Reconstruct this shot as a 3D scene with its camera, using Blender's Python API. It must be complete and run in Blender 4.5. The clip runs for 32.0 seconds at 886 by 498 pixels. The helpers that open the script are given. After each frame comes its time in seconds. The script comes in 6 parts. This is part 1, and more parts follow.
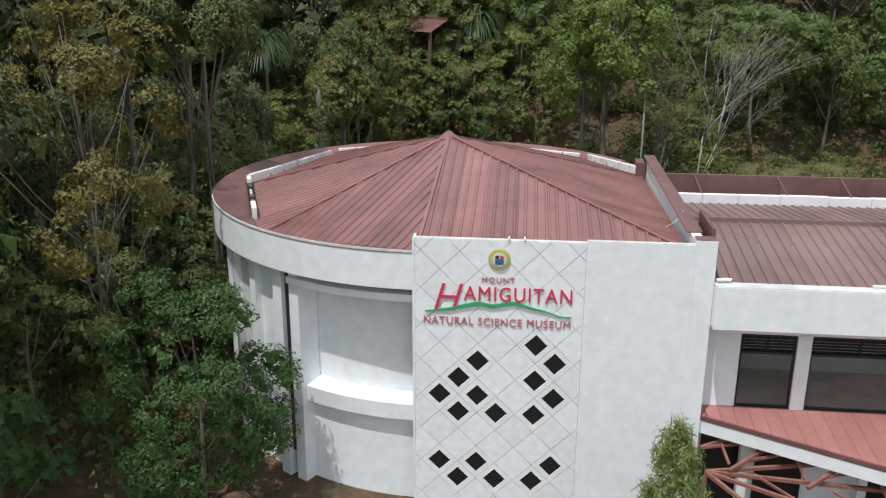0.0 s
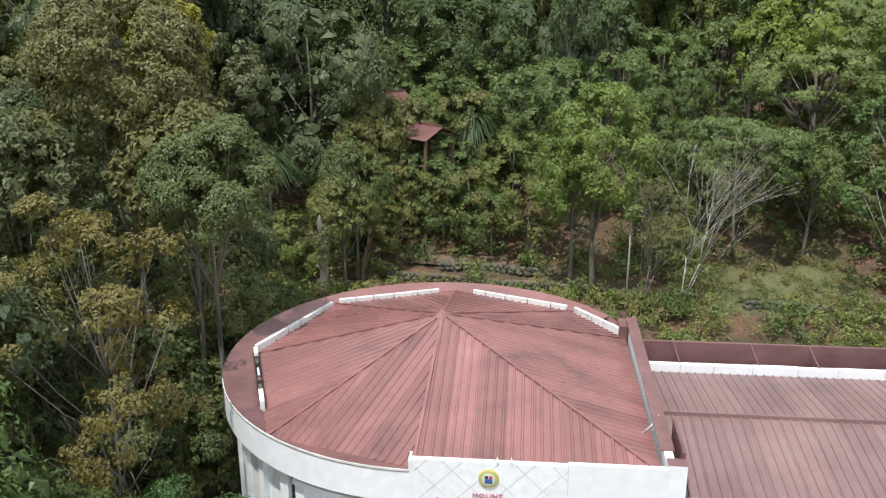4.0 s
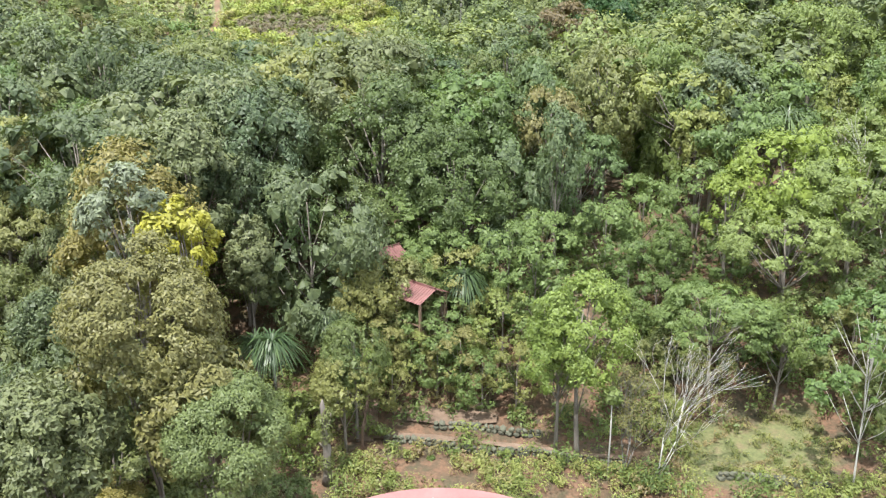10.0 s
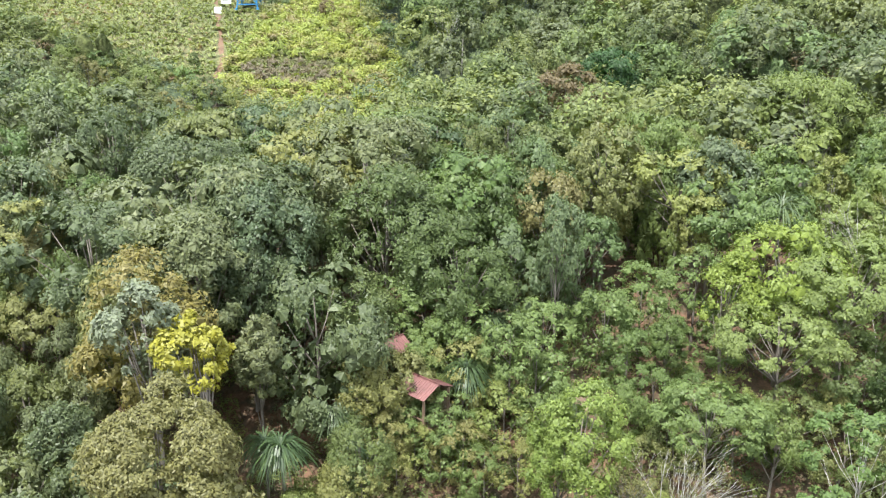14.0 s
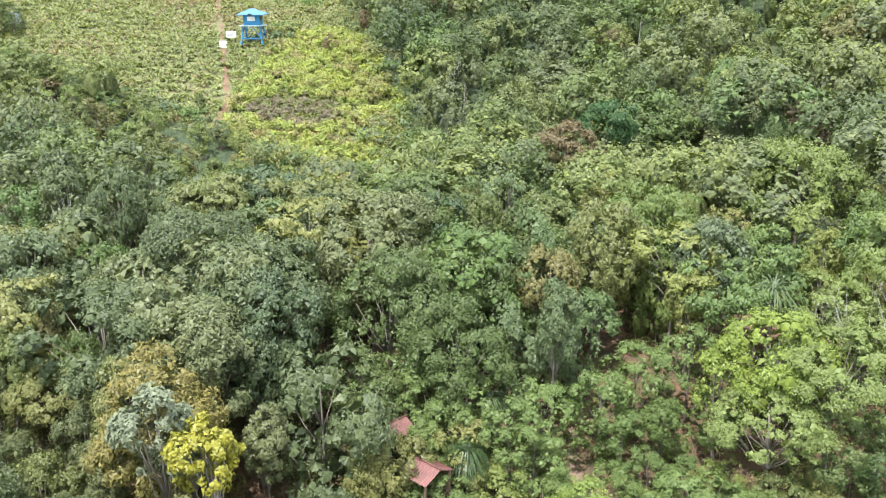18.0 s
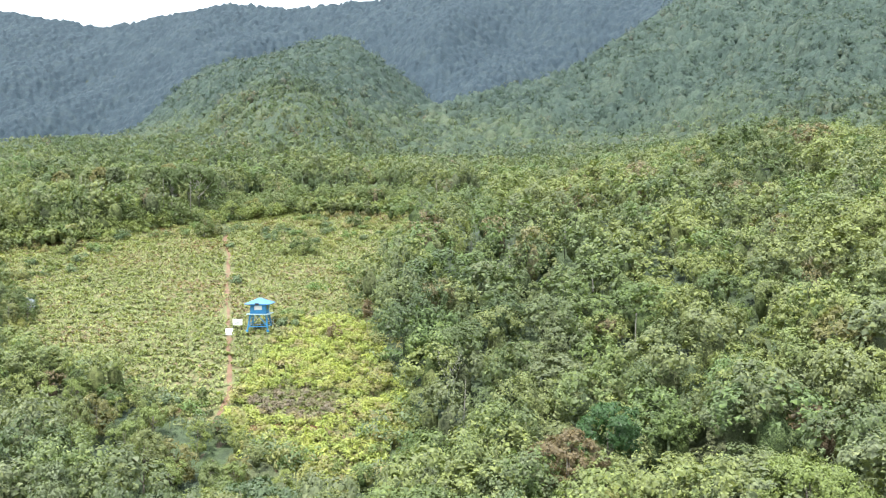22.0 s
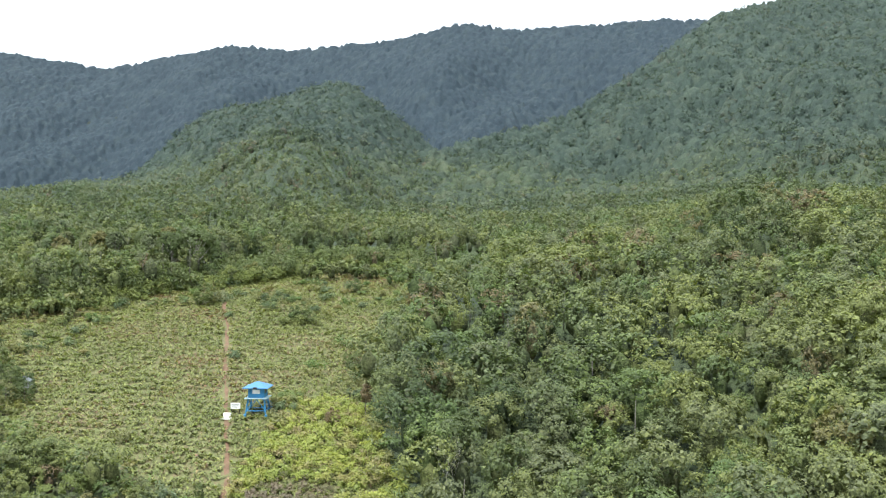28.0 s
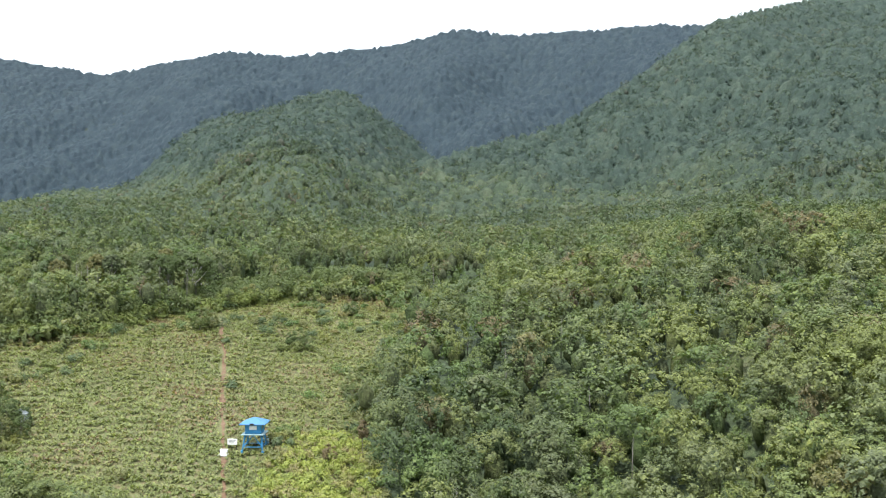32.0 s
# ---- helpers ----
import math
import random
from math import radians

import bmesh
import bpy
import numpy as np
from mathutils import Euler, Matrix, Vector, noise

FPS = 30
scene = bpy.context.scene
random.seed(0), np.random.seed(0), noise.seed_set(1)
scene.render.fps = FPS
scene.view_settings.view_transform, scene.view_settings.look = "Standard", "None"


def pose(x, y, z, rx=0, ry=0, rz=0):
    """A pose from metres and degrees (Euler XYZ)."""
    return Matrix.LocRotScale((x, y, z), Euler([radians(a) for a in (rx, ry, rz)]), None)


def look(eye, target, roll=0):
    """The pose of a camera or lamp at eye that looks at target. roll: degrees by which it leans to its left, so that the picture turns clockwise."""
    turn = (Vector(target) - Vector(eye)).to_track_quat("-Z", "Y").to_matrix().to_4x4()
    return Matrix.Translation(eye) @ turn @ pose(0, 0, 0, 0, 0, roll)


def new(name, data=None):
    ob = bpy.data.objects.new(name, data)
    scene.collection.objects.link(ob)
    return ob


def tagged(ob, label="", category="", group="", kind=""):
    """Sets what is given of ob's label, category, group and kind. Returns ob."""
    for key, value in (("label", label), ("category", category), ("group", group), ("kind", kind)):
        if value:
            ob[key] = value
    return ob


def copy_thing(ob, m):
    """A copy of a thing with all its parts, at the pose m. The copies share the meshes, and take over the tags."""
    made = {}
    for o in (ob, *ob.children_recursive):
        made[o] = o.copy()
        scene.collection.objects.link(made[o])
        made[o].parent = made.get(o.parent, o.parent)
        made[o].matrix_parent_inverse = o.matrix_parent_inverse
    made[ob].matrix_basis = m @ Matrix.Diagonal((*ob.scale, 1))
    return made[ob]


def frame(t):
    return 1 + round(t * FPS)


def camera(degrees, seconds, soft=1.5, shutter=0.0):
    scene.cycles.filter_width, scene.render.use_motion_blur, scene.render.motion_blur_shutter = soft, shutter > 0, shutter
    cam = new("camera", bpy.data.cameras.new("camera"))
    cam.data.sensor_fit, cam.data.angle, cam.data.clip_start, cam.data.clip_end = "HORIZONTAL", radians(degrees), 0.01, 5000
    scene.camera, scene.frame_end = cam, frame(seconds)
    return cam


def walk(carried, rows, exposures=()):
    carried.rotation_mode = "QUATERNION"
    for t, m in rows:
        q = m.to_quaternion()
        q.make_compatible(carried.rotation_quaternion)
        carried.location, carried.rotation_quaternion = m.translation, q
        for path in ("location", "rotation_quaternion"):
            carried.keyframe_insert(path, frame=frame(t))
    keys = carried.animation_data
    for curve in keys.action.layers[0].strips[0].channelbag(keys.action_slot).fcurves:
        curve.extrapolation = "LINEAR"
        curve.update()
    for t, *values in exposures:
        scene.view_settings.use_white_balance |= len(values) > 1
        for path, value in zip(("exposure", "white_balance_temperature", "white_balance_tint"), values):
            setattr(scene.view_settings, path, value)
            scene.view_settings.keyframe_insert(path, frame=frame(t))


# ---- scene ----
cam = camera(53.77, 32.0, 1.25)
PATH = (  # seconds, x, y, z, yaw, pitch, roll
    (0, 1.012, -17.709, 13.254, 5.789, -17.687, 0.261),
    (1, 1.190, -17.794, 14.203, 5.866, -17.671, 0.147),
    (2, 1.237, -17.783, 15.627, 5.861, -17.655, 0.033),
    (3, 1.217, -17.762, 17.140, 5.842, -17.696, -0.096),
    (3.5, 1.193, -17.751, 17.911, 5.802, -17.720, -0.161),
    (5.5, 1.098, -17.818, 21.072, 5.623, -17.995, -0.293),
    (6, 1.082, -17.858, 21.845, 5.622, -18.001, -0.301),
    (7, 1.076, -17.923, 23.353, 5.574, -17.983, -0.288),
    (8, 1.075, -17.952, 24.941, 5.526, -17.956, -0.240),
    (9, 1.056, -17.940, 26.376, 5.020, -17.969, -0.356),
    (10, 1.025, -17.836, 27.683, 5.018, -17.876, -0.395),
    (11, 0.966, -17.684, 28.951, 4.983, -17.728, -0.342),
    (12, 0.852, -17.582, 30.258, 4.954, -17.637, -0.379),
    (13, 0.782, -17.531, 31.655, 4.906, -17.660, -0.277),
    (14, 0.765, -17.531, 33.110, 4.930, -17.702, -0.200),
    (14.5, 0.753, -17.543, 33.850, 4.939, -17.727, -0.166),
    (16.5, 0.695, -17.623, 36.755, 4.911, -17.801, 0.170),
    (17, 0.682, -17.627, 37.416, 4.931, -17.813, 0.168),
    (18, 0.648, -17.569, 38.712, 4.940, -17.798, 0.176),
    (19, 0.611, -17.489, 40.049, 4.940, -17.798, 0.226),
    (20, 0.607, -17.343, 41.410, 4.958, -17.779, 0.286),
    (20.5, 0.647, -17.244, 42.095, 5.017, -14.003, 0.293),
    (21, 0.682, -17.161, 42.787, 5.075, -9.035, 0.272),
    (21.5, 0.687, -17.107, 43.471, 5.090, -4.038, 0.272),
    (22, 0.671, -17.075, 44.164, 5.103, -1.397, 0.245),
    (22.5, 0.662, -17.056, 44.851, 5.108, 0.695, 0.251),
    (23, 0.666, -17.045, 45.528, 5.132, 0.722, 0.237),
    (24, 0.709, -17.052, 46.827, 5.166, 0.753, 0.279),
    (25, 0.743, -17.091, 48.068, 5.178, 0.800, 0.290),
    (25.5, 0.747, -17.108, 48.712, 5.180, 0.819, 0.306),
    (27.5, 0.728, -17.154, 51.315, 5.106, 0.881, 0.267),
    (28, 0.729, -17.159, 51.961, 5.074, 0.906, 0.273),
    (29, 0.759, -17.152, 53.265, 5.033, 0.955, 0.221),
    (30, 0.808, -17.143, 54.555, 5.005, 1.010, 0.222),
    (31, 0.857, -17.137, 55.864, 4.964, 1.047, 0.199),
    (32, 0.891, -17.117, 57.259, 4.945, 1.056, 0.148),
)


def aim(x, y, z, yaw, pitch, roll):
    a, b = radians(yaw), radians(pitch)
    ahead = Vector((-math.sin(a) * math.cos(b), math.cos(a) * math.cos(b), math.sin(b)))
    eye = Vector((x, y, z))
    return look(eye, eye + 100 * ahead, roll)


EXPOSURES = ((0, -0.42), (1, -0.4), (2, -0.32), (3.5, -0.1), (5.5, 0.75), (8, 1.15), (20, 1.26), (22, 1.32), (23, 0.98), (24, 0.87), (25, 0.82), (32, 0.7))
walk(cam, [(row[0], aim(*row[1:])) for row in PATH], EXPOSURES)

# ---- light ----
SUN_ELEVATION, SUN_AZIMUTH = 68.0, 210.0  # degrees; azimuth clockwise from +y
world = bpy.data.worlds.new("world")
scene.world = world
world.use_nodes = True
wn, wl = world.node_tree.nodes, world.node_tree.links
sky = wn.new("ShaderNodeTexSky")
sky.sky_type, sky.sun_disc = "NISHITA", False
sky.sun_elevation, sky.sun_rotation = radians(SUN_ELEVATION), radians(SUN_AZIMUTH)
sky_bg, cloud_bg, sky_mix = wn.new("ShaderNodeBackground"), wn.new("ShaderNodeBackground"), wn.new("ShaderNodeMixShader")
coord, cloud_noise, cloud_ramp = wn.new("ShaderNodeTexCoord"), wn.new("ShaderNodeTexNoise"), wn.new("ShaderNodeValToRGB")
cloud_noise.inputs["Scale"].default_value, cloud_noise.inputs["Detail"].default_value = 2.2, 6
cloud_ramp.color_ramp.elements[0].position, cloud_ramp.color_ramp.elements[0].color = 0.28, (0.45, 0.45, 0.45, 1)
cloud_ramp.color_ramp.elements[1].position = 0.5
sky_bg.inputs["Strength"].default_value = 0.12
cloud_bg.inputs["Color"].default_value, cloud_bg.inputs["Strength"].default_value = (0.84, 0.93, 1.0, 1), 1.2
wl.new(sky.outputs[0], sky_bg.inputs[0])
wl.new(coord.outputs["Generated"], cloud_noise.inputs["Vector"])
wl.new(cloud_noise.outputs[0], cloud_ramp.inputs[0])
wl.new(cloud_ramp.outputs[0], sky_mix.inputs[0])
wl.new(sky_bg.outputs[0], sky_mix.inputs[1])
wl.new(cloud_bg.outputs[0], sky_mix.inputs[2])
wl.new(sky_mix.outputs[0], wn["World Output"].inputs[0])

sun = new("sun", bpy.data.lights.new("sun", "SUN"))
sun.data.energy, sun.data.angle, sun.data.color = 4.0, radians(0.6), (1.0, 0.98, 0.95)
sa, se = radians(SUN_AZIMUTH), radians(SUN_ELEVATION)
sun.matrix_world = look((0, 0, 90), Vector((0, 0, 90)) - Vector((math.sin(sa) * math.cos(se), math.cos(sa) * math.cos(se), math.sin(se))))


# ---- materials ----
def material(name, rough=0.7, metal=0.0):
    m = bpy.data.materials.new(name)
    m.use_nodes = True
    b = m.node_tree.nodes["Principled BSDF"]
    b.inputs["Roughness"].default_value, b.inputs["Metallic"].default_value = rough, metal
    return m, m.node_tree.nodes, m.node_tree.links, b


def ramp_node(nodes, stops):
    r = nodes.new("ShaderNodeValToRGB")
    e = r.color_ramp.elements
    while len(e) < len(stops):
        e.new(0.5)
    for k, (p, c) in enumerate(stops):
        e[k].position, e[k].color = p, (*c, 1)
    return r


def noise_node(nodes, links, scale, detail=5, rough=0.6, stretch=None):
    n = nodes.new("ShaderNodeTexNoise")
    n.inputs["Scale"].default_value, n.inputs["Detail"].default_value, n.inputs["Roughness"].default_value = scale, detail, rough
    g = nodes.new("ShaderNodeNewGeometry")
    if stretch:
        m = nodes.new("ShaderNodeMapping")
        m.inputs["Scale"].default_value = stretch
        links.new(g.outputs["Position"], m.inputs["Vector"])
        links.new(m.outputs[0], n.inputs["Vector"])
    else:
        links.new(g.outputs["Position"], n.inputs["Vector"])
    return n


def mix_node(nodes, links, fac, a, b, blend="MIX"):
    m = nodes.new("ShaderNodeMix")
    m.data_type, m.blend_type = "RGBA", blend
    for socket, v in ((m.inputs[0], fac), (m.inputs[6], a), (m.inputs[7], b)):
        if isinstance(v, (int, float)):
            socket.default_value = v
        elif isinstance(v, tuple):
            socket.default_value = (*v, 1)
        else:
            links.new(v, socket)
    return m.outputs[2]


def bump(nodes, links, bsdf, height, strength=0.3, distance=0.02):
    b = nodes.new("ShaderNodeBump")
    b.inputs["Strength"].default_value, b.inputs["Distance"].default_value = strength, distance
    links.new(height, b.inputs["Height"])
    links.new(b.outputs[0], bsdf.inputs["Normal"])


def surface(name, stops, scale=1.5, rough=0.7, metal=0.0, fine=25.0, relief=0.25, depth=0.01, stretch=None, vary=0.0):
    """A surface with stains at one scale, grain at another, and optional change from piece to piece."""
    m, n, l, b = material(name, rough, metal)
    big = noise_node(n, l, scale, 6, 0.65, stretch)
    col = ramp_node(n, stops)
    l.new(big.outputs[0], col.inputs[0])
    small = noise_node(n, l, fine, 4)
    grain = ramp_node(n, ((0.3, (0.93, 0.93, 0.93)), (0.7, (1.05, 1.05, 1.05))))
    l.new(small.outputs[0], grain.inputs[0])
    out = mix_node(n, l, 1.0, col.outputs[0], grain.outputs[0], "MULTIPLY")
    if vary:
        info = n.new("ShaderNodeObjectInfo")
        tone = ramp_node(n, ((0.0, (1 - vary,) * 3), (1.0, (1 + vary,) * 3)))
        l.new(info.outputs["Random"], tone.inputs[0])
        out = mix_node(n, l, 1.0, out, tone.outputs[0], "MULTIPLY")
    l.new(out, b.inputs["Base Color"])
    bump(n, l, b, small.outputs[0], relief, depth)
    return m


def plain(name, colour, rough=0.5, metal=0.0):
    return surface(name, ((0.3, tuple(c * 0.9 for c in colour)), (0.7, tuple(min(1, c * 1.06) for c in colour))), 3.0, rough, metal, 30.0, 0.1, 0.004)


def scaled(stops, k):
    return tuple((p, tuple(v * k for v in c)) for p, c in stops)


def leaves(name, stops, source="object", spread=0.17, shine=0.5, high=None):
    """Foliage: hue by tree, tone by leaf, part of the light passing through."""
    m, n, l, b = material(name, shine)
    if source == "object":
        tree = n.new("ShaderNodeObjectInfo").outputs["Random"]
    else:
        tree = n.new("ShaderNodeAttribute")
        tree.attribute_name = "tint"
        tree = tree.outputs["Fac"]
    col = ramp_node(n, scaled(stops, 0.86) if source == "object" else stops)
    l.new(tree, col.inputs[0])
    hue = col.outputs[0]
    # with high given, greens with painted distance haze are mixed in
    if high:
        haze, haze_col = n.new("ShaderNodeAttribute"), ramp_node(n, high)
        haze.attribute_name = "haze"
        l.new(tree, haze_col.inputs[0])
        hue = mix_node(n, l, haze.outputs["Fac"], hue, haze_col.outputs[0])
    geo = n.new("ShaderNodeNewGeometry")
    tone = ramp_node(n, ((0.0, (1 - spread, 1 - spread, 1 - spread * 0.8)), (0.8, (1.1, 1.1, 1.0)), (1.0, (1 + spread * 1.3, 1 + spread * 1.1, 1.0))))
    l.new(geo.outputs["Random Per Island"], tone.inputs[0])
    out = mix_node(n, l, 1.0, hue, tone.outputs[0], "MULTIPLY")
    l.new(out, b.inputs["Base Color"])
    b.inputs["Specular IOR Level"].default_value = 0.35
    thin = n.new("ShaderNodeBsdfTranslucent")
    l.new(mix_node(n, l, 1.0, out, (1.15, 1.2, 0.6), "MULTIPLY"), thin.inputs["Color"])
    mixed = n.new("ShaderNodeMixShader")
    mixed.inputs[0].default_value = 0.28
    l.new(b.outputs[0], mixed.inputs[1])
    l.new(thin.outputs[0], mixed.inputs[2])
    l.new(mixed.outputs[0], n["Material Output"].inputs["Surface"])
    return m


GREENS = ((0.0, (0.07, 0.115, 0.055)), (0.2, (0.125, 0.168, 0.095)), (0.4, (0.1, 0.17, 0.052)), (0.6, (0.15, 0.19, 0.065)), (0.78, (0.168, 0.185, 0.082)), (0.92, (0.205, 0.225, 0.075)), (1.0, (0.19, 0.165, 0.085)))
GREENS = tuple((p, (c[0] * 1.06, c[1], c[2])) for p, c in GREENS)
M_LEAF_MID = leaves("leaf_mid", ((0.0, (0.05, 0.11, 0.032)), (1.0, (0.063, 0.125, 0.037))))
M_LEAF = leaves("leaf_green", GREENS)
M_LEAF_FAR = leaves("canopy_green", GREENS, "tint")


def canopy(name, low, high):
    """A far canopy: hue by crown, plain greens mixed to greens with distance haze painted in, leaf grain and relief."""
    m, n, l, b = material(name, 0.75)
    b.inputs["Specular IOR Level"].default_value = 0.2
    tint, haze = n.new("ShaderNodeAttribute"), n.new("ShaderNodeAttribute")
    tint.attribute_name, haze.attribute_name = "tint", "haze"
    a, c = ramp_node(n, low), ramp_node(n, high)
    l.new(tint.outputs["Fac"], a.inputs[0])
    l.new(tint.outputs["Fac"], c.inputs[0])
    out = mix_node(n, l, haze.outputs["Fac"], a.outputs[0], c.outputs[0])
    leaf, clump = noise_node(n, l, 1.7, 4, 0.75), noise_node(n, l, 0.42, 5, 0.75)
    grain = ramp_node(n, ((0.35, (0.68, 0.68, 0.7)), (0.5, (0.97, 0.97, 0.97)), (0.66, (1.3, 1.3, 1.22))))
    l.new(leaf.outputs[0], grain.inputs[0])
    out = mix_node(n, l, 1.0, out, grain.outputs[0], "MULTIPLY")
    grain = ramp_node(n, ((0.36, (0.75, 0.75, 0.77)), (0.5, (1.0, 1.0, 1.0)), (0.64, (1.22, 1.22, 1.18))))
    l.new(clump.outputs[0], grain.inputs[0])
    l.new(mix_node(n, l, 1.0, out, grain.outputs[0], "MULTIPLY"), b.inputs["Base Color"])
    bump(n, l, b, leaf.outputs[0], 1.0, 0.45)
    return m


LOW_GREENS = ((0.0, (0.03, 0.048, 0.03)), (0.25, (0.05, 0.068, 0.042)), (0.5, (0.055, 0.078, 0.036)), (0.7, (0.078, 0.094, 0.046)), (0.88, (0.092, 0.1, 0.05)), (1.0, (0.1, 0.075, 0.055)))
# bluish distance haze painted into these greens
HAZED_GREENS = ((0.0, (0.02, 0.036, 0.03)), (0.5, (0.032, 0.052, 0.041)), (0.8, (0.044, 0.064, 0.047)), (1.0, (0.06, 0.066, 0.052)))
# haze and cloud shade of the far range, painted into its greens
HAZED_RANGE_GREENS = ((0.0, (0.014, 0.027, 0.039)), (0.5, (0.021, 0.037, 0.049)), (1.0, (0.035, 0.052, 0.058)))
M_CANOPY = canopy("forest_canopy", LOW_GREENS, HAZED_GREENS)
M_CANOPY_RANGE = canopy("range_canopy", HAZED_RANGE_GREENS, HAZED_RANGE_GREENS)


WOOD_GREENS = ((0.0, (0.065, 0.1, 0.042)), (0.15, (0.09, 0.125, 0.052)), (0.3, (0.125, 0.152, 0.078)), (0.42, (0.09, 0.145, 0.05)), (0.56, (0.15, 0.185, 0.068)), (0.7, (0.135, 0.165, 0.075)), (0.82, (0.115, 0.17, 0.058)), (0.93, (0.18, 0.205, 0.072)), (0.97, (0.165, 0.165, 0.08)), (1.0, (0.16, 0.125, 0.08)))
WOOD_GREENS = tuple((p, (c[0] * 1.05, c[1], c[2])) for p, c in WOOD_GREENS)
# inner domes at 0.56 of the leaf greens: shade between sprays painted in
M_CROWN = canopy("crown_mass", scaled(WOOD_GREENS, 0.56), HAZED_GREENS)
M_CROWN_LEAF = leaves("crown_leaves", WOOD_GREENS, "tint", 0.3, 0.55, scaled(HAZED_GREENS, 1.55))
M_LEAF_DARK = leaves("leaf_dark", ((0.0, (0.03, 0.075, 0.025)), (1.0, (0.045, 0.1, 0.03))))
M_LEAF_LIGHT = leaves("leaf_light", ((0.0, (0.165, 0.215, 0.068)), (1.0, (0.195, 0.24, 0.078))))
M_LEAF_GOLD = leaves("leaf_gold", ((0.0, (0.2, 0.17, 0.055)), (1.0, (0.23, 0.21, 0.065))))
M_LEAF_OLIVE = leaves("leaf_olive", ((0.0, (0.165, 0.16, 0.06)), (1.0, (0.205, 0.195, 0.075))))
M_LEAF_YELLOW = leaves("leaf_yellow", ((0.0, (0.29, 0.28, 0.04)), (1.0, (0.34, 0.32, 0.05))))
M_LEAF_SILVER = leaves("leaf_silver", ((0.0, (0.19, 0.22, 0.15)), (1.0, (0.21, 0.24, 0.165))))
M_LEAF_RUST = leaves("leaf_rust", ((0.0, (0.15, 0.115, 0.06)), (1.0, (0.17, 0.13, 0.07))))
M_LEAF_PALM = leaves("leaf_palm", ((0.0, (0.06, 0.1, 0.042)), (1.0, (0.1, 0.14, 0.065))), "object", 0.3, 0.4)
M_FERN = leaves("fern_green", ((0.0, (0.13, 0.155, 0.055)), (0.4, (0.19, 0.225, 0.085)), (0.7, (0.225, 0.235, 0.1)), (0.88, (0.21, 0.18, 0.1)), (1.0, (0.2, 0.13, 0.085))), "tint", 0.25)
M_BARK = surface("bark", ((0.25, (0.09, 0.075, 0.06)), (0.75, (0.24, 0.21, 0.18))), 2.0, 0.9, 0, 18, 0.6, 0.03, (1, 1, 0.3))
M_BARK_PALE = surface("bark_pale", ((0.25, (0.3, 0.28, 0.25)), (0.75, (0.52, 0.5, 0.46))), 2.0, 0.85, 0, 18, 0.5, 0.02, (1, 1, 0.3))
M_WHITE = surface("white_paint", ((0.2, (0.77, 0.79, 0.81)), (0.42, (0.84, 0.86, 0.885)), (0.7, (0.86, 0.88, 0.905))), 0.6, 0.6, 0, 3, 0.04, 0.003, (1, 1, 0.3))
M_TILE = surface("white_tile", ((0.3, (0.84, 0.86, 0.885)), (0.7, (0.87, 0.89, 0.91))), 2.5, 0.42, 0, 5, 0.03, 0.004, None, 0.03)
M_STAINED = surface("stained_white_paint", ((0.25, (0.4, 0.4, 0.37)), (0.5, (0.6, 0.61, 0.6)), (0.75, (0.74, 0.75, 0.76))), 1.4, 0.7, 0, 8, 0.1, 0.004)
M_UPSTAND = surface("stained_upstand", ((0.25, (0.35, 0.34, 0.31)), (0.42, (0.7, 0.7, 0.69)), (0.7, (0.84, 0.85, 0.86))), 2.2, 0.7, 0, 14, 0.1, 0.004)
M_GROUT = plain("grey_joint", (0.55, 0.55, 0.55), 0.9)
M_ROOF = surface("red_roof_sheet", ((0.26, (0.135, 0.072, 0.068)), (0.42, (0.222, 0.102, 0.096)), (0.6, (0.265, 0.121, 0.113)), (0.8, (0.29, 0.157, 0.15))), 0.7, 0.36, 0, 9, 0.1, 0.004, (1.0, 1.0, 1.0), 0.17)
M_ROOF_CANOPY = surface("pink_red_sheet", ((0.25, (0.28, 0.12, 0.105)), (0.6, (0.38, 0.165, 0.15)), (0.85, (0.42, 0.22, 0.2))), 0.9, 0.5, 0, 9, 0.1, 0.004, None, 0.1)
M_ROOF_HUT = surface("dark_red_sheet", ((0.3, (0.11, 0.05, 0.045)), (0.6, (0.17, 0.075, 0.068)), (0.85, (0.22, 0.12, 0.11))), 1.2, 0.6, 0, 9, 0.15, 0.004, None, 0.15)
M_ROOF_WING = surface("faded_roof_sheet", ((0.22, (0.15, 0.095, 0.09)), (0.5, (0.205, 0.125, 0.118)), (0.8, (0.25, 0.17, 0.16))), 0.6, 0.5, 0, 9, 0.1, 0.004, None, 0.13)
M_FLASH = surface("maroon_flashing", ((0.25, (0.11, 0.05, 0.048)), (0.6, (0.19, 0.095, 0.09)), (0.85, (0.27, 0.16, 0.15))), 1.1, 0.5, 0, 12, 0.12, 0.005)
M_STEEL = surface("rusty_steel", ((0.3, (0.2, 0.075, 0.055)), (0.7, (0.34, 0.16, 0.13))), 3, 0.7, 0.1, 20, 0.3, 0.004)
M_DARK = plain("dark_opening", (0.012, 0.013, 0.015), 0.35)
M_FRAME = plain("dark_metal", (0.03, 0.032, 0.034), 0.4, 0.4)
M_RED = plain("red_letter", (0.62, 0.05, 0.1), 0.4)
M_RED_FADED = plain("faded_red_letter", (0.52, 0.17, 0.21), 0.5)
M_GREEN = plain("green_letter", (0.06, 0.36, 0.16), 0.4)
M_YELLOW = plain("seal_yellow", (0.55, 0.45, 0.1), 0.5)
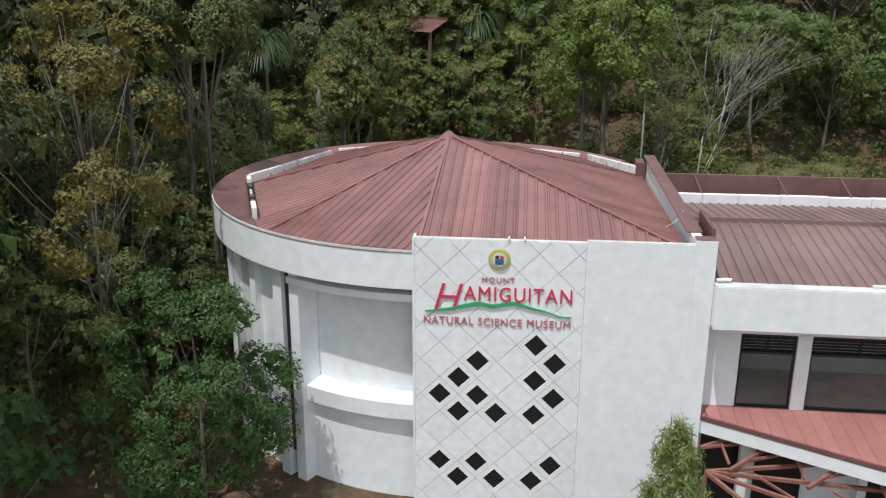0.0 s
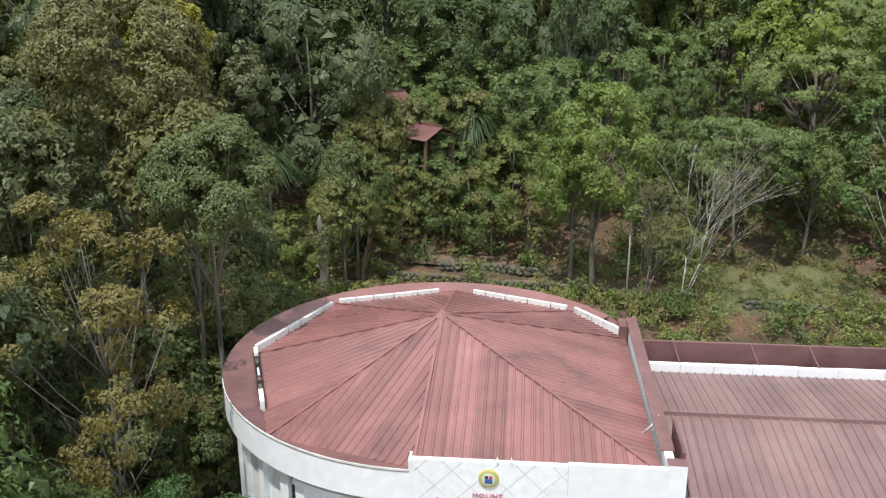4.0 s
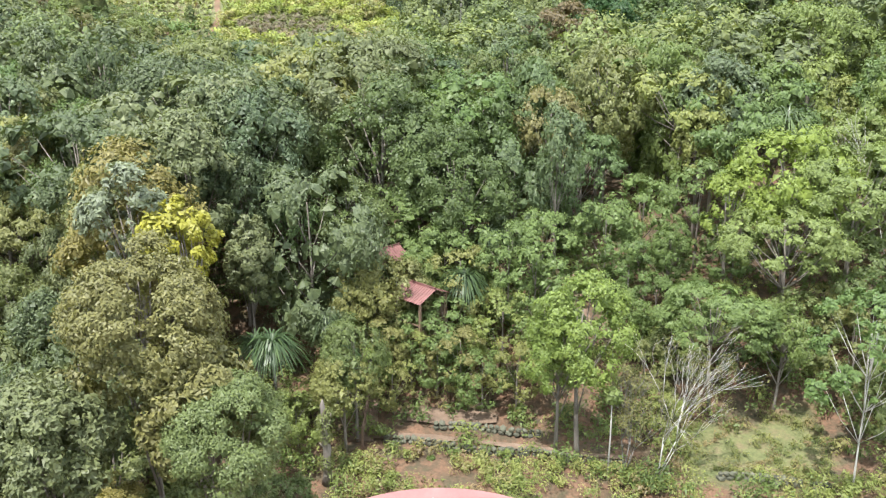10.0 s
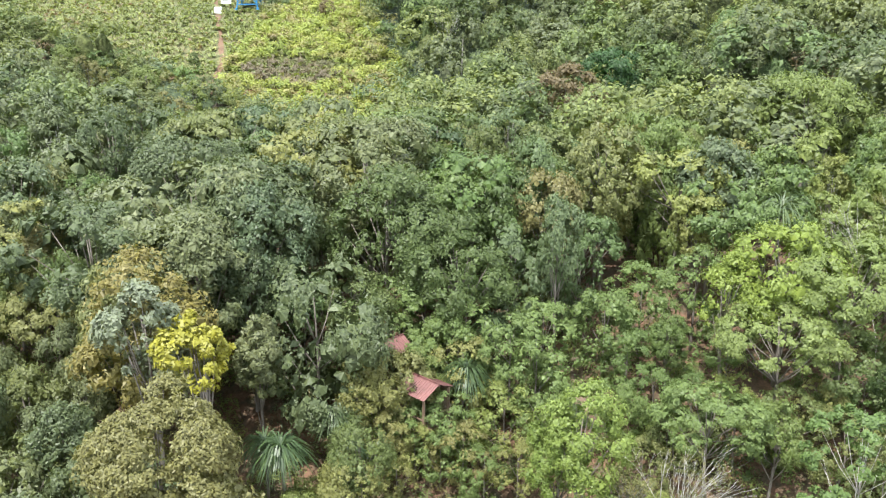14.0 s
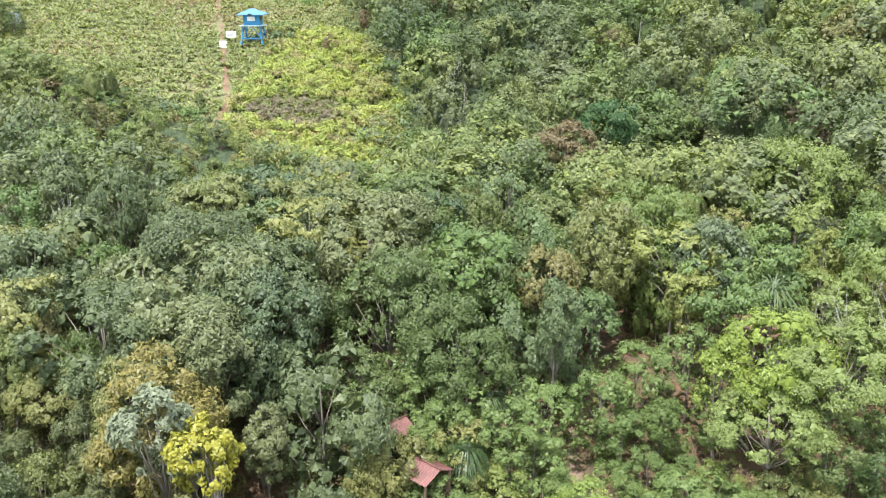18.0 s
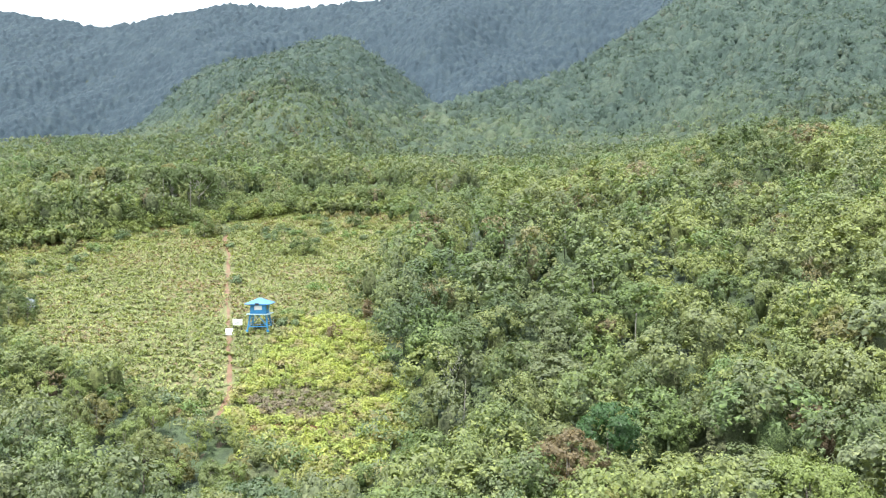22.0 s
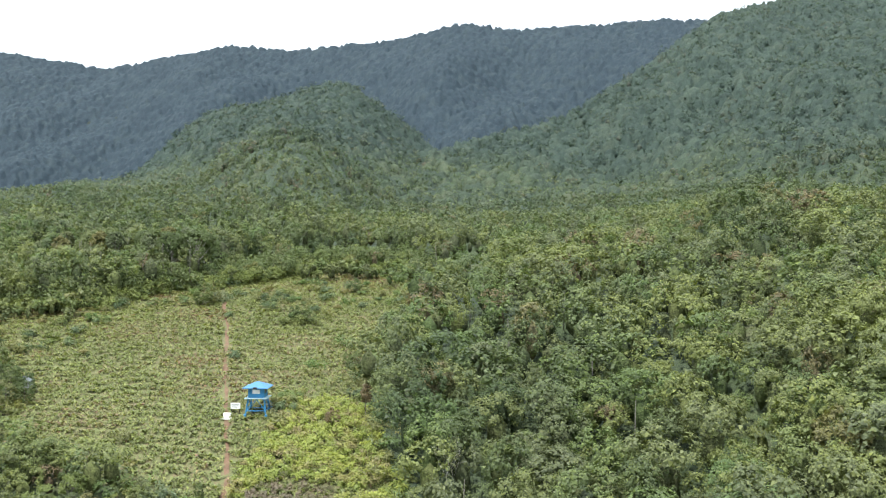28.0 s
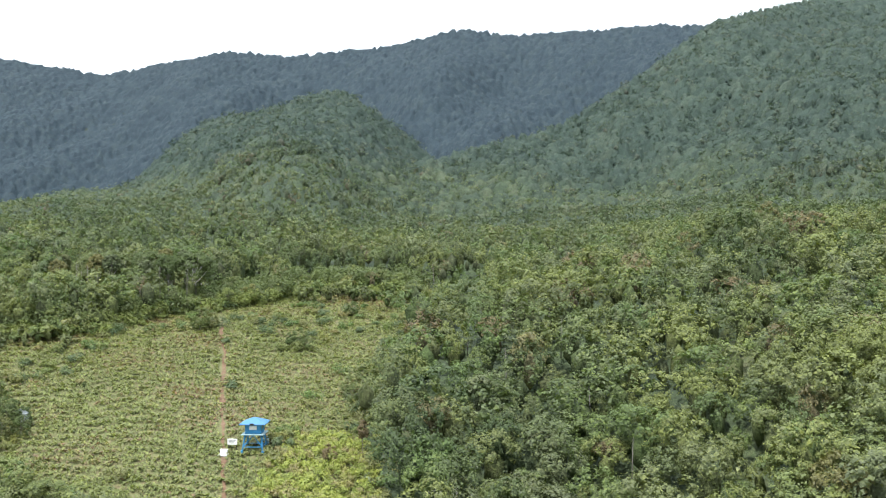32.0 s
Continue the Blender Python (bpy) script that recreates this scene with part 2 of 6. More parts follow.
M_BLUE = plain("blue_paint", (0.025, 0.19, 0.38), 0.55)
M_BLUE_ROOF = plain("light_blue_roof", (0.06, 0.19, 0.38), 0.6)
M_SOIL = surface("red_soil", ((0.3, (0.12, 0.06, 0.036)), (0.55, (0.2, 0.1, 0.06)), (0.8, (0.26, 0.16, 0.11))), 1.2, 0.95, 0, 12, 0.7, 0.04)
M_EARTH_RED = surface("trail_earth", ((0.3, (0.1, 0.068, 0.04)), (0.5, (0.145, 0.084, 0.05)), (0.75, (0.185, 0.12, 0.078))), 0.8, 0.95, 0, 12, 0.8, 0.05)
M_EARTH = surface("brown_earth", ((0.3, (0.1, 0.07, 0.048)), (0.55, (0.17, 0.115, 0.08)), (0.8, (0.24, 0.175, 0.13))), 1.6, 0.95, 0, 12, 0.8, 0.05)
M_STONE = surface("field_stone", ((0.25, (0.05, 0.055, 0.035)), (0.55, (0.1, 0.1, 0.07)), (0.8, (0.18, 0.17, 0.14))), 1.5, 0.9, 0, 16, 0.6, 0.02, None, 0.25)
M_WOOD = surface("weathered_wood", ((0.3, (0.12, 0.075, 0.05)), (0.7, (0.24, 0.16, 0.11))), 2, 0.85, 0, 20, 0.4, 0.01, (1, 1, 0.3))
M_CONCRETE = surface("pale_concrete", ((0.3, (0.5, 0.48, 0.45)), (0.7, (0.72, 0.7, 0.67))), 2, 0.85, 0, 18, 0.3, 0.01)
M_PALE = plain("pale_board", (0.75, 0.76, 0.74), 0.5)
M_PVC = plain("white_pipe", (0.75, 0.75, 0.73), 0.35)

# glass
M_GLASS, gn, gl, gb = material("window_glass", 0.05)
gb.inputs["Base Color"].default_value = (0.75, 0.8, 0.8, 1)
gb.inputs["Transmission Weight"].default_value, gb.inputs["IOR"].default_value = 1.0, 1.45
M_INSIDE = plain("interior_plaster", (0.74, 0.73, 0.7), 0.8)

# ground: litter and soil under the trees, grass and fern where it lies open
M_GROUND, n, l, b = material("ground_cover", 0.95)
big, mid, small = noise_node(n, l, 0.12, 6), noise_node(n, l, 0.9, 6, 0.7), noise_node(n, l, 6.0, 5)
forest = ramp_node(n, ((0.3, (0.05, 0.055, 0.026)), (0.45, (0.085, 0.06, 0.035)), (0.57, (0.14, 0.08, 0.048)), (0.75, (0.2, 0.11, 0.066))))
l.new(mid.outputs[0], forest.inputs[0])
grass = ramp_node(n, ((0.3, (0.09, 0.11, 0.04)), (0.5, (0.125, 0.13, 0.052)), (0.62, (0.15, 0.125, 0.065)), (0.8, (0.16, 0.1, 0.064))))
l.new(mid.outputs[0], grass.inputs[0])
# far forest floor near black: shade in the gaps between crowns painted in
shaded_floor = ramp_node(n, ((0.35, (0.012, 0.02, 0.013)), (0.65, (0.02, 0.03, 0.018))))
l.new(big.outputs[0], shaded_floor.inputs[0])
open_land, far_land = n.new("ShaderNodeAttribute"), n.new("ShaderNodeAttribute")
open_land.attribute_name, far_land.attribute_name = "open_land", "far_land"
c = mix_node(n, l, far_land.outputs["Fac"], forest.outputs[0], shaded_floor.outputs[0])
c = mix_node(n, l, open_land.outputs["Fac"], c, grass.outputs[0])
g = ramp_node(n, ((0.3, (0.7, 0.7, 0.7)), (0.7, (1.2, 1.2, 1.2))))
l.new(small.outputs[0], g.inputs[0])
l.new(mix_node(n, l, 1.0, c, g.outputs[0], "MULTIPLY"), b.inputs["Base Color"])
bump(n, l, b, mid.outputs[0], 0.7, 0.25)


# ---- mesh helpers ----
def mesh_of(name, verts, faces, mats, smooth=False, index=None):
    me = bpy.data.meshes.new(name)
    me.from_pydata([tuple(v) for v in verts], [], faces)
    for m in mats if isinstance(mats, (list, tuple)) else [mats]:
        me.materials.append(m)
    if index is not None:
        me.polygons.foreach_set("material_index", index)
    if smooth:
        me.polygons.foreach_set("use_smooth", [True] * len(me.polygons))
    me.update()
    return me


def quads_of(name, verts, mat, tint=None, k=4):
    """A mesh of loose quads or triangles from an array (k n, 3)."""
    verts = np.ascontiguousarray(verts, np.float32).reshape(-1, 3)
    count = len(verts) // k
    me = bpy.data.meshes.new(name)
    me.vertices.add(k * count)
    me.vertices.foreach_set("co", verts.ravel())
    me.loops.add(k * count)
    me.loops.foreach_set("vertex_index", np.arange(k * count, dtype=np.int32))
    me.polygons.add(count)
    me.polygons.foreach_set("loop_start", np.arange(0, k * count, k, dtype=np.int32))
    me.update(calc_edges=True)
    me.materials.append(mat)
    if tint is not None:
        a = me.attributes.new("tint", "FLOAT", "POINT")
        a.data.foreach_set("value", np.repeat(np.asarray(tint, np.float32), k * count // len(tint)))
    return me


def empty(name, x=0.0, y=0.0, z=0.0, turn=0.0, size=1.0):
    ob = new(name)
    ob.matrix_basis = pose(x, y, z, 0, 0, turn) @ Matrix.Diagonal((size, size, size, 1))
    return ob


def part(name, bm, mat, parent, label=""):
    """One bmesh, or a ready mesh, as one object under a thing or a part."""
    if isinstance(bm, bmesh.types.BMesh):
        me = bpy.data.meshes.new(name)
        bm.to_mesh(me)
        bm.free()
        me.materials.append(mat)
    else:
        me = bm
    ob = new(name, me)
    ob.parent = parent
    return tagged(ob, label) if label else ob


def box(bm, x0, x1, y0, y1, z0, z1, bevel=0.0):
    made = bmesh.ops.create_cube(bm, size=1.0, matrix=Matrix.LocRotScale(((x0 + x1) / 2, (y0 + y1) / 2, (z0 + z1) / 2), None, (x1 - x0, y1 - y0, z1 - z0)))
    if bevel:
        edges = {e for v in made["verts"] for e in v.link_edges}
        bmesh.ops.bevel(bm, geom=list(edges), offset=bevel, segments=1, affect="EDGES")
    return bm


def boxed(*a, bevel=0.0):
    return box(bmesh.new(), *a, bevel=bevel)


def beam(bm, a, b, w=0.06, d=None):
    """A bar of rectangular section from a to b."""
    a, b = Vector(a), Vector(b)
    m = Matrix.Translation((a + b) / 2) @ (b - a).to_track_quat("Z", "Y").to_matrix().to_4x4() @ Matrix.Diagonal((w, d or w, (b - a).length, 1))
    bmesh.ops.create_cube(bm, size=1.0, matrix=m)
    return bm


def barred(a, b, w=0.06, d=None):
    return beam(bmesh.new(), a, b, w, d)


def arc_band(centre, r0, r1, z0, z1, a0, a1, steps=48):
    """A curved wall: between two radii, two heights and two angles (from -y, towards -x)."""
    bm = bmesh.new()
    rings = []
    for k in range(steps + 1):
        a = radians(a0 + (a1 - a0) * k / steps)
        s, c = -math.sin(a), -math.cos(a)
        zz = z1 if isinstance(z1, tuple) else (z1, z1)
        rings.append([bm.verts.new((centre[0] + r * s, centre[1] + r * c, z)) for r, z in ((r0, z0), (r1, z0), (r1, zz[1]), (r0, zz[0]))])
    for p, q in zip(rings, rings[1:]):
        for j in range(4):
            bm.faces.new((p[j], p[(j + 1) % 4], q[(j + 1) % 4], q[j]))
    bm.faces.new(rings[0][::-1])
    bm.faces.new(rings[-1])
    bmesh.ops.recalc_face_normals(bm, faces=bm.faces)
    return bm


def tube(points, radii, sides=7):
    """Vertices and faces of a tapered tube."""
    v, f = [], []
    for k, (p, r) in enumerate(zip(points, radii)):
        p = Vector(p)
        ahead = (Vector(points[min(k + 1, len(points) - 1)]) - Vector(points[max(k - 1, 0)])).normalized()
        side = ahead.orthogonal().normalized()
        up = ahead.cross(side)
        for j in range(sides):
            a = 2 * math.pi * j / sides
            v.append(p + float(r) * (math.cos(a) * side + math.sin(a) * up))
    for k in range(len(points) - 1):
        for j in range(sides):
            a, b2 = k * sides + j, k * sides + (j + 1) % sides
            f.append((a, b2, b2 + sides, a + sides))
    f.append(tuple(range(sides))[::-1])
    f.append(tuple((len(points) - 1) * sides + j for j in range(sides)))
    return v, f


def tubes(name, lines, mat, sides=7):
    v, f = [], []
    for points, radii in lines:
        a, b2 = tube(points, radii, sides)
        f += [tuple(i + len(v) for i in face) for face in b2]
        v += a
    return mesh_of(name, v, f, mat, True)


# ---- land ----
def sstep(a, b, v):
    s = np.clip((v - a) / (b - a), 0, 1)
    return s * s * (3 - 2 * s)


def smax(a, b, k):
    m = np.maximum(a, b)
    return m + k * np.log(np.exp((a - m) / k) + np.exp((b - m) / k))


LAND_Y = (-60, -8, 10.5, 14, 18, 25, 30, 45, 70, 85, 100, 121, 187, 222, 300, 430, 620, 760, 1000)
LAND_Z = (-9, 1, 1, 1.6, 4.1, 4.6, 7.4, 9.8, 12.5, 16, 20.4, 26.3, 41.5, 47.5, 60, 77, 88, 88, 88)


def height(x, y):
    """The land: a slope behind the museum, a gully, a knoll, a long range and a flank on the right of it."""
    x, y = np.asarray(x, float), np.asarray(y, float)
    base = np.interp(y, LAND_Y, LAND_Z)
    base = base - 3.5 * np.exp(-(((x - 6) / 22) ** 2)) * sstep(55, 80, y) * (1 - sstep(120, 190, y))
    base = base + 0.2 * np.clip(x - 14, 0, 60) * sstep(32, 90, y) * (1 - sstep(260, 420, y))
    base = base + 1.2 * np.sin(x / 17 + 1) * np.sin(y / 23) * sstep(28, 60, y) + 5 * np.sin(x / 61 + y / 80) * sstep(230, 420, y)
    dx = x + 158 + 0.12 * (y - 735)
    knoll = 207 - np.where(dx < 0, 0.43 * (np.sqrt(dx**2 + 600) - 24), 0.75 * (np.sqrt(dx**2 + 900) - 30) + 0.004 * dx**2) - np.where(y < 735, 0.36 * (735 - y), 0.0025 * (y - 735) ** 2) - 8 * np.sin((x + 0.55 * y) / 31) - 5 * np.sin(x / 19 + y / 37)
    ridge = np.interp(x, (-1500, -850, -677, -469, -357, -194, -100, 10, 219, 282, 600, 1500), (436, 391, 361, 396, 386, 401, 424, 412, 425, 422, 434, 400))
    span = ridge - 0.62 * np.maximum(0, 1353 - y) - 0.4 * np.maximum(0, y - 1353) + (16 * np.sin(x / 47 + y / 110) + 9 * np.sin(x / 23 - y / 60)) * sstep(1340, 1150, y)
    crest = np.interp(x, (-200, -110, -60, 40, 117, 202, 288, 428, 800, 1500), (60, 105, 130, 172, 232, 302, 340, 398, 470, 480))
    yc = 690 + np.clip(x, -100, 600)
    flank = crest - 0.46 * np.maximum(0, yc - y) - 0.7 * np.maximum(0, y - yc) + (8 * np.sin(x / 40 - y / 55) + 5 * np.sin(x / 17 + y / 43)) * sstep(0, 150, yc - y)
    far = sstep(230, 420, y)
    h = base * (1 - far) + far * smax(base, knoll, 9)
    for other in (span, flank):
        h = np.where(far > 0, smax(h, other - 400 * (1 - far), 9), h)
    return h


CLEARING = ((-130, 178), (-98, 180), (-88, 200), (-75, 211), (-60, 230), (-26, 227), (-25, 170), (-27, 137), (-21, 118), (-13, 96), (-19, 80), (-31, 84), (-37, 90), (-48, 94), (-63, 103), (-73, 104), (-84, 118), (-93, 134), (-128, 160))
LAWN = ((9, 22.4), (9.3, 19.8), (13.8, 19.6), (16.8, 20.2), (17, 25), (15.4, 25.3), (9.8, 24.2))


def inside(poly, x, y):
    """Whether points lie in a polygon."""
    x, y = np.asarray(x, float), np.asarray(y, float)
    hit = np.zeros(x.shape, bool)
    for (x0, y0), (x1, y1) in zip(poly, poly[1:] + poly[:1]):
        cross = (y0 > y) != (y1 > y)
        hit ^= cross & (x < (x1 - x0) * (y - y0) / ((y1 - y0) or 1e-9) + x0)
    return hit


def spaced(near, step, far, growth):
    v = list(np.arange(0, near, step))
    while v[-1] < far:
        step *= growth
        v.append(v[-1] + step)
    return np.array(v)


xs = spaced(60, 1.25, 1700, 1.07)
xs = np.concatenate([-xs[:0:-1], xs])
ys = np.concatenate([-spaced(30, 2.5, 1500, 1.25)[:0:-1], spaced(130, 1.25, 1700, 1.02)])
gx, gy = np.meshgrid(xs, ys)
gz = height(gx, gy) + 0.12 * np.sin(gx * 1.7) * np.sin(gy * 1.3 + 1) * sstep(12, 20, gy)
verts = np.stack([gx, gy, gz], -1).reshape(-1, 3)
w = len(xs)
i0 = (np.arange(len(ys) - 1)[:, None] * w + np.arange(w - 1)).ravel()
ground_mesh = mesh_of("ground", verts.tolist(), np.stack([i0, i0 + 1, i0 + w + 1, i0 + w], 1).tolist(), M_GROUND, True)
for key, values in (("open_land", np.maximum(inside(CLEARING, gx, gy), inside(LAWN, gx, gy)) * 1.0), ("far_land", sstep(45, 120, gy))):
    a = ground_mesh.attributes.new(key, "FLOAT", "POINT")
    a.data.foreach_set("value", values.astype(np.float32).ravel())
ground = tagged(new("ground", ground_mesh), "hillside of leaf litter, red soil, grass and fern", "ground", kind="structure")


def z_at(x, y):
    return float(height(x, y))


# ---- museum ----
C = (-1.35, 6.45)  # the drum's centre
R = 6.45
GROUND = 1.0
museum = tagged(empty("museum_building", 1.5, 6, GROUND), "white two-storey museum with a round drum and red metal roofs", "building")


def piece(name, bm, mat, parent=None, label=""):
    """A part given in world places, under the museum or one of its parts."""
    ob = part(name, bm, mat, parent or museum, label)
    ob.matrix_parent_inverse = Matrix.Translation((-1.5, -6, -GROUND))
    return ob


def sub(name, bm, mat, parent, label=""):
    return part(name, bm, mat, parent, label)


# drum: a recessed upper wall, a lower wall further out, and a ledge where they meet
drum = piece("drum_wall", arc_band(C, R - 0.75, R - 0.42, GROUND - 0.4, 6.62, 34.5, 245, 84), M_WHITE)
front_drum = piece("upper_curved_wall", arc_band(C, R - 1.35, R - 0.92, 3.4, 6.62, 0, 29.0, 24), M_WHITE)
sub("moulding", arc_band(C, R - 0.92, R - 0.16, 6.27, 6.43, 0, 31, 26), M_WHITE, front_drum)
sub("soffit", arc_band(C, R - 1.2, R - 0.28, 6.63, 6.7, 0, 33, 24), M_WHITE, front_drum)
lower_wall = piece("lower_curved_wall", arc_band(C, R - 1.3, R - 0.62, GROUND - 0.4, 3.2, 0, 29.0, 24), M_WHITE)
sub("ledge", arc_band(C, R - 1.0, R - 0.42, 3.202, (3.7, 3.6), 0, 28.6, 24), M_WHITE, lower_wall)
for lo, hi, deep in ((28.4, 31.2, 0.26), (33.2, 36.2, 0.22), (44.0, 46.6, 0.26), (56, 58.6, 0.26), (68, 70.6, 0.26), (92, 94.6, 0.26)):
    piece("pilaster", arc_band(C, R - 0.9, R - deep, GROUND - 0.4, 6.6, lo, hi, 3), M_WHITE)
slit = piece("slit_window", arc_band(C, R - 0.42, R - 0.34, 1.7, 6.4, 31.2, 33.2, 4), M_DARK, label="tall dark slit window")
for z in (2.4, 3.9, 5.4):
    sub("glazing_bar", arc_band(C, R - 0.34, R - 0.32, z, z + 0.05, 31.2, 33.2, 3), M_FRAME, slit)
for lo, hi in ((47.2, 55.4), (59, 67.4)):
    win = piece("drum_window", arc_band(C, R - 0.42, R - 0.4, 1.8, 6.2, lo, hi, 6), M_INSIDE, label="recessed grey panel between pilasters")
fascia = piece("curved_fascia", arc_band(C, R - 0.28, R, 6.62, (7.1, 7.49), 0, 118, 72), M_WHITE, label="broad white curved fascia band")
piece("curved_fascia", arc_band(C, R - 0.28, R, 6.62, (7.2, 7.49), 118, 246.5, 60), M_FLASH, label="curved parapet clad in maroon metal sheet")
EAVE = [Vector(p) for p in ((-1.38, 0.14, 7.46), (-5.42, 1.75, 7.14), (-7.15, 6.5, 7.24), (-5.5, 10.6, 7.38), (-1.4, 12.25, 7.4), (2.75, 10.65, 7.38), (4.4, 8.6, 7.3), (4.4, 0.14, 7.62))]


def eave_reach(a):
    """How far the eave lies from the drum's centre at an angle."""
    d_ = Vector((-math.sin(a), -math.cos(a)))
    best = R - 0.3
    for p, q in zip(EAVE, EAVE[1:]):
        p, q = Vector((p.x - C[0], p.y - C[1])), Vector((q.x - C[0], q.y - C[1]))
        e = q - p
        det = d_.x * -e.y + d_.y * e.x
        if abs(det) > 1e-6:
            k = (p.x * -e.y + p.y * e.x) / det
            u = (d_.x * p.y - d_.y * p.x) / det
            if k > 0 and -1e-6 <= u <= 1 + 1e-6:
                best = min(best, k)
    return best


def rim(a0, a1, z_in, z_out, steps):
    """The metal margin between the straight eaves and the round parapet."""
    bm = bmesh.new()
    rows_ = []
    for k in range(steps + 1):
        a = radians(a0 + (a1 - a0) * k / steps)
        s_, c_, r_ = -math.sin(a), -math.cos(a), eave_reach(a)
        z = z_in[0] + (z_in[1] - z_in[0]) * k / steps
        rows_.append([bm.verts.new((C[0] + q * s_, C[1] + q * c_, z)) for q, z in ((r_, z - 0.06), (R + 0.012, z_out - 0.06), (R + 0.012, z_out), (r_, z))])
    for p, q in zip(rows_, rows_[1:]):
        for j in range(4):
            bm.faces.new((p[j], p[(j + 1) % 4], q[(j + 1) % 4], q[j]))
    bm.faces.new(rows_[0][::-1])
    bm.faces.new(rows_[-1])
    bmesh.ops.recalc_face_normals(bm, faces=bm.faces)
    return bm


def standing(a, b2, thick, z0, z1):
    """An upright strip from a to b2, between two heights."""
    bm = boxed(0, Vector((b2.x - a.x, b2.y - a.y)).length, -thick / 2, thick / 2, z0, z1, bevel=0.012)
    bmesh.ops.transform(bm, matrix=pose(a.x, a.y, 0, 0, 0, math.degrees(math.atan2(b2.y - a.y, b2.x - a.x))), verts=bm.verts)
    return bm


piece("roof_margin", rim(0.6, 41, (7.475, 7.2), 7.512, 40), M_ROOF, label="red sheet margin along the curved front")
piece("parapet_cap", rim(41, 112, (7.2, 7.4), 7.512, 60), M_FLASH, label="maroon metal cap on the round parapet")
piece("parapet_cap", rim(112, 236, (7.4, 7.46), 7.515, 110), M_ROOF, label="maroon metal cap on the round parapet")
piece("edge_line", arc_band(C, R - 0.008, R + 0.016, 7.47, 7.524, 0.6, 70, 50), M_STAINED, label="pale weathered metal edge line")
for k, lo, hi in ((2, 0.02, 0.97), (3, 0.03, 0.87), (4, 0.16, 0.97), (5, 0.05, 0.9)):
    p, q = EAVE[k].copy(), EAVE[k + 1].copy()
    out_ = Vector(((p + q).x / 2 - C[0], (p + q).y / 2 - C[1], 0)).normalized() * 0.05
    cuts = [lo, *(lo + (hi - lo) * (j + 0.3 * math.sin(7 * j + k)) / 5 for j in range(1, 5)), hi]
    for j, (u0, u1) in enumerate(zip(cuts, cuts[1:])):
        a, b2 = p.lerp(q, u0) + out_, p.lerp(q, u1 - 0.008) + out_
        piece("gutter_upstand", standing(a, b2, 0.11, 7.0, 7.5 + (0.06 if k > 2 else 0.0) + 0.02 * ((j * 3 + k) % 3)), M_UPSTAND, label="white painted gutter upstand with stains")
p, q = EAVE[1], EAVE[2]
# solid near-black strip: the shade inside the gutter slot put into colour
piece("gutter_slot", standing(p.lerp(q, 0.3), p.lerp(q, 0.985), 0.16, 7.0, 7.43), M_DARK, label="near-black strip for the shade in the gutter slot")
for u0, u1, wide_, top_z, mat in ((0.27, 0.42, 0.13, 7.52, M_UPSTAND), (0.45, 0.5, 0.1, 7.47, M_STONE), (0.55, 0.59, 0.12, 7.48, M_FLASH), (0.62, 0.72, 0.07, 7.47, M_STAINED), (0.78, 0.83, 0.1, 7.49, M_STONE), (0.9, 0.99, 0.13, 7.55, M_UPSTAND)):
    piece("gutter_block", standing(p.lerp(q, u0), p.lerp(q, u1), wide_, 7.0, top_z), mat)
piece("roof_slab", boxed(-1.3, 4.55, 0.32, 8.9, 6.6, 6.86), M_CONCRETE)

# front block and the parapet on its flank
front = piece("front_wall", boxed(2.264, 4.498, 0.012, 0.13, GROUND - 0.4, 7.84), M_WHITE)
sub("coping", boxed(2.264, 4.498, 0.02, 0.14, 7.841, 7.855), M_STAINED, front)
panel_wall = piece("panel_wall", boxed(-1.4, 2.262, 0.03, 0.13, GROUND - 0.4, 7.8), M_GROUT, label="tiled panel with dark diamond windows")
sub("coping", boxed(-1.44, 2.262, 0.012, 0.14, 7.802, 7.815), M_STAINED, panel_wall)
sub("edge_trim", boxed(-1.45, -1.4, -0.012, 0.36, GROUND - 0.4, 7.8), M_WHITE, panel_wall)
flank = piece("flank_wall", boxed(4.5, 4.7, 0.342, 8.95, GROUND - 0.4, 7.9), M_WHITE)
sub("flashing", boxed(4.42, 4.75, 0.75, 8.98, 7.9, 7.93), M_FLASH, flank)
sub("flashing", boxed(4.701, 4.74, 1.3, 8.98, 7.45, 7.9), M_FLASH, flank)
sub("parapet_fin", boxed(4.86, 4.93, 0.32, 1.9, 7.2, 8.12), M_FLASH, flank, "maroon sheet metal fin")
sub("end_pier", boxed(4.5, 4.93, 0.0, 0.32, GROUND - 0.4, 7.95), M_WHITE, flank)
sub("pier_cap", boxed(4.5, 4.93, 0.01, 0.33, 7.951, 7.965), M_FLASH, flank)
piece("back_wall", boxed(4.2, 4.46, 8.6, 9.3, 6.2, 7.75), M_FLASH)

# tiles of the panel; the windows sit in the tiles
H = 0.42426
X0, X1, Z0, Z1 = -1.398, 2.258, GROUND, 7.8
OPEN = ((0, 0), (-1, -1), (-2, -2), (0, -2), (-1, -3), (1, -3), (3, 1), (4, 0), (3, -1), (4, -2), (3, -3), (-2, -6), (0, -6), (-1, -7), (1, -7), (4, -6), (3, -7))


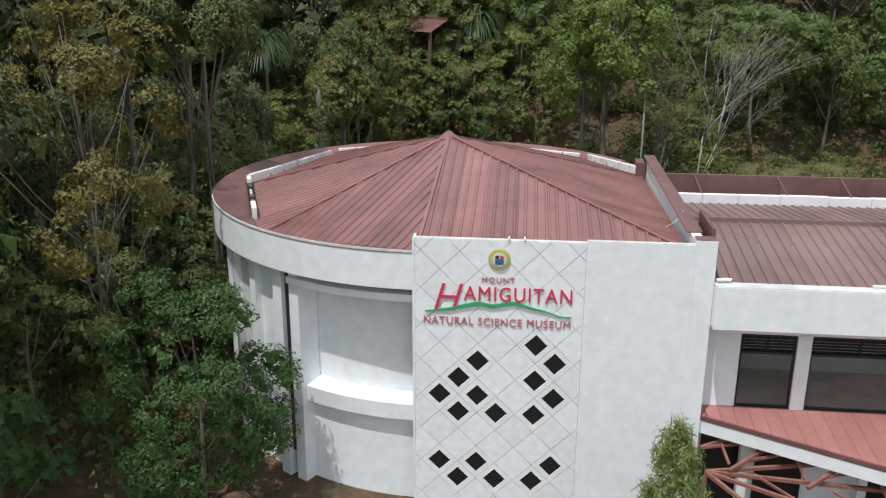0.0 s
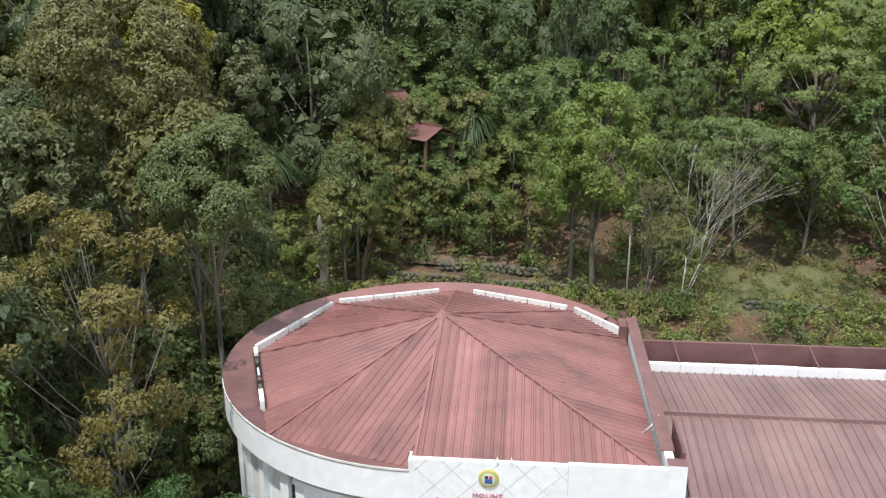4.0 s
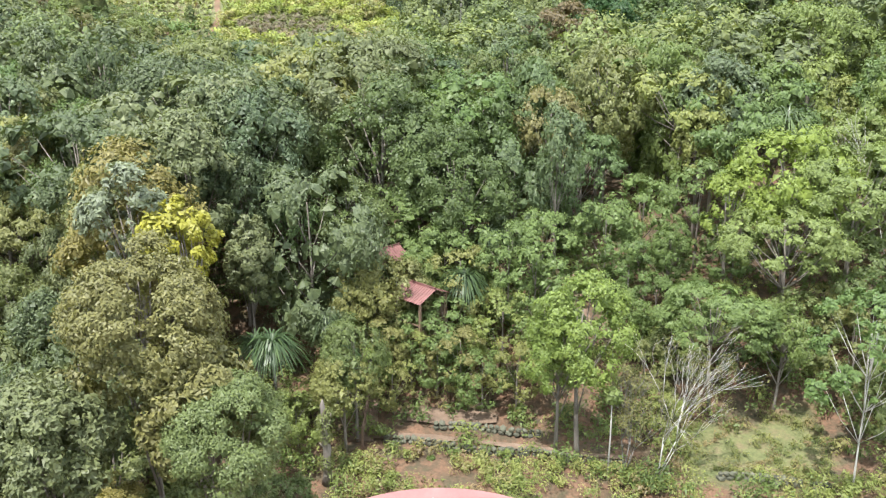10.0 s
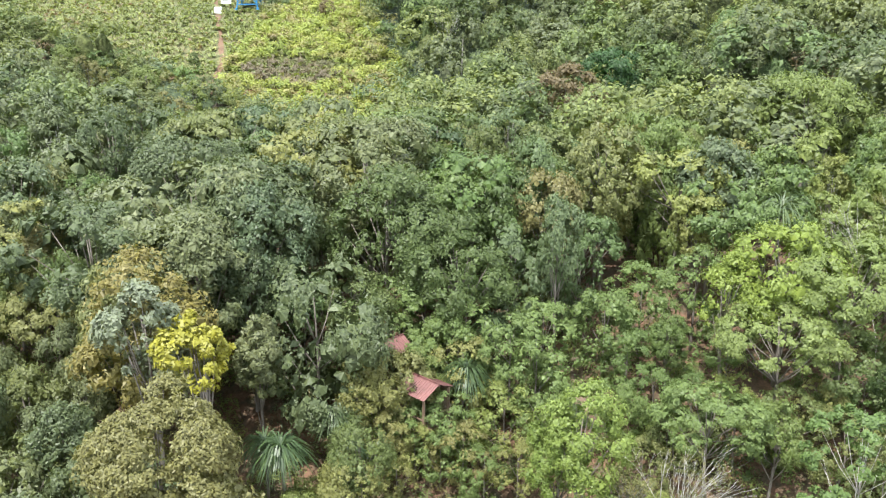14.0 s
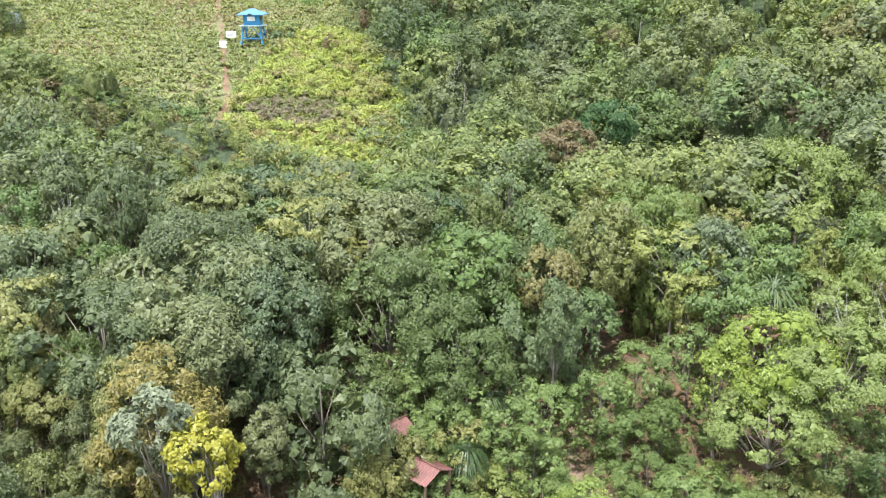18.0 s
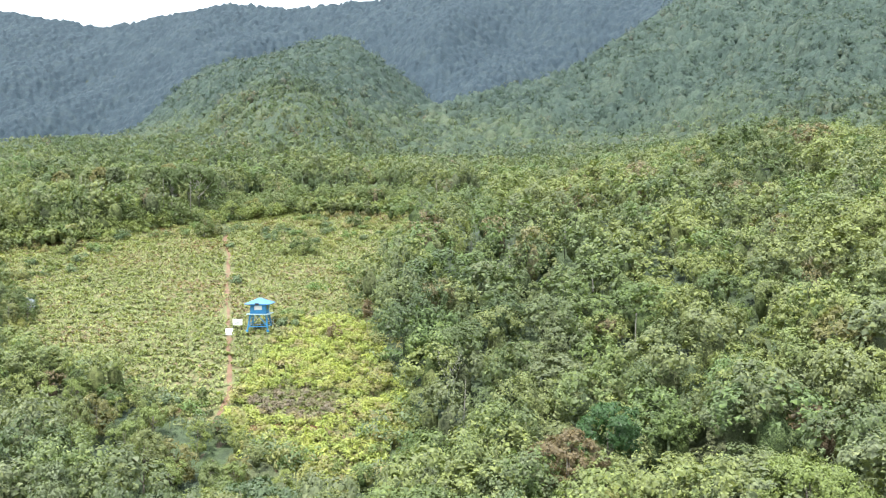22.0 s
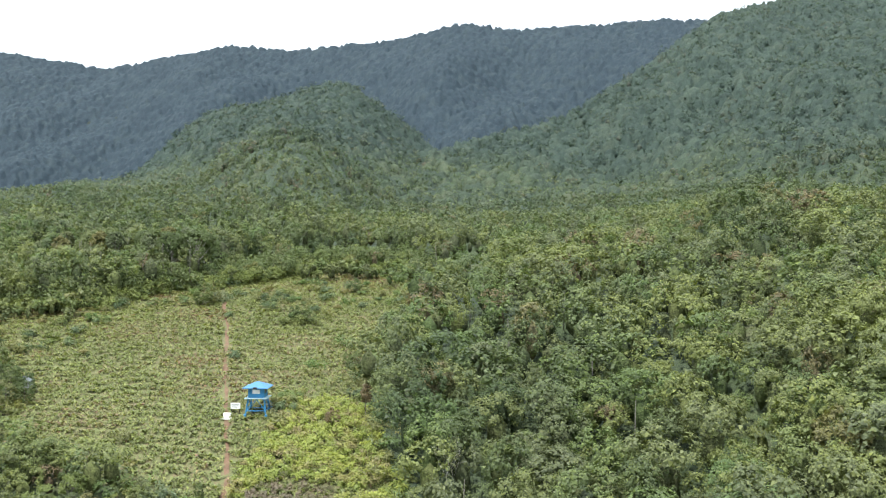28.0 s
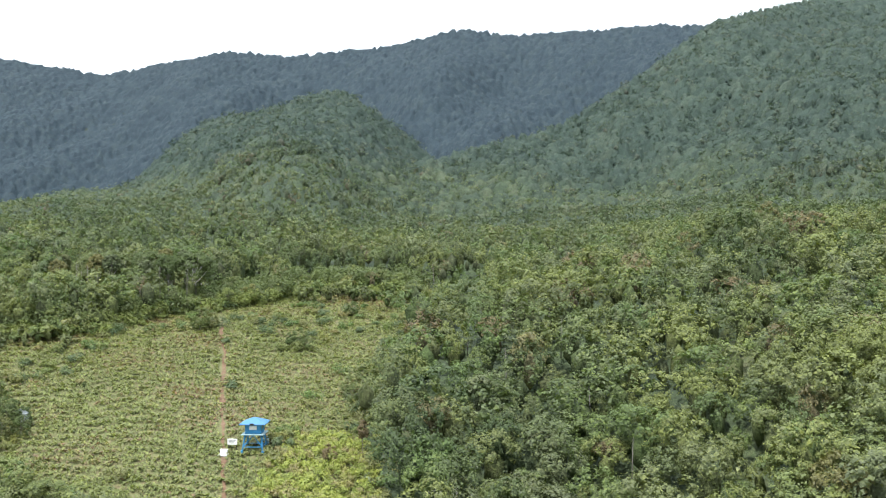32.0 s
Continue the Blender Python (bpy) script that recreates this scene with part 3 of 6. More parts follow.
def clipped(points):
    """A polygon cut to the panel's rectangle."""
    for axis, limit, sign in ((0, X0, 1), (0, X1, -1), (1, Z0, 1), (1, Z1, -1)):
        kept = []
        for p, q in zip(points, points[1:] + points[:1]):
            a, b2 = sign * (p[axis] - limit), sign * (q[axis] - limit)
            if a >= 0:
                kept.append(p)
            if a * b2 < 0:
                s = a / (a - b2)
                kept.append((p[0] + s * (q[0] - p[0]), p[1] + s * (q[1] - p[1])))
        points = kept
    return points


def slab(points, y0, y1):
    bm = bmesh.new()
    lo, hi = [bm.verts.new((x, y0, z)) for x, z in points], [bm.verts.new((x, y1, z)) for x, z in points]
    bm.faces.new(lo)
    bm.faces.new(hi[::-1])
    for k in range(len(points)):
        bm.faces.new((lo[k - 1], hi[k - 1], hi[k], lo[k]))
    bmesh.ops.recalc_face_normals(bm, faces=bm.faces)
    return bm


def diamond(cx, cz, r):
    return [(cx - r, cz), (cx, cz - r), (cx + r, cz), (cx, cz + r)]


for a in range(-4, 7):
    for b2 in range(-10, 9):
        if (a + b2) % 2:
            continue
        cx, cz = a * H, 5.0 + b2 * H
        if (a, b2) in OPEN:
            bm = bmesh.new()
            rings = [[bm.verts.new((x, y, z)) for x, z in diamond(cx, cz, r)] for r, y in ((H - 0.008, 0.03), (H - 0.008, 0.0), (0.262, 0.0), (0.252, 0.06))]
            for p, q in zip(rings, rings[1:]):
                for k in range(4):
                    bm.faces.new((p[k - 1], p[k], q[k], q[k - 1]))
            bmesh.ops.recalc_face_normals(bm, faces=bm.faces)
            tile = sub("tile", bm, M_TILE, panel_wall)
            sub("diamond_window", slab(diamond(cx, cz, 0.25), 0.018, 0.028), M_DARK, tile, "black diamond-shaped window")
            continue
        shape = clipped(diamond(cx, cz, H - 0.008))
        if len(shape) > 2:
            sub("tile", slab(shape, 0.0, 0.03), M_TILE, panel_wall)

# roof of the drum: eight slopes of ribbed sheets
APEX = Vector((-1.29, 6.49, 8.82))


def ribbed_sheet(origin, along, up, normal, u0, u1, low, high, ribs=3, thick=0.02, rib=0.032):
    """A roof sheet between two lines up the slope, cut by low(u) and high(u), with raised ribs."""
    bm = bmesh.new()

    def at(u, v, t):
        return bm.verts.new(origin + along * u + up * v + normal * t)

    us = [u0 + (u1 - u0) * k / ribs for k in range(ribs + 1)]
    line = []
    for k in range(ribs):
        width = us[k + 1] - us[k]
        line += [(us[k] + 0.003, 0), (us[k] + 0.04 * width / 0.25, 0), (us[k] + 0.06 * width / 0.25, rib), (us[k] + 0.1 * width / 0.25, rib), (us[k] + 0.12 * width / 0.25, 0)]
    line.append((u1 - 0.003, 0))
    rows = [(at(u, low(u), thick + t), at(u, max(low(u), high(u)), thick + t)) for u, t in line]
    for p, q in zip(rows, rows[1:]):
        bm.faces.new((p[0], q[0], q[1], p[1]))
    return bm


def slope(apex_lo, apex_hi, a, b2, sheet, mat, owner, name="roof_sheet"):
    """One roof face over the eave a to b2; its top runs from apex_lo to apex_hi."""
    along = (b2 - a).normalized()
    normal = along.cross(apex_lo - a).normalized()
    if normal.z < 0:
        normal = -normal
    up = normal.cross(along)
    if up.z < 0:
        up = -up
    ta, tb = apex_lo - a, apex_hi - a
    ua, ub, v, length = ta.dot(along), tb.dot(along), ta.dot(up), (b2 - a).length

    def high(u):
        if u < ua:
            return v * u / max(ua, 1e-6)
        if u > ub:
            return v * (length - u) / max(length - ub, 1e-6)
        return v

    lo, hi = min(0, ua), max(length, ub)
    count = max(1, round(length / sheet))
    for k in range(count):
        u0, u1 = length * k / count, length * (k + 1) / count
        sub(name, ribbed_sheet(a, along, up, normal, u0, u1, lambda u: 0.0, high), mat, owner)


drum_roof = piece("drum_roof", boxed(-1.6, -1.0, 6.2, 6.8, 6.86, 8.7), M_ROOF, label="red ribbed metal roof rising to a point")
for k in range(8):
    a, b2 = EAVE[k], EAVE[(k + 1) % 8]
    slope(APEX, APEX, a, b2, 0.72, M_ROOF, drum_roof)
    sub("hip_cap", barred(a + Vector((0, 0, 0.05)), APEX + Vector((0, 0, 0.045)), 0.075, 0.04), M_ROOF, drum_roof)
bm = bmesh.new()
bmesh.ops.create_cone(bm, cap_ends=True, segments=8, radius1=0.3, radius2=0.05, depth=0.2, matrix=Matrix.Translation(APEX + Vector((0, 0, 0.06))))
sub("roof_finial", bm, M_ROOF, drum_roof)

# cable lying on the roof
cable = tagged(new("roof_cable", tubes("roof_cable", [([(2.95, 0.75, 7.55), (3.5, 1.25, 7.62), (4.05, 1.9, 7.62), (4.4, 2.25, 7.72), (4.6, 2.4, 7.95)], [0.016] * 5)], M_PALE)), "pale cable lying over the red roof", "cable")

# wing
E1 = 26.0
wing = piece("wing_wall", boxed(4.7, E1, 0.5, 0.7, GROUND - 0.4, 3.94), M_WHITE, label="plain white wing wall")
piece("wing_wall", boxed(4.702, 5.74, 0.5, 0.7, 3.94, 6.9), M_WHITE)
piece("wing_lintel", boxed(5.74, E1, 0.5, 0.7, 5.72, 6.9), M_WHITE)
piece("wing_back_wall", boxed(4.7, E1, 7.9, 8.1, GROUND - 0.4, 6.9), M_WHITE)
piece("wing_end_wall", boxed(E1, E1 + 0.2, 0.3, 8.1, GROUND - 0.4, 6.9), M_WHITE)
piece("upper_floor", boxed(4.72, E1, 0.72, 7.88, 3.7, 3.95), M_CONCRETE)
piece("inner_wall", boxed(4.72, E1, 2.6, 2.7, 3.95, 6.8), M_INSIDE)
wing_fascia = piece("wing_fascia", boxed(4.935, E1 + 0.3, -0.3, 0.0, 6.1, 7.06, bevel=0.012), M_WHITE, label="deep white fascia of the wing")
sub("soffit", boxed(4.94, E1, 0.004, 0.498, 6.72, 6.8), M_WHITE, wing_fascia)
sub("drip_edge", boxed(4.935, E1 + 0.3, -0.296, 0.002, 7.062, 7.07), M_STAINED, wing_fascia)
xw = 5.74
for k in range(9):
    wide = 1.2 if k == 0 else 2.1
    win = piece("window", boxed(xw, xw + 0.05, 0.33, 0.39, 4.08, 5.86), M_FRAME, label="dark framed window with a louvred top")
    win.location = (0, 0.2, -0.14)
    sub("window_frame", boxed(xw + wide - 0.05, xw + wide, 0.33, 0.39, 4.08, 5.86), M_FRAME, win)
    sub("window_frame", boxed(xw + 0.05, xw + wide - 0.05, 0.33, 0.39, 4.08, 4.14), M_FRAME, win)
    sub("window_frame", boxed(xw + 0.05, xw + wide - 0.05, 0.33, 0.39, 5.8, 5.86), M_FRAME, win)
    sub("transom", boxed(xw + 0.05, xw + wide - 0.05, 0.33, 0.39, 5.38, 5.44), M_FRAME, win)
    sub("mullion", boxed(xw + wide / 2 - 0.02, xw + wide / 2 + 0.02, 0.33, 0.39, 5.44, 5.8), M_FRAME, win)
    for j in range(5):
        bm = boxed(xw + 0.05, xw + wide - 0.05, -0.004, 0.004, -0.04, 0.04)
        bmesh.ops.transform(bm, matrix=pose(0, 0.36, 5.48 + 0.07 * j, 35), verts=bm.verts)
        sub("louvre", bm, M_FRAME, win)
    pane = sub("pane", boxed(xw + 0.05, xw + wide - 0.05, 0.352, 0.36, 4.14, 5.38), M_GLASS, win)
    pane.visible_shadow = False
    sub("post", boxed(xw + wide, xw + wide + 0.3, 0.26, 0.5, 4.08, 5.86), M_WHITE, win)
    xw += wide + 0.3

wing_roof = piece("wing_roof", boxed(5.0, E1, 3.36, 3.44, 6.9, 7.36), M_ROOF_WING, label="faded red ribbed metal roof of the wing")
ridge_a, ridge_b = Vector((4.78, 3.4, 7.42)), Vector((E1, 3.4, 7.42))
slope(ridge_a, ridge_b, Vector((4.78, 0.02, 6.93)), Vector((E1, 0.02, 6.93)), 0.75, M_ROOF_WING, wing_roof)
slope(ridge_a, ridge_b, Vector((4.78, 7.0, 6.95)), Vector((E1, 7.0, 6.95)), 0.75, M_ROOF_WING, wing_roof)
sub("ridge_cap", barred(ridge_a + Vector((0, 0, 0.05)), ridge_b + Vector((0, 0, 0.05)), 0.04, 0.16), M_ROOF_WING, wing_roof)
rear = piece("rear_parapet", boxed(4.75, E1, 7.85, 7.95, 6.9, 7.62), M_FLASH, label="maroon metal rear parapet")
x = 4.95
while x < E1:
    length = 0.9 + 0.5 * ((x * 7.3) % 1)
    sub("gutter_wall", boxed(x, x + length - 0.015, 7.02, 7.2, 6.88, 7.22 + 0.02 * ((x * 3.1) % 1)), M_WHITE, rear)
    x += length
for k in range(9):
    x = 5.9 + 2.05 * k + (0.3 if k % 2 else 0)
    sub("brace", barred((x, 7.1, 7.24), (x - 0.12, 7.86, 7.6), 0.03), M_FLASH, rear)
piece("drain_pipe", tubes("drain_pipe", [([(4.96, -0.06, 7.12), (5.1, -0.05, 7.14), (5.24, -0.04, 7.14), (5.28, 0.04, 7.02)], [0.045] * 4)], M_PVC), M_PVC, label="white plastic drain pipe")
bm = boxed(-0.9, 0.9, -0.03, 0.03, -0.02, 0.02)
bmesh.ops.transform(bm, matrix=pose(9.0, 0.02, 7.1, 3, 0, 2), verts=bm.verts)
piece("loose_flashing", bm, M_PALE, label="loose white flashing strip")

# canopy over the entrance: red sheets down to a slanting white beam
canopy = piece("entrance_canopy", barred((4.72, 0.26, 3.63), (13, -3.42, 3.27), 0.1, 0.3), M_WHITE, label="red sheet canopy with a white edge beam")
x = 4.75
while x < 13:
    def out(u):
        return 0.22 - (u - 4.72) * 0.444
    x1 = x + 0.32
    bm = bmesh.new()
    v = [bm.verts.new(p) for p in ((x, 0.495, 3.93), (x1 - 0.006, 0.495, 3.93), (x1 - 0.006, out(x1), 3.89 - 0.1 * (0.3 - out(x1))), (x, out(x), 3.89 - 0.1 * (0.3 - out(x))))]
    bm.faces.new(v)
    made = bmesh.ops.extrude_face_region(bm, geom=bm.faces[:])
    bmesh.ops.translate(bm, vec=(0, 0, 0.03), verts=[e for e in made["geom"] if isinstance(e, bmesh.types.BMVert)])
    box(bm, x, x + 0.03, out(x), 0.29, 3.91, 3.96) if out(x) > 0 else None
    bmesh.ops.recalc_face_normals(bm, faces=bm.faces)
    sub("canopy_sheet", bm, M_ROOF_CANOPY, canopy)
    x = x1
sub("edge_band", barred((4.74, 0.2, 3.85), (13, -3.46, 3.49), 0.05, 0.09), M_FLASH, canopy)
for x in (6.0, 8.6, 11.2):
    sub("column", boxed(x - 0.1, x + 0.1, 0.05, 0.25, GROUND - 0.3, 3.5), M_WHITE, canopy)
for x0 in (5.1, 6.35, 8.8):
    door = piece("lower_window", boxed(x0, x0 + 1.05, 0.47, 0.498, 1.2, 3.3), M_DARK, label="dark ground floor window")
    sub("frame", boxed(x0, x0 + 0.06, 0.44, 0.47, 1.2, 3.3), M_FRAME, door)
    sub("frame", boxed(x0 + 0.99, x0 + 1.05, 0.44, 0.47, 1.2, 3.3), M_FRAME, door)

# bare steel frame of a pergola in front of the canopy
pergola = tagged(empty("pergola_frame", 7, -1.5, GROUND), "rust-red bare steel pergola frame", "pergola")


def rod(name, a, b2, w=0.06):
    ob = part(name, barred(a, b2, w), M_STEEL, pergola)
    ob.matrix_parent_inverse = Matrix.Translation((-7, 1.5, -GROUND))


NODE = (4.99, -0.75, 3.0)
for b2 in ((7.9, -0.25, 3.1), (9.6, -1.2, 3.0), (5.7, -1.75, 2.85), (7.4, -1.9, 2.85)):
    rod("chord", NODE, b2, 0.075)
for k in range(4):
    dx_, dy_ = 1.48 * k, -0.5 * k
    rod("rafter", (6.47 + dx_, -0.12 + dy_, 3.36), (5.47 + dx_, -0.8 + dy_, 3.08), 0.075)
    rod("rafter", (7.0 + dx_, -0.28 + dy_, 3.32), (5.85 + dx_, -0.52 + dy_, 3.18), 0.055)
    rod("web", (5.43 + dx_, -0.05 + dy_, 3.3), (5.56 + dx_, -0.4 + dy_, 3.0), 0.05)
    rod("web", (6.0 + dx_, -0.78 + dy_, 3.02), (6.9 + dx_, -1.7 + dy_, 2.86), 0.05)
rod("rafter", (5.65, 0.12, 3.36), (4.99, -0.1, 3.2), 0.075)
rod("rafter", (6.1, -0.02, 3.36), (4.99, -0.1, 3.2), 0.055)
for x, y in ((4.99, -0.75), (7.4, -1.9), (9.6, -1.2)):
    rod("post", (x, y, 2.9), (x, y, 0.9), 0.08)

# sign
sign = tagged(empty("museum_sign", 0.4, -0.02, 6.3), "raised red and green museum sign letters", "sign")


def text_mesh(text, size, thick, shear, bold, gap):
    cu = bpy.data.curves.new("letter", "FONT")
    cu.body, cu.size, cu.extrude, cu.shear, cu.offset, cu.resolution_u, cu.space_character = text, size, thick / 2, shear, bold, 3, gap
    tmp = new("letter", cu)
    bpy.context.view_layer.update()
    me = bpy.data.meshes.new_from_object(tmp.evaluated_get(bpy.context.evaluated_depsgraph_get()))
    bpy.data.objects.remove(tmp)
    xs_ = [v.co.x for v in me.vertices] or [0.0]
    return me, min(xs_), max(xs_)


def letters(text, x0, x1, z, size, mat, shear=0.0, bold=0.0, thick=0.035, gap=1.0):
    """A row of raised letters between x0 and x1, each one a part of the sign."""
    _, first, last = text_mesh(text, size, thick, shear, bold, gap)
    k = (x1 - x0) / (last - first)
    for n_ in range(len(text)):
        if text[n_] == " ":
            continue
        me, _, right = text_mesh(text[n_], size, thick, shear, bold, gap)
        _, _, reach = text_mesh(text[: n_ + 1], size, thick, shear, bold, gap)
        me.transform(Matrix.Translation((x0, -0.018, z)) @ pose(0, 0, 0, 90) @ Matrix.Diagonal((k, 1, 1, 1)) @ Matrix.Translation((reach - right - first, 0, 0)))
        me.materials.clear()
        me.materials.append(mat)
        ob = part("letter", me, mat, sign)
        ob.matrix_parent_inverse = Matrix.Translation((-0.4, 0.02, -6.3))


for text, x0, x1, z, size, mat in (("MOUNT", 0.06, 0.77, 6.87, 0.17, M_RED_FADED), ("AMIGUITAN", -0.32, 2.0, 6.44, 0.47, M_RED), ("NATURAL SCIENCE MUSEUM", -1.2, 1.99, 5.865, 0.255, M_RED_FADED)):
    letters(text, x0, x1, z, size, mat, 0, 0.0, 0.03 if mat is M_RED else 0.02, 1.12)
letters("H", -0.97, -0.34, 6.19, 0.91, M_RED, 0.32, -0.004, 0.03)
WAVE_X = (-1.17, -0.64, -0.3, 0.03, 0.28, 0.78, 1.2, 1.42, 1.8, 2.0)
WAVE_Z = (6.15, 6.22, 6.31, 6.38, 6.31, 6.42, 6.29, 6.26, 6.13, 6.14)
bm = bmesh.new()
rows = []
for k in range(41):
    s = k / 40
    x = -1.17 + 3.13 * s
    x = -1.17 + 3.17 * s
    z = sum(float(np.interp(x + q, WAVE_X, WAVE_Z)) for q in (-0.07, -0.03, 0, 0.03, 0.07)) / 5
    t = 0.075 * math.sin(math.pi * min(1, s * 1.15 + 0.02)) + 0.018
    rows.append([bm.verts.new((x, y, z + q)) for y, q in ((-0.04, -t / 2), (-0.04, t / 2), (-0.004, t / 2), (-0.004, -t / 2))])
for p, q in zip(rows, rows[1:]):
    for j in range(4):
        bm.faces.new((p[j], p[(j + 1) % 4], q[(j + 1) % 4], q[j]))
bm.faces.new(rows[0])
bm.faces.new(rows[-1][::-1])
bmesh.ops.recalc_face_normals(bm, faces=bm.faces)
ob = part("mountain_line", bm, M_GREEN, sign, "green mountain outline")
ob.matrix_parent_inverse = Matrix.Translation((-0.4, 0.02, -6.3))

seal = tagged(empty("round_seal", 0.43, -0.01, 7.39), "round yellow and green official seal", "seal")
for name, r, y, mat in (("rim", 0.24, 0.0, M_YELLOW), ("ring", 0.222, -0.016, plain("seal_ring", (0.5, 0.5, 0.2))), ("inner_rim", 0.165, -0.026, plain("seal_gold", (0.6, 0.55, 0.2))), ("field", 0.152, -0.034, plain("seal_field", (0.62, 0.68, 0.66)))):
    bm = bmesh.new()
    bmesh.ops.create_cone(bm, cap_ends=True, segments=36, radius1=r, radius2=r * 0.98, depth=0.03, matrix=pose(0, y, 0, 90))
    part(name, bm, mat, seal)
part("device", boxed(-0.09, 0.09, -0.058, -0.045, -0.1, 0.025, bevel=0.01), plain("seal_blue", (0.05, 0.12, 0.3)), seal)
part("device", boxed(-0.09, -0.01, -0.058, -0.045, 0.03, 0.1, bevel=0.01), M_FRAME, seal)
part("device", boxed(0.01, 0.09, -0.058, -0.045, 0.03, 0.1, bevel=0.01), M_RED, seal)
for sx in (0.62, 0.95):
    spot = tagged(empty("sign_spike", sx, 0.1, 7.84), "small white bracket on the panel's top edge", "bracket")
    part("stem", boxed(-0.012, 0.012, -0.1, 0.06, 0, 0.03), M_WHITE, spot)
    part("head", boxed(-0.022, 0.022, -0.14, -0.1, 0.0, 0.045, bevel=0.006), M_WHITE, spot)


# ---- trees ----
rng = np.random.default_rng(7)


def unit(v):
    return v / np.maximum(np.linalg.norm(v, axis=-1, keepdims=True), 1e-9)


def foliage(rng, centres, radii, count, size, up=0.5, flat=1.0, slim=0.45, shell=0.55, droop=0.0, k=4, reach=1.08):
    """Leaf sprays as quads, spread over the outsides of rounded clumps: array (4 count, 3)."""
    centres, radii = np.asarray(centres, float), np.asarray(radii, float)
    pick = rng.choice(len(centres), count, p=radii**2 / (radii**2).sum())
    d = rng.normal(size=(count, 3))
    d[:, 2] += 0.35
    d = unit(d)
    r = radii[pick] * (shell + (reach - shell) * rng.random(count) ** 0.6)
    pos = centres[pick] + d * r[:, None] * np.array([1, 1, flat])
    normal = unit(d * 0.85 + np.array([0, 0, up]) + 0.36 * rng.normal(size=(count, 3)))
    side = unit(np.cross(normal, rng.normal(size=(count, 3))))
    other = np.cross(normal, side)
    s = size * (0.6 + 0.8 * rng.random(count))[:, None]
    tip = side * s
    tip[:, 2] -= droop * s[:, 0]
    wide = other * s * slim
    if k == 3:
        return np.stack([pos - tip * 0.8 - wide, pos - tip * 0.8 + wide, pos + tip * 1.2], 1).reshape(-1, 3)
    return np.stack([pos - tip, pos - wide, pos + tip, pos + wide], 1).reshape(-1, 3)


def lobes_of(rng, wide, base, top, n, share=0.4, under=-0.4):
    """Centres and radii of the lobes of a rounded crown between two heights."""
    k = np.arange(n)
    dz = 1 - (1 - under) * (k + 0.5) / n
    a = k * 2.39996 + rng.uniform(-0.5, 0.5, n) + rng.uniform(0, 6.28)
    ring = np.sqrt(np.maximum(0, 1 - dz**2))
    d = np.stack([ring * np.cos(a), ring * np.sin(a), dz], -1)
    reach = (1 - 0.8 * share) * rng.uniform(0.8, 1.12, (n, 1))
    half = (top - base) / 2
    centres = d * reach * np.array([wide, wide, half]) + np.array([0, 0, base + half])
    return centres, wide * share * rng.uniform(0.72, 1.25, n)


def lobed(rng, centres, radii, clumps, count, size, flat=0.85, slim=0.5, up=0.45, fuzz=0.28, droop=0.15, fill=0.58, sides=5):
    """Leaf sprays as triangles on clumps that sit on the outer sides of the lobes: array (3 count, 3)."""
    heart = np.average(centres, axis=0, weights=radii)
    squash = np.array([1, 1, flat])
    lobe = rng.choice(len(centres), clumps, p=radii**2 / (radii**2).sum())
    away = unit(centres[lobe] - heart)
    cd = unit(0.8 * rng.normal(size=(clumps, 3)) + 0.9 * away + np.array([0, 0, 0.45]))
    cc = centres[lobe] + cd * (radii[lobe] * rng.uniform(0.7, 0.95, clumps))[:, None] * squash
    cr = radii[lobe] * rng.uniform(0.22, 0.4, clumps)
    pick = rng.choice(clumps, count, p=cr**2 / (cr**2).sum())
    d = unit(rng.normal(size=(count, 3)) + 0.7 * cd[pick] + np.array([0, 0, 0.3]))
    pos = cc[pick] + d * (cr[pick] * rng.uniform(0.7, 1.15, count))[:, None] * squash
    normal = unit(0.6 * d + 0.45 * cd[pick] + np.array([0, 0, up]) + fuzz * rng.normal(size=(count, 3)))
    side = unit(np.cross(normal, rng.normal(size=(count, 3))))
    other = np.cross(normal, side)
    s = size * rng.uniform(0.65, 1.35, (count, 1))
    tip = side * s
    tip[:, 2] -= droop * s[:, 0]
    wide = other * s * slim
    sprays = np.stack([pos - tip * 0.8 - wide, pos - tip * 0.8 + wide, pos + tip * 1.2], 1).reshape(-1, 3)
    return np.concatenate([sprays, hearts(rng, cc, cr * fill, cd, sides)])


def hearts(rng, centres, radii, ahead, sides=5):
    """The inner mass of each clump: an uneven cap of a few triangles that faces outwards."""
    n = len(centres)
    axis = unit(ahead + np.array([0, 0, 0.4]) + 0.2 * rng.normal(size=(n, 3)))
    side = unit(np.cross(axis, rng.normal(size=(n, 3))))
    other = np.cross(axis, side)
    a = (np.arange(sides) * 2 * math.pi / sides)[None] + rng.uniform(-0.3, 0.3, (n, sides))
    reach = radii[:, None] * rng.uniform(0.8, 1.3, (n, sides))
    rim = centres[:, None] + side[:, None] * (reach * np.cos(a))[..., None] + other[:, None] * (reach * np.sin(a))[..., None] - axis[:, None] * (radii[:, None] * rng.uniform(0.15, 0.55, (n, sides)))[..., None]
    top = centres + axis * radii[:, None] * rng.uniform(0.3, 0.5, (n, 1))
    return np.stack([np.stack([top, rim[:, k], rim[:, (k + 1) % sides]], 1) for k in range(sides)], 1).reshape(-1, 3)


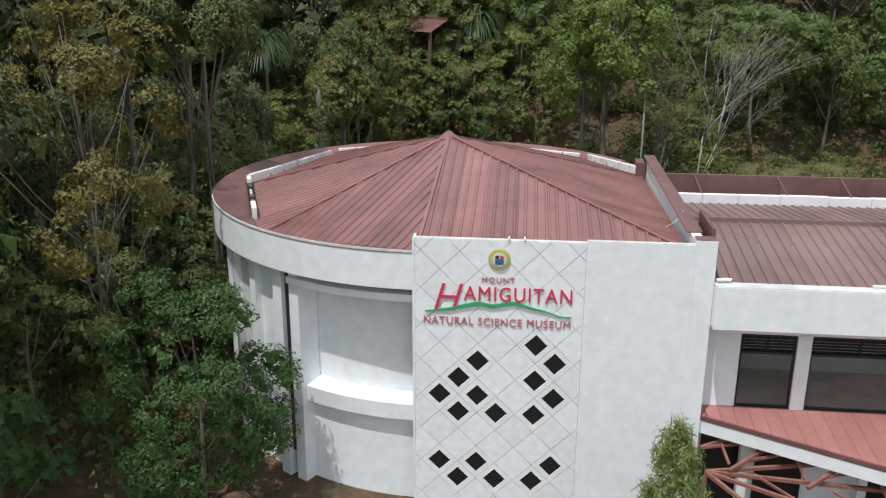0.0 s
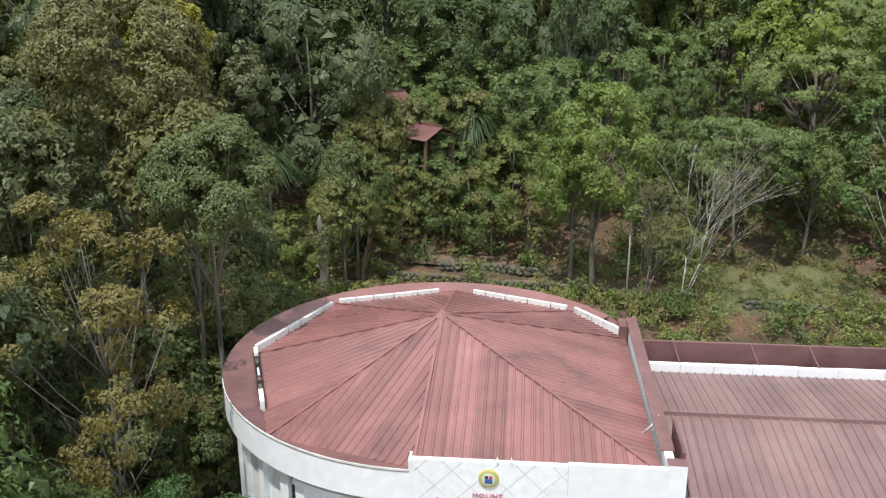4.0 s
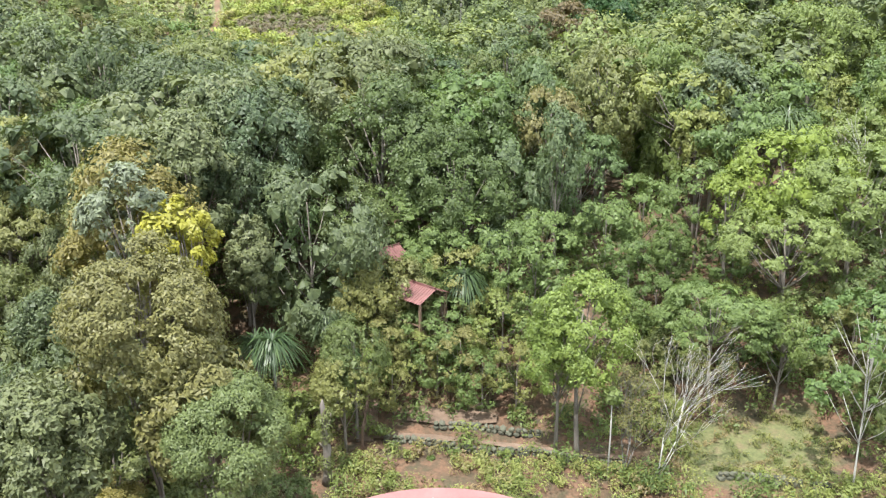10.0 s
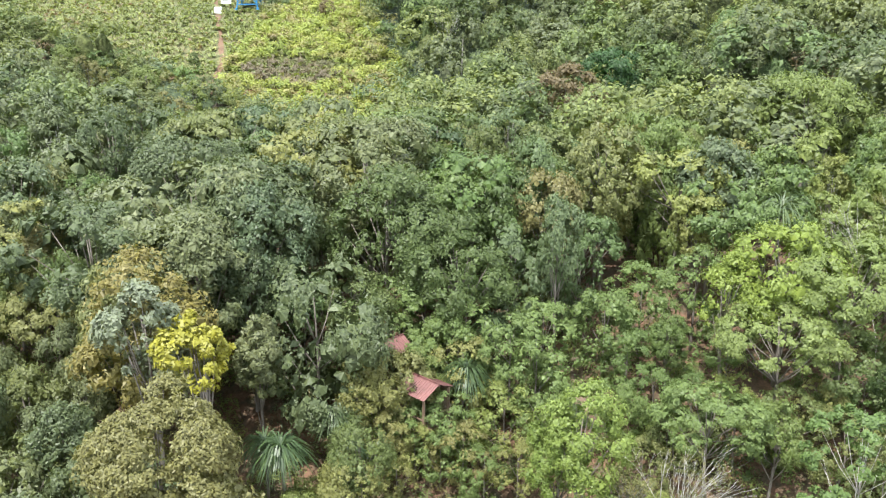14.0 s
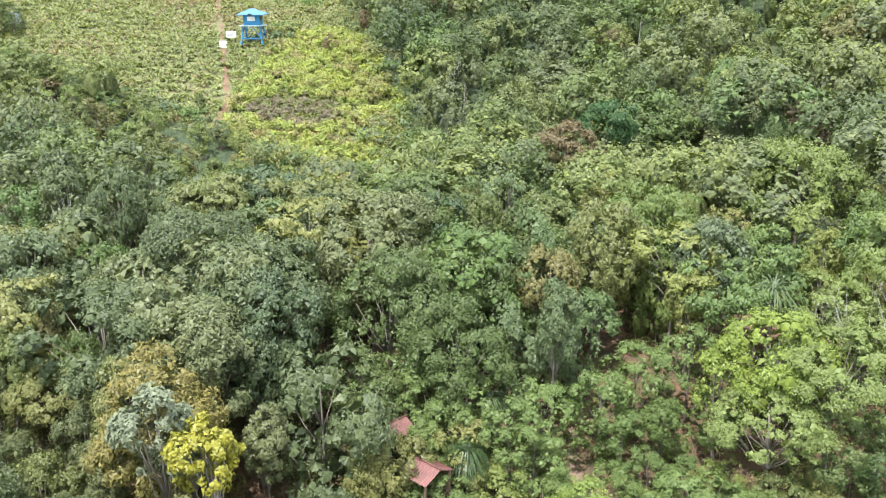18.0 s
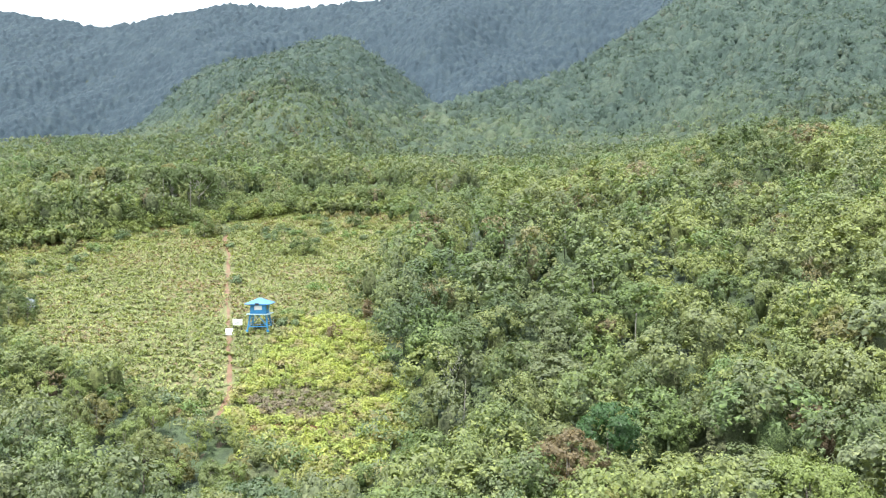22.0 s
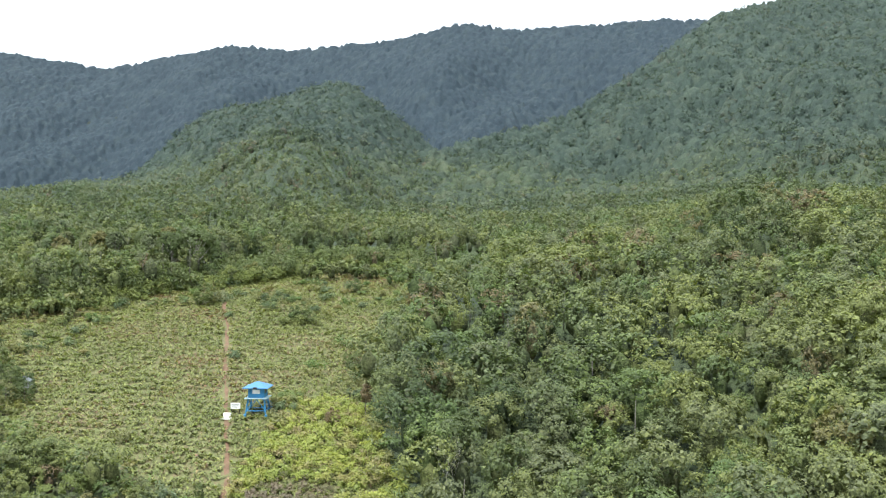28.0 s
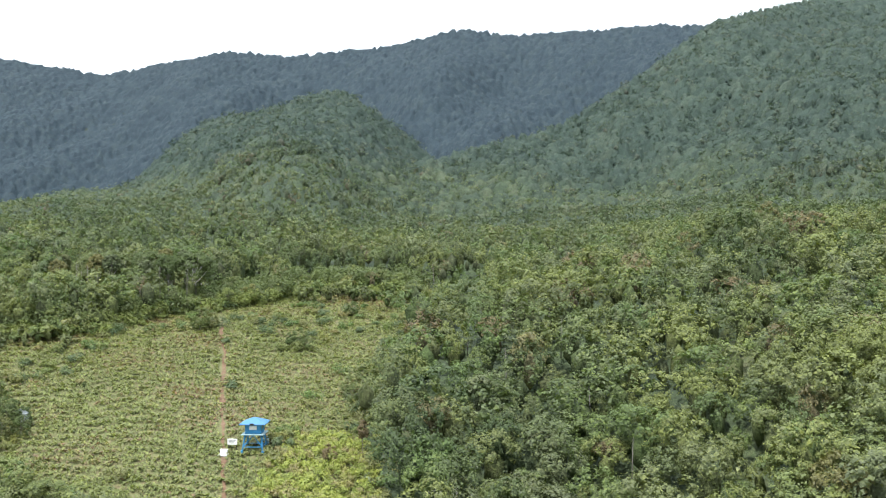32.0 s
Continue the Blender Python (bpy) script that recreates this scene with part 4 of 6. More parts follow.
# lobes, width, base, top, lobe size, flatness, clumps, trunk, for a tree one high
CROWNS = {
    "round": (17, 0.33, 0.34, 1.0, 0.42, 0.85, 340, 0.016),
    "tall": (15, 0.2, 0.32, 1.0, 0.5, 0.9, 250, 0.012),
    "layered": (18, 0.43, 0.42, 0.98, 0.36, 0.5, 280, 0.012),
    "bush": (11, 0.42, 0.06, 1.0, 0.45, 0.85, 330, 0.012),
    "tuft": (9, 0.125, 0.58, 1.0, 0.5, 1.0, 120, 0.011),
    "dense": (22, 0.36, 0.03, 1.0, 0.36, 0.8, 320, 0.012),
    "column": (18, 0.13, 0.3, 1.0, 0.5, 1.0, 230, 0.009),
    "ball": (18, 0.23, 0.48, 1.0, 0.42, 0.85, 260, 0.014),
    "high": (24, 0.152, 0.6, 1.0, 0.4, 0.85, 520, 0.008),
    "open": (20, 0.26, 0.3, 1.0, 0.26, 0.8, 150, 0.004),
}


def wood_lines(rng, centres, kind, thick):
    """The trunk and the limbs that reach the clumps."""
    top = centres[:, 2].max()
    bend = rng.normal(size=(2,)) * 0.02
    trunk = [(bend[0] * math.sin(3 * s), bend[1] * math.sin(2.5 * s), -0.03 + top * s) for s in np.linspace(0, 0.98, 7)]
    lines = [(trunk, [thick * (1.25 - 1.05 * s) for s in np.linspace(0, 1, 7)])]
    for c in centres[:: 1 if len(centres) < 18 or kind in ("open", "layered") else 3]:
        s = max(0.2, min(0.9, (c[2] / top) - 0.18))
        k = min(6, int(s * 6))
        a = Vector(trunk[k])
        b2 = Vector(c)
        m = a.lerp(b2, 0.5) + Vector((0, 0, -0.02))
        lines.append(([a, m, b2], [thick * 0.4, thick * 0.28, thick * 0.1]))
    return lines


TREE_LABELS = {
    "round": "broad dense green forest tree with rounded crown",
    "tall": "tall slender forest tree with open leafy crown",
    "layered": "spreading tree with flat layers of light leaves",
    "bush": "low bushy tree with leaves to the ground",
    "tuft": "slim forest tree with a small leafy top",
    "dense": "dense tree leafy down to the ground",
    "column": "narrow upright young tree with leafy stem",
    "ball": "round-crowned forest tree on a clear trunk",
    "high": "tall tree with a heavy crown on a bare trunk",
    "open": "open tree with sparse leaf tufts on bare stems",
}


def tree_kind(kind, seed, leaf_count, leaf_size, leaf_mat, bark, high=10.0, label=""):
    """A tree of the given height at the origin, to be copied: trunk and crown."""
    r = np.random.default_rng(seed)
    n_, wide, base, top, share, flat, clumps, thick = CROWNS[kind]
    centres, radii = lobes_of(r, wide, base, top, n_, share, {"layered": -0.45, "dense": -0.95, "bush": -0.95}.get(kind, -0.55))
    root = tagged(empty("forest_tree"), label or TREE_LABELS[kind], "tree", "forest trees")
    me = tubes("trunk", [([Vector(p) * high for p in pts], [q * high for q in rad]) for pts, rad in wood_lines(r, centres, kind, thick)], bark, 6)
    part("trunk", me, bark, root)
    fl = lobed(r, centres * high, radii * high, clumps, int(leaf_count * 1.35), leaf_size * 0.62, flat, 0.55, 0.55 if kind == "layered" else 0.3, 0.34, 0.25, 0.25 if kind == "open" else 0.58)
    part("crown", quads_of("crown", fl, leaf_mat, None, 3), leaf_mat, root)
    return root


def coloured(ob, mat):
    """Gives the crown of one tree its own leaves."""
    for o in ob.children:
        if o.name.startswith("crown"):
            o.material_slots[0].link = "OBJECT"
            o.material_slots[0].material = mat
    return ob


def drop_tree(proto, x, y, scale, turn, sink=0.15, wide=1.0):
    ob = copy_thing(proto, Matrix.Identity(4))
    ob.matrix_basis = pose(x, y, z_at(x, y) - sink, 0, 0, turn) @ Matrix.Diagonal((scale * wide, scale * wide, scale * (0.92 + 0.16 * ((turn * 0.37) % 1)), 1))
    return ob


HERO = [tree_kind(k, s, 4600, 0.15, M_LEAF, M_BARK) for k, s in (("round", 1), ("tall", 2), ("layered", 3), ("bush", 4), ("tall", 5), ("round", 6), ("column", 7))]
MID = [tree_kind(k, s, 2500, 0.19, M_LEAF, b_) for k, s, b_ in (("round", 11, M_BARK), ("tall", 12, M_BARK_PALE), ("layered", 13, M_BARK), ("bush", 14, M_BARK), ("round", 15, M_BARK), ("tall", 16, M_BARK), ("layered", 17, M_BARK), ("bush", 18, M_BARK))]

M_LEAF_GREY = leaves("leaf_grey", ((0.0, (0.08, 0.11, 0.05)), (0.5, (0.13, 0.16, 0.078)), (1.0, (0.165, 0.185, 0.088))))
M_LEAF_FEATHER = leaves("leaf_feather", ((0.0, (0.17, 0.235, 0.055)), (1.0, (0.185, 0.245, 0.06))))
M_LEAF_BRIGHT = leaves("leaf_bright", ((0.0, (0.2, 0.26, 0.055)), (1.0, (0.235, 0.27, 0.06))))
M_LEAF_SOFT2 = leaves("leaf_soft_light", ((0.0, (0.14, 0.195, 0.065)), (1.0, (0.155, 0.215, 0.07))))
M_LEAF_WOOD = leaves("leaf_wood", ((0.0, (0.075, 0.115, 0.04)), (0.6, (0.13, 0.165, 0.058)), (1.0, (0.175, 0.185, 0.07))))
M_LEAF_SUNNY = leaves("leaf_sunny", ((0.0, (0.1, 0.155, 0.05)), (0.45, (0.16, 0.21, 0.064)), (0.85, (0.215, 0.25, 0.072)), (1.0, (0.22, 0.21, 0.08))))
M_LEAF_SOFT = leaves("leaf_soft", ((0.0, (0.14, 0.178, 0.068)), (1.0, (0.155, 0.19, 0.072))))

# single trees that stand out
OWN = {}


def own_tree(kind, seed, mat, x, y, high, label, count=3600, size=0.17, bark=None, turn=0.0):
    key = (kind, seed, mat.name, count)
    if key not in OWN:
        OWN[key] = tree_kind(kind, seed, count, size, mat, bark or M_BARK, 10.0, label)
        ob = OWN[key]
        ob.matrix_basis = pose(x, y, z_at(x, y) - 0.15, 0, 0, turn) @ Matrix.Diagonal((high / 10, high / 10, high / 10, 1))
    else:
        ob = drop_tree(OWN[key], x, y, high / 10, turn)
    return ob


TAKEN = []


def stand(x, y, clear, *a, **k):
    TAKEN.append((x, y, clear))
    return own_tree(a[0], a[1], a[2], x, y, *a[3:], **k)


stand(-6.5, -0.3, 3.0, "dense", 31, M_LEAF_MID, 6.1, "dense deep green tree beside the drum", count=15000, size=0.12)
stand(-11.0, 1.0, 2.5, "dense", 32, M_LEAF, 5.6, "grey-green bushy tree at the forest's edge", count=6500, size=0.11)
stand(-10.2, -2.4, 2.0, "bush", 48, M_LEAF_MID, 4.0, "low dark green bushy tree", count=4200, size=0.12)
stand(-14.2, 19.3, 1.5, "tuft", 33, M_LEAF_YELLOW, 14.4, "slim tree with bright yellow leaves", count=2600, size=0.15)
stand(-16.9, 19.5, 1.5, "tuft", 34, M_LEAF_SILVER, 15.4, "silvery grey-green upright tree", count=2600, size=0.14)
stand(-12.3, 10.2, 3.5, "high", 35, M_LEAF_OLIVE, 18.0, "tall tree with a heavy olive-brown crown", count=17000, size=0.068)
stand(-10.4, 9.6, 2.0, "high", 36, M_LEAF_OLIVE, 14.8, "smaller tree with olive-brown leaves", count=5200, size=0.12, turn=140)
stand(-18.1, 22.6, 3.0, "tall", 54, M_LEAF_GOLD, 16.2, "tall golden-leaved forest tree", count=5200, size=0.11)
stand(-8.9, 8.3, 2.6, "high", 37, M_LEAF_SOFT, 13.9, "broad fine-leaved green tree behind the drum", count=17000, size=0.068)
stand(-10.3, 2.4, 2.0, "open", 38, M_LEAF_GOLD, 12.8, "yellowing open-crowned forest tree", count=6500, size=0.075)
stand(-12.6, 6.2, 2.0, "open", 38, M_LEAF_GOLD, 10.4, "yellowing open-crowned forest tree", count=6500, size=0.075, turn=140)
stand(-14.8, 6.9, 3.0, "high", 55, M_LEAF_GREY, 14.4, "grey-green tree with a heavy rounded crown", count=9000, size=0.11)
stand(-17.4, 28.0, 3.0, "tall", 56, M_LEAF_GREY, 15.6, "tall grey-green forest tree", count=6500, size=0.13)
stand(-16.1, 35.2, 3.0, "round", 57, M_LEAF_GREY, 13.6, "tall dark grey-green forest tree", count=5200, size=0.15)
stand(-22.8, 41.8, 3.5, "round", 57, M_LEAF_GREY, 13.4, "tall dark grey-green forest tree", count=5200, size=0.15, turn=120)
stand(-9.9, 43.2, 3.5, "round", 57, M_LEAF_GREY, 13.6, "tall dark grey-green forest tree", count=5200, size=0.15, turn=250)
stand(4.3, 20.8, 2.2, "tall", 39, M_LEAF_FEATHER, 10.4, "feathery bright green tree on the slope", count=7000, size=0.11)
stand(3.2, 21.4, 1.6, "tall", 39, M_LEAF_FEATHER, 8.2, "feathery bright green smaller tree on the slope", count=7000, size=0.11, turn=90)
stand(15.7, 29.6, 3.6, "layered", 40, M_LEAF_LIGHT, 8.4, "wide light green tree with flat leaf layers", count=6500, size=0.12)
stand(20.5, 33.0, 4.0, "layered", 40, M_LEAF_LIGHT, 10.5, "wide light green tree with flat leaf layers", count=6500, size=0.12, turn=80)
stand(11.6, 25.4, 2.5, "layered", 40, M_LEAF_SOFT2, 7.6, "green tree with flat layers of leaves", count=6500, size=0.12, turn=200)
stand(25.5, 37.0, 4.0, "layered", 40, M_LEAF_LIGHT, 10.5, "wide light green tree with flat leaf layers", count=6500, size=0.12, turn=300)
stand(22.0, 41.6, 4.0, "layered", 40, M_LEAF_LIGHT, 10.0, "wide light green tree with flat leaf layers", count=6500, size=0.12, turn=30)
stand(17.2, 33.9, 2.4, "round", 58, M_LEAF_BRIGHT, 10.8, "bright yellow-green round-topped tree", count=4200, size=0.13)
stand(13.9, 33.2, 1.6, "tall", 59, M_LEAF_BRIGHT, 9.4, "slim yellow-green tree on the slope", count=2600, size=0.13)
stand(-8.8, 32.0, 2.0, "tall", 60, M_LEAF_SOFT, 9.2, "young light green tree with a narrow crown", count=4200, size=0.12)
stand(5.3, 67.8, 7.5, "ball", 41, M_LEAF_RUST, 14.2, "round rust-brown leaved tree", count=4200, size=0.16)
stand(10.4, 79.0, 7.0, "ball", 42, M_LEAF_DARK, 14.6, "round deep green tree", count=4200, size=0.16)
stand(25.0, 58.6, 6.0, "round", 66, M_LEAF_SUNNY, 12.6, "broad light green tree on the slope", count=5200, size=0.15)
stand(-3.4, 92.6, 4.0, "bush", 67, M_LEAF_BRIGHT, 7.0, "yellow-green bushy tree in the gully", count=3200, size=0.18)
stand(-23.6, 120.5, 2.5, "column", 43, M_LEAF_RUST, 7.5, "dark rust-brown conical tree", count=1200, size=0.25)
stand(-28.5, 118.5, 2.0, "bush", 44, M_LEAF_RUST, 3.4, "rust-leaved low shrub among the ferns", count=900, size=0.2)
stand(-7.4, 36.4, 4.4, "round", 45, M_LEAF_WOOD, 12.6, "big deep green broad-crowned tree", count=9000, size=0.13)
stand(-2.9, 34.6, 3.4, "round", 45, M_LEAF_WOOD, 10.6, "big deep green broad-crowned tree", count=9000, size=0.13, turn=160)
for x, y, high, turn in ((-74.6, 185.2, 6.4, 0), (-72.6, 188.0, 4.4, 90), (-48.6, 178.4, 4.8, 40), (-50.8, 179.6, 3.8, 160), (-46.6, 176.8, 3.6, 250), (-41.6, 205, 4.4, 20), (-31, 148, 4.4, 60), (-29.4, 143, 5.0, 200), (-30.2, 156, 4.6, 310)):
    stand(x, y, 1.5, "bush", 68, M_LEAF_WOOD, high, "dark bushy tree in the fern field", count=1500, size=0.26, turn=turn)
for x, y, high, turn in ((-96.3, 162.2, 3.4, 0), (-48.6, 196.0, 3.6, 60), (-83.2, 146.5, 2.6, 150), (-93.0, 149.5, 2.4, 200)):
    stand(x, y, 1.0, "column", 69, M_LEAF_WOOD, high, "small dark upright sapling in the fern field", count=900, size=0.3, turn=turn)
for k in range(16):
    x, y = -124 + 2.6 * k + 1.6 * math.sin(5.0 * k), 207 + 0.55 * k + 5 * math.sin(2.4 * k)
    stand(x, y, 3.0, "high" if k % 3 else "round", 70 + k % 2, (M_LEAF_WOOD, M_LEAF_GREY, M_LEAF_OLIVE)[k % 3 if k % 4 else 0], 14.5 + 2 * math.sin(3.1 * k), "tall straight-trunked tree above the fern field", count=2400, size=0.24, bark=M_BARK_PALE, turn=77 * k)
for k in range(18):
    x, y = -84 + 3.1 * k + 1.5 * math.sin(4.0 * k), np.interp(-84 + 3.1 * k, (-88, -75, -60, -26), (203, 214, 232, 230)) + 3 * math.sin(2.9 * k)
    stand(x, float(y), 2.0, "bush", 72 + k % 2, (M_LEAF_SUNNY, M_LEAF_LIGHT)[k % 2], 4.6 + 1.8 * math.sin(3.7 * k), "light green young tree at the field's upper edge", count=1500, size=0.26, turn=53 * k)
for k in range(34):
    x = -62 + 1.11 * k + 1.1 * math.sin(7.3 * k)
    back = 1.0 + 4.4 * (k * 5 % 4) + 1.5 * math.sin(4.1 * k)
    y = float(np.interp(x, (-63, -48, -37, -31, -19), (103, 94, 88, 81, 77))) - back
    form, tone, leaf_mat = (("dense", "grey-green", M_LEAF_GREY), ("round", "deep green", M_LEAF_WOOD), ("tall", "light green", M_LEAF_SOFT), ("dense", "yellow-green", M_LEAF_SUNNY), ("bush", "olive green", M_LEAF_OLIVE), ("round", "light green", M_LEAF_LIGHT))[k * 7 % 6]
    stand(x, y, 1.5, form, 90 + k * 7 % 6, leaf_mat, 3.0 + 0.26 * back + 0.9 * math.sin(2.7 * k), tone + " young tree below the fern field", count=2200, size=0.21, turn=61 * k)
stand(-40.6, 93.2, 1.2, "column", 97, M_LEAF_WOOD, 4.6, "dark green bushy tree beside the red trail", count=1500, size=0.22)
for x, y, high, turn in ((-86.6, 131.4, 4.4, 0), (-88.6, 129.6, 5.6, 70), (-84.6, 127.4, 4.2, 140), (-87.2, 126.0, 5.4, 220), (-90.4, 132.8, 6.0, 300)):
    stand(x, y, 1.5, "dense", 98, M_LEAF_WOOD, high, "dark leafy tree beside the small shed", count=2200, size=0.22, turn=turn)
stand(39.5, 93.0, 3.5, "round", 46, M_LEAF_OLIVE, 11.5, "pale pinkish-brown leaved tree", count=1600, size=0.28)
stand(16.9, 19.0, 1.6, "open", 47, M_LEAF, 11.0, "tall pale-trunked tree beside the lawn", bark=M_BARK_PALE)
for x, y, high, turn in ((-6.4, 26.2, 5.0, 0), (-4.7, 26.1, 4.1, 50), (-3.2, 25.6, 4.3, 90), (-1.9, 25.6, 4.8, 160), (-0.6, 24.6, 4.2, 220), (-5.9, 28.0, 4.0, 40), (-4.2, 30.2, 5.0, 340), (-7.5, 28.4, 5.2, 300), (-2.2, 29.6, 6.2, 130), (1.2, 25.0, 4.6, 10), (-5.4, 24.2, 3.4, 250), (2.6, 26.8, 5.4, 75), (0.4, 27.4, 5.6, 200), (-7.0, 25.0, 4.2, 20), (-8.8, 22.0, 4.0, 200), (-9.6, 20.0, 4.4, 310), (8.6, 23.0, 3.2, 30), (9.6, 27.5, 4.2, 80), (6.8, 28.0, 5.0, 10), (9, 29.5, 4.6, 20), (11.2, 29.4, 4.0, 140), (13.4, 29.2, 4.6, 230), (10.5, 33.5, 5.0, 300), (14.2, 34.2, 5.2, 60), (18.2, 28.9, 4.4, 10), (21, 29.6, 5.0, 190), (23, 27, 4.4, 250), (22.5, 23.5, 3.4, 70), (7.6, 31.5, 5.2, 110)):
    stand(x, y, 0.9, "dense", 49, M_LEAF_SUNNY, high, "leafy young tree on the slope by the huts", count=3200, size=0.15, turn=turn)

for x, y, high, turn in ((-7.1, 27.4, 6.9, 0), (-5.7, 27.7, 6.3, 120), (-8.6, 30.2, 6.2, 230)):
    stand(x, y, 1.2, "round", 51, M_LEAF, high, "leafy tree growing close against the huts", count=3000, size=0.16, turn=turn)

for x, y, high, turn in ((13.4, 26.9, 5.6, 10), (16.2, 27.4, 6.4, 100), (18.8, 26.4, 6.2, 190), (21.6, 25.6, 6.4, 280), (23.8, 28.6, 7.4, 40), (19.8, 30.4, 7.6, 130), (19.6, 23.2, 5.0, 220), (22.6, 21.2, 4.6, 310), (10.2, 26.8, 5.2, 60), (8.0, 25.2, 4.8, 150)):
    stand(x, y, 1.4, "dense", 63, M_LEAF_WOOD, high, "leafy tree behind the rough lawn", count=4200, size=0.14, turn=turn)
for x, y, high, turn in ((-10.6, 6.4, 7.0, 0), (-9.6, 10.9, 7.5, 70), (-9.7, 6.4, 5.2, 40), (-9.3, 9.6, 5.6, 190), (-12.4, 8.0, 8.0, 130), (-13.6, 4.4, 7.4, 200), (-11.2, 12.6, 8.0, 260), (-16.4, 9.6, 9.0, 310), (-15.4, 12.6, 9.4, 20), (-9.0, 13.4, 6.4, 150), (-13.0, 14.4, 8.6, 220), (-17.6, 6.0, 9.4, 90)):
    stand(x, y, 1.6, "dense", 63, M_LEAF_WOOD, high, "leafy tree filling the forest's edge", count=4200, size=0.14, turn=turn)

M_LEAF_CONIFER = leaves("leaf_conifer", ((0.0, (0.2, 0.26, 0.09)), (1.0, (0.22, 0.28, 0.1))))

# tall trees added beside the view to shade the forest's edge
for x, y, high, turn in ((-12.6, -4.2, 12.5, 0), (-15.5, -1.0, 13.5, 80), (-18.6, 1.6, 14, 160), (-14.5, -7.4, 13, 240), (-20.5, -3.0, 14, 300), (-17.4, 3.4, 13.5, 30), (-20.4, 6.6, 14.5, 200)):
    stand(x, y, 2.5, "round", 52, M_LEAF, high, "tall shading tree at the forest's edge", count=8000, size=0.095, turn=turn)
for x, y, high, turn in ((-4.0, 26.7, 4.4, 30), (-5.0, 27.0, 4.6, 100), (-2.7, 27.2, 4.6, 210), (-3.2, 30.9, 6.2, 60), (-2.1, 32.6, 7.0, 130), (-4.3, 32.0, 7.2, 200), (-8.0, 32.4, 7.4, 300), (-6.2, 33.6, 7.6, 20), (0.6, 30.2, 6.4, 80), (2.2, 29.4, 6.0, 250), (2.6, 32.6, 6.8, 330), (6.4, 33.6, 6.4, 10), (9.0, 36.0, 6.6, 170), (12.6, 37.4, 7.0, 70), (19.6, 37.6, 7.0, 260), (23.4, 40.2, 7.4, 150)):
    stand(x, y, 1.2, "dense", 53, M_LEAF_SOFT2, high, "leafy tree filling the slope by the huts", count=3200, size=0.15, turn=turn)

# bright young conifer before the entrance
def conifer(x, y, z, high):
    r = np.random.default_rng(50)
    root = tagged(empty("conifer", x, y, z), "young bright green feathery conifer before the entrance", "tree")
    part("trunk", tubes("trunk", [([(0, 0, -0.1), (0.02, 0, high * 0.5), (0, 0, high * 0.95)], [0.06, 0.04, 0.015])], M_BARK), M_BARK, root)
    cs, rs = [], []
    for k in range(110):
        s = (k + 0.5) / 110
        a, q = k * 2.4, 1.0 * (1 - s) ** 0.55 * (0.3 + 0.7 * math.sqrt(r.random()))
        cs.append((q * math.cos(a), q * math.sin(a), high * (0.06 + 0.9 * s) + 0.15 * r.normal()))
        rs.append(0.13 + 0.09 * (1 - s) * r.random())
    part("crown", quads_of("crown", foliage(r, cs, rs, 15000, 0.075, 0.15, 1.5, 0.16, 0.1, -0.5, 3, 1.7), M_LEAF_CONIFER, None, 3), M_LEAF_CONIFER, root)


conifer(3.9, -3.1, 0.9, 4.5)


def pandanus(x, y, high, fronds, reach, turn=0.0, label="screw palm with long drooping strap leaves"):
    """A stem with a head of long arching leaves."""
    r = np.random.default_rng(int(x * 10 + 1000))
    root = tagged(empty("screw_palm", x, y, z_at(x, y) - 0.1, turn), label, "palm", "palms on the slope")
    part("trunk", tubes("trunk", [([(0, 0, 0), (0.05, 0.03, high * 0.5), (0, 0, high)], [0.1, 0.08, 0.07])], M_BARK), M_BARK, root)
    quads = []
    for k in range(int(fronds * 1.5)):
        a, lift = k * 2.39996, 0.2 + 1.1 * r.random()
        d = np.array([math.cos(a), math.sin(a), 0])
        side = np.array([-d[1], d[0], 0])
        length = reach * (0.75 + 0.4 * r.random())
        pts = [np.array([0, 0, high]) + d * length * s * (0.9 if lift < 0.8 else 0.7) + np.array([0, 0, length * (lift * s - (0.75 + 0.5 * lift) * s * s)]) for s in np.linspace(0, 1, 5)]
        ws = (0.028, 0.042, 0.04, 0.028, 0.003)
        for j in range(4):
            quads += [pts[j] - side * ws[j], pts[j] + side * ws[j], pts[j + 1] + side * ws[j + 1], pts[j + 1] - side * ws[j + 1]]
    part("fronds", quads_of("fronds", np.array(quads), M_LEAF_PALM), M_LEAF_PALM, root)
    TAKEN.append((x, y, 2.6))


for px_, py_, ph, n_, rr in ((-10.8, 20.6, 6.0, 120, 2.1), (-9.0, 25.2, 5.0, 90, 1.7), (-8.0, 24.4, 3.6, 80, 1.6), (-1.9, 29.0, 4.0, 110, 2.1), (6.9, 42.4, 5.4, 90, 2.2), (-0.7, 33.2, 4.2, 100, 2.1), (-12.2, 22.4, 5.0, 80, 2.0), (17.9, 38.7, 9.4, 40, 3.0)):
    pandanus(px_, py_, ph, n_, rr)


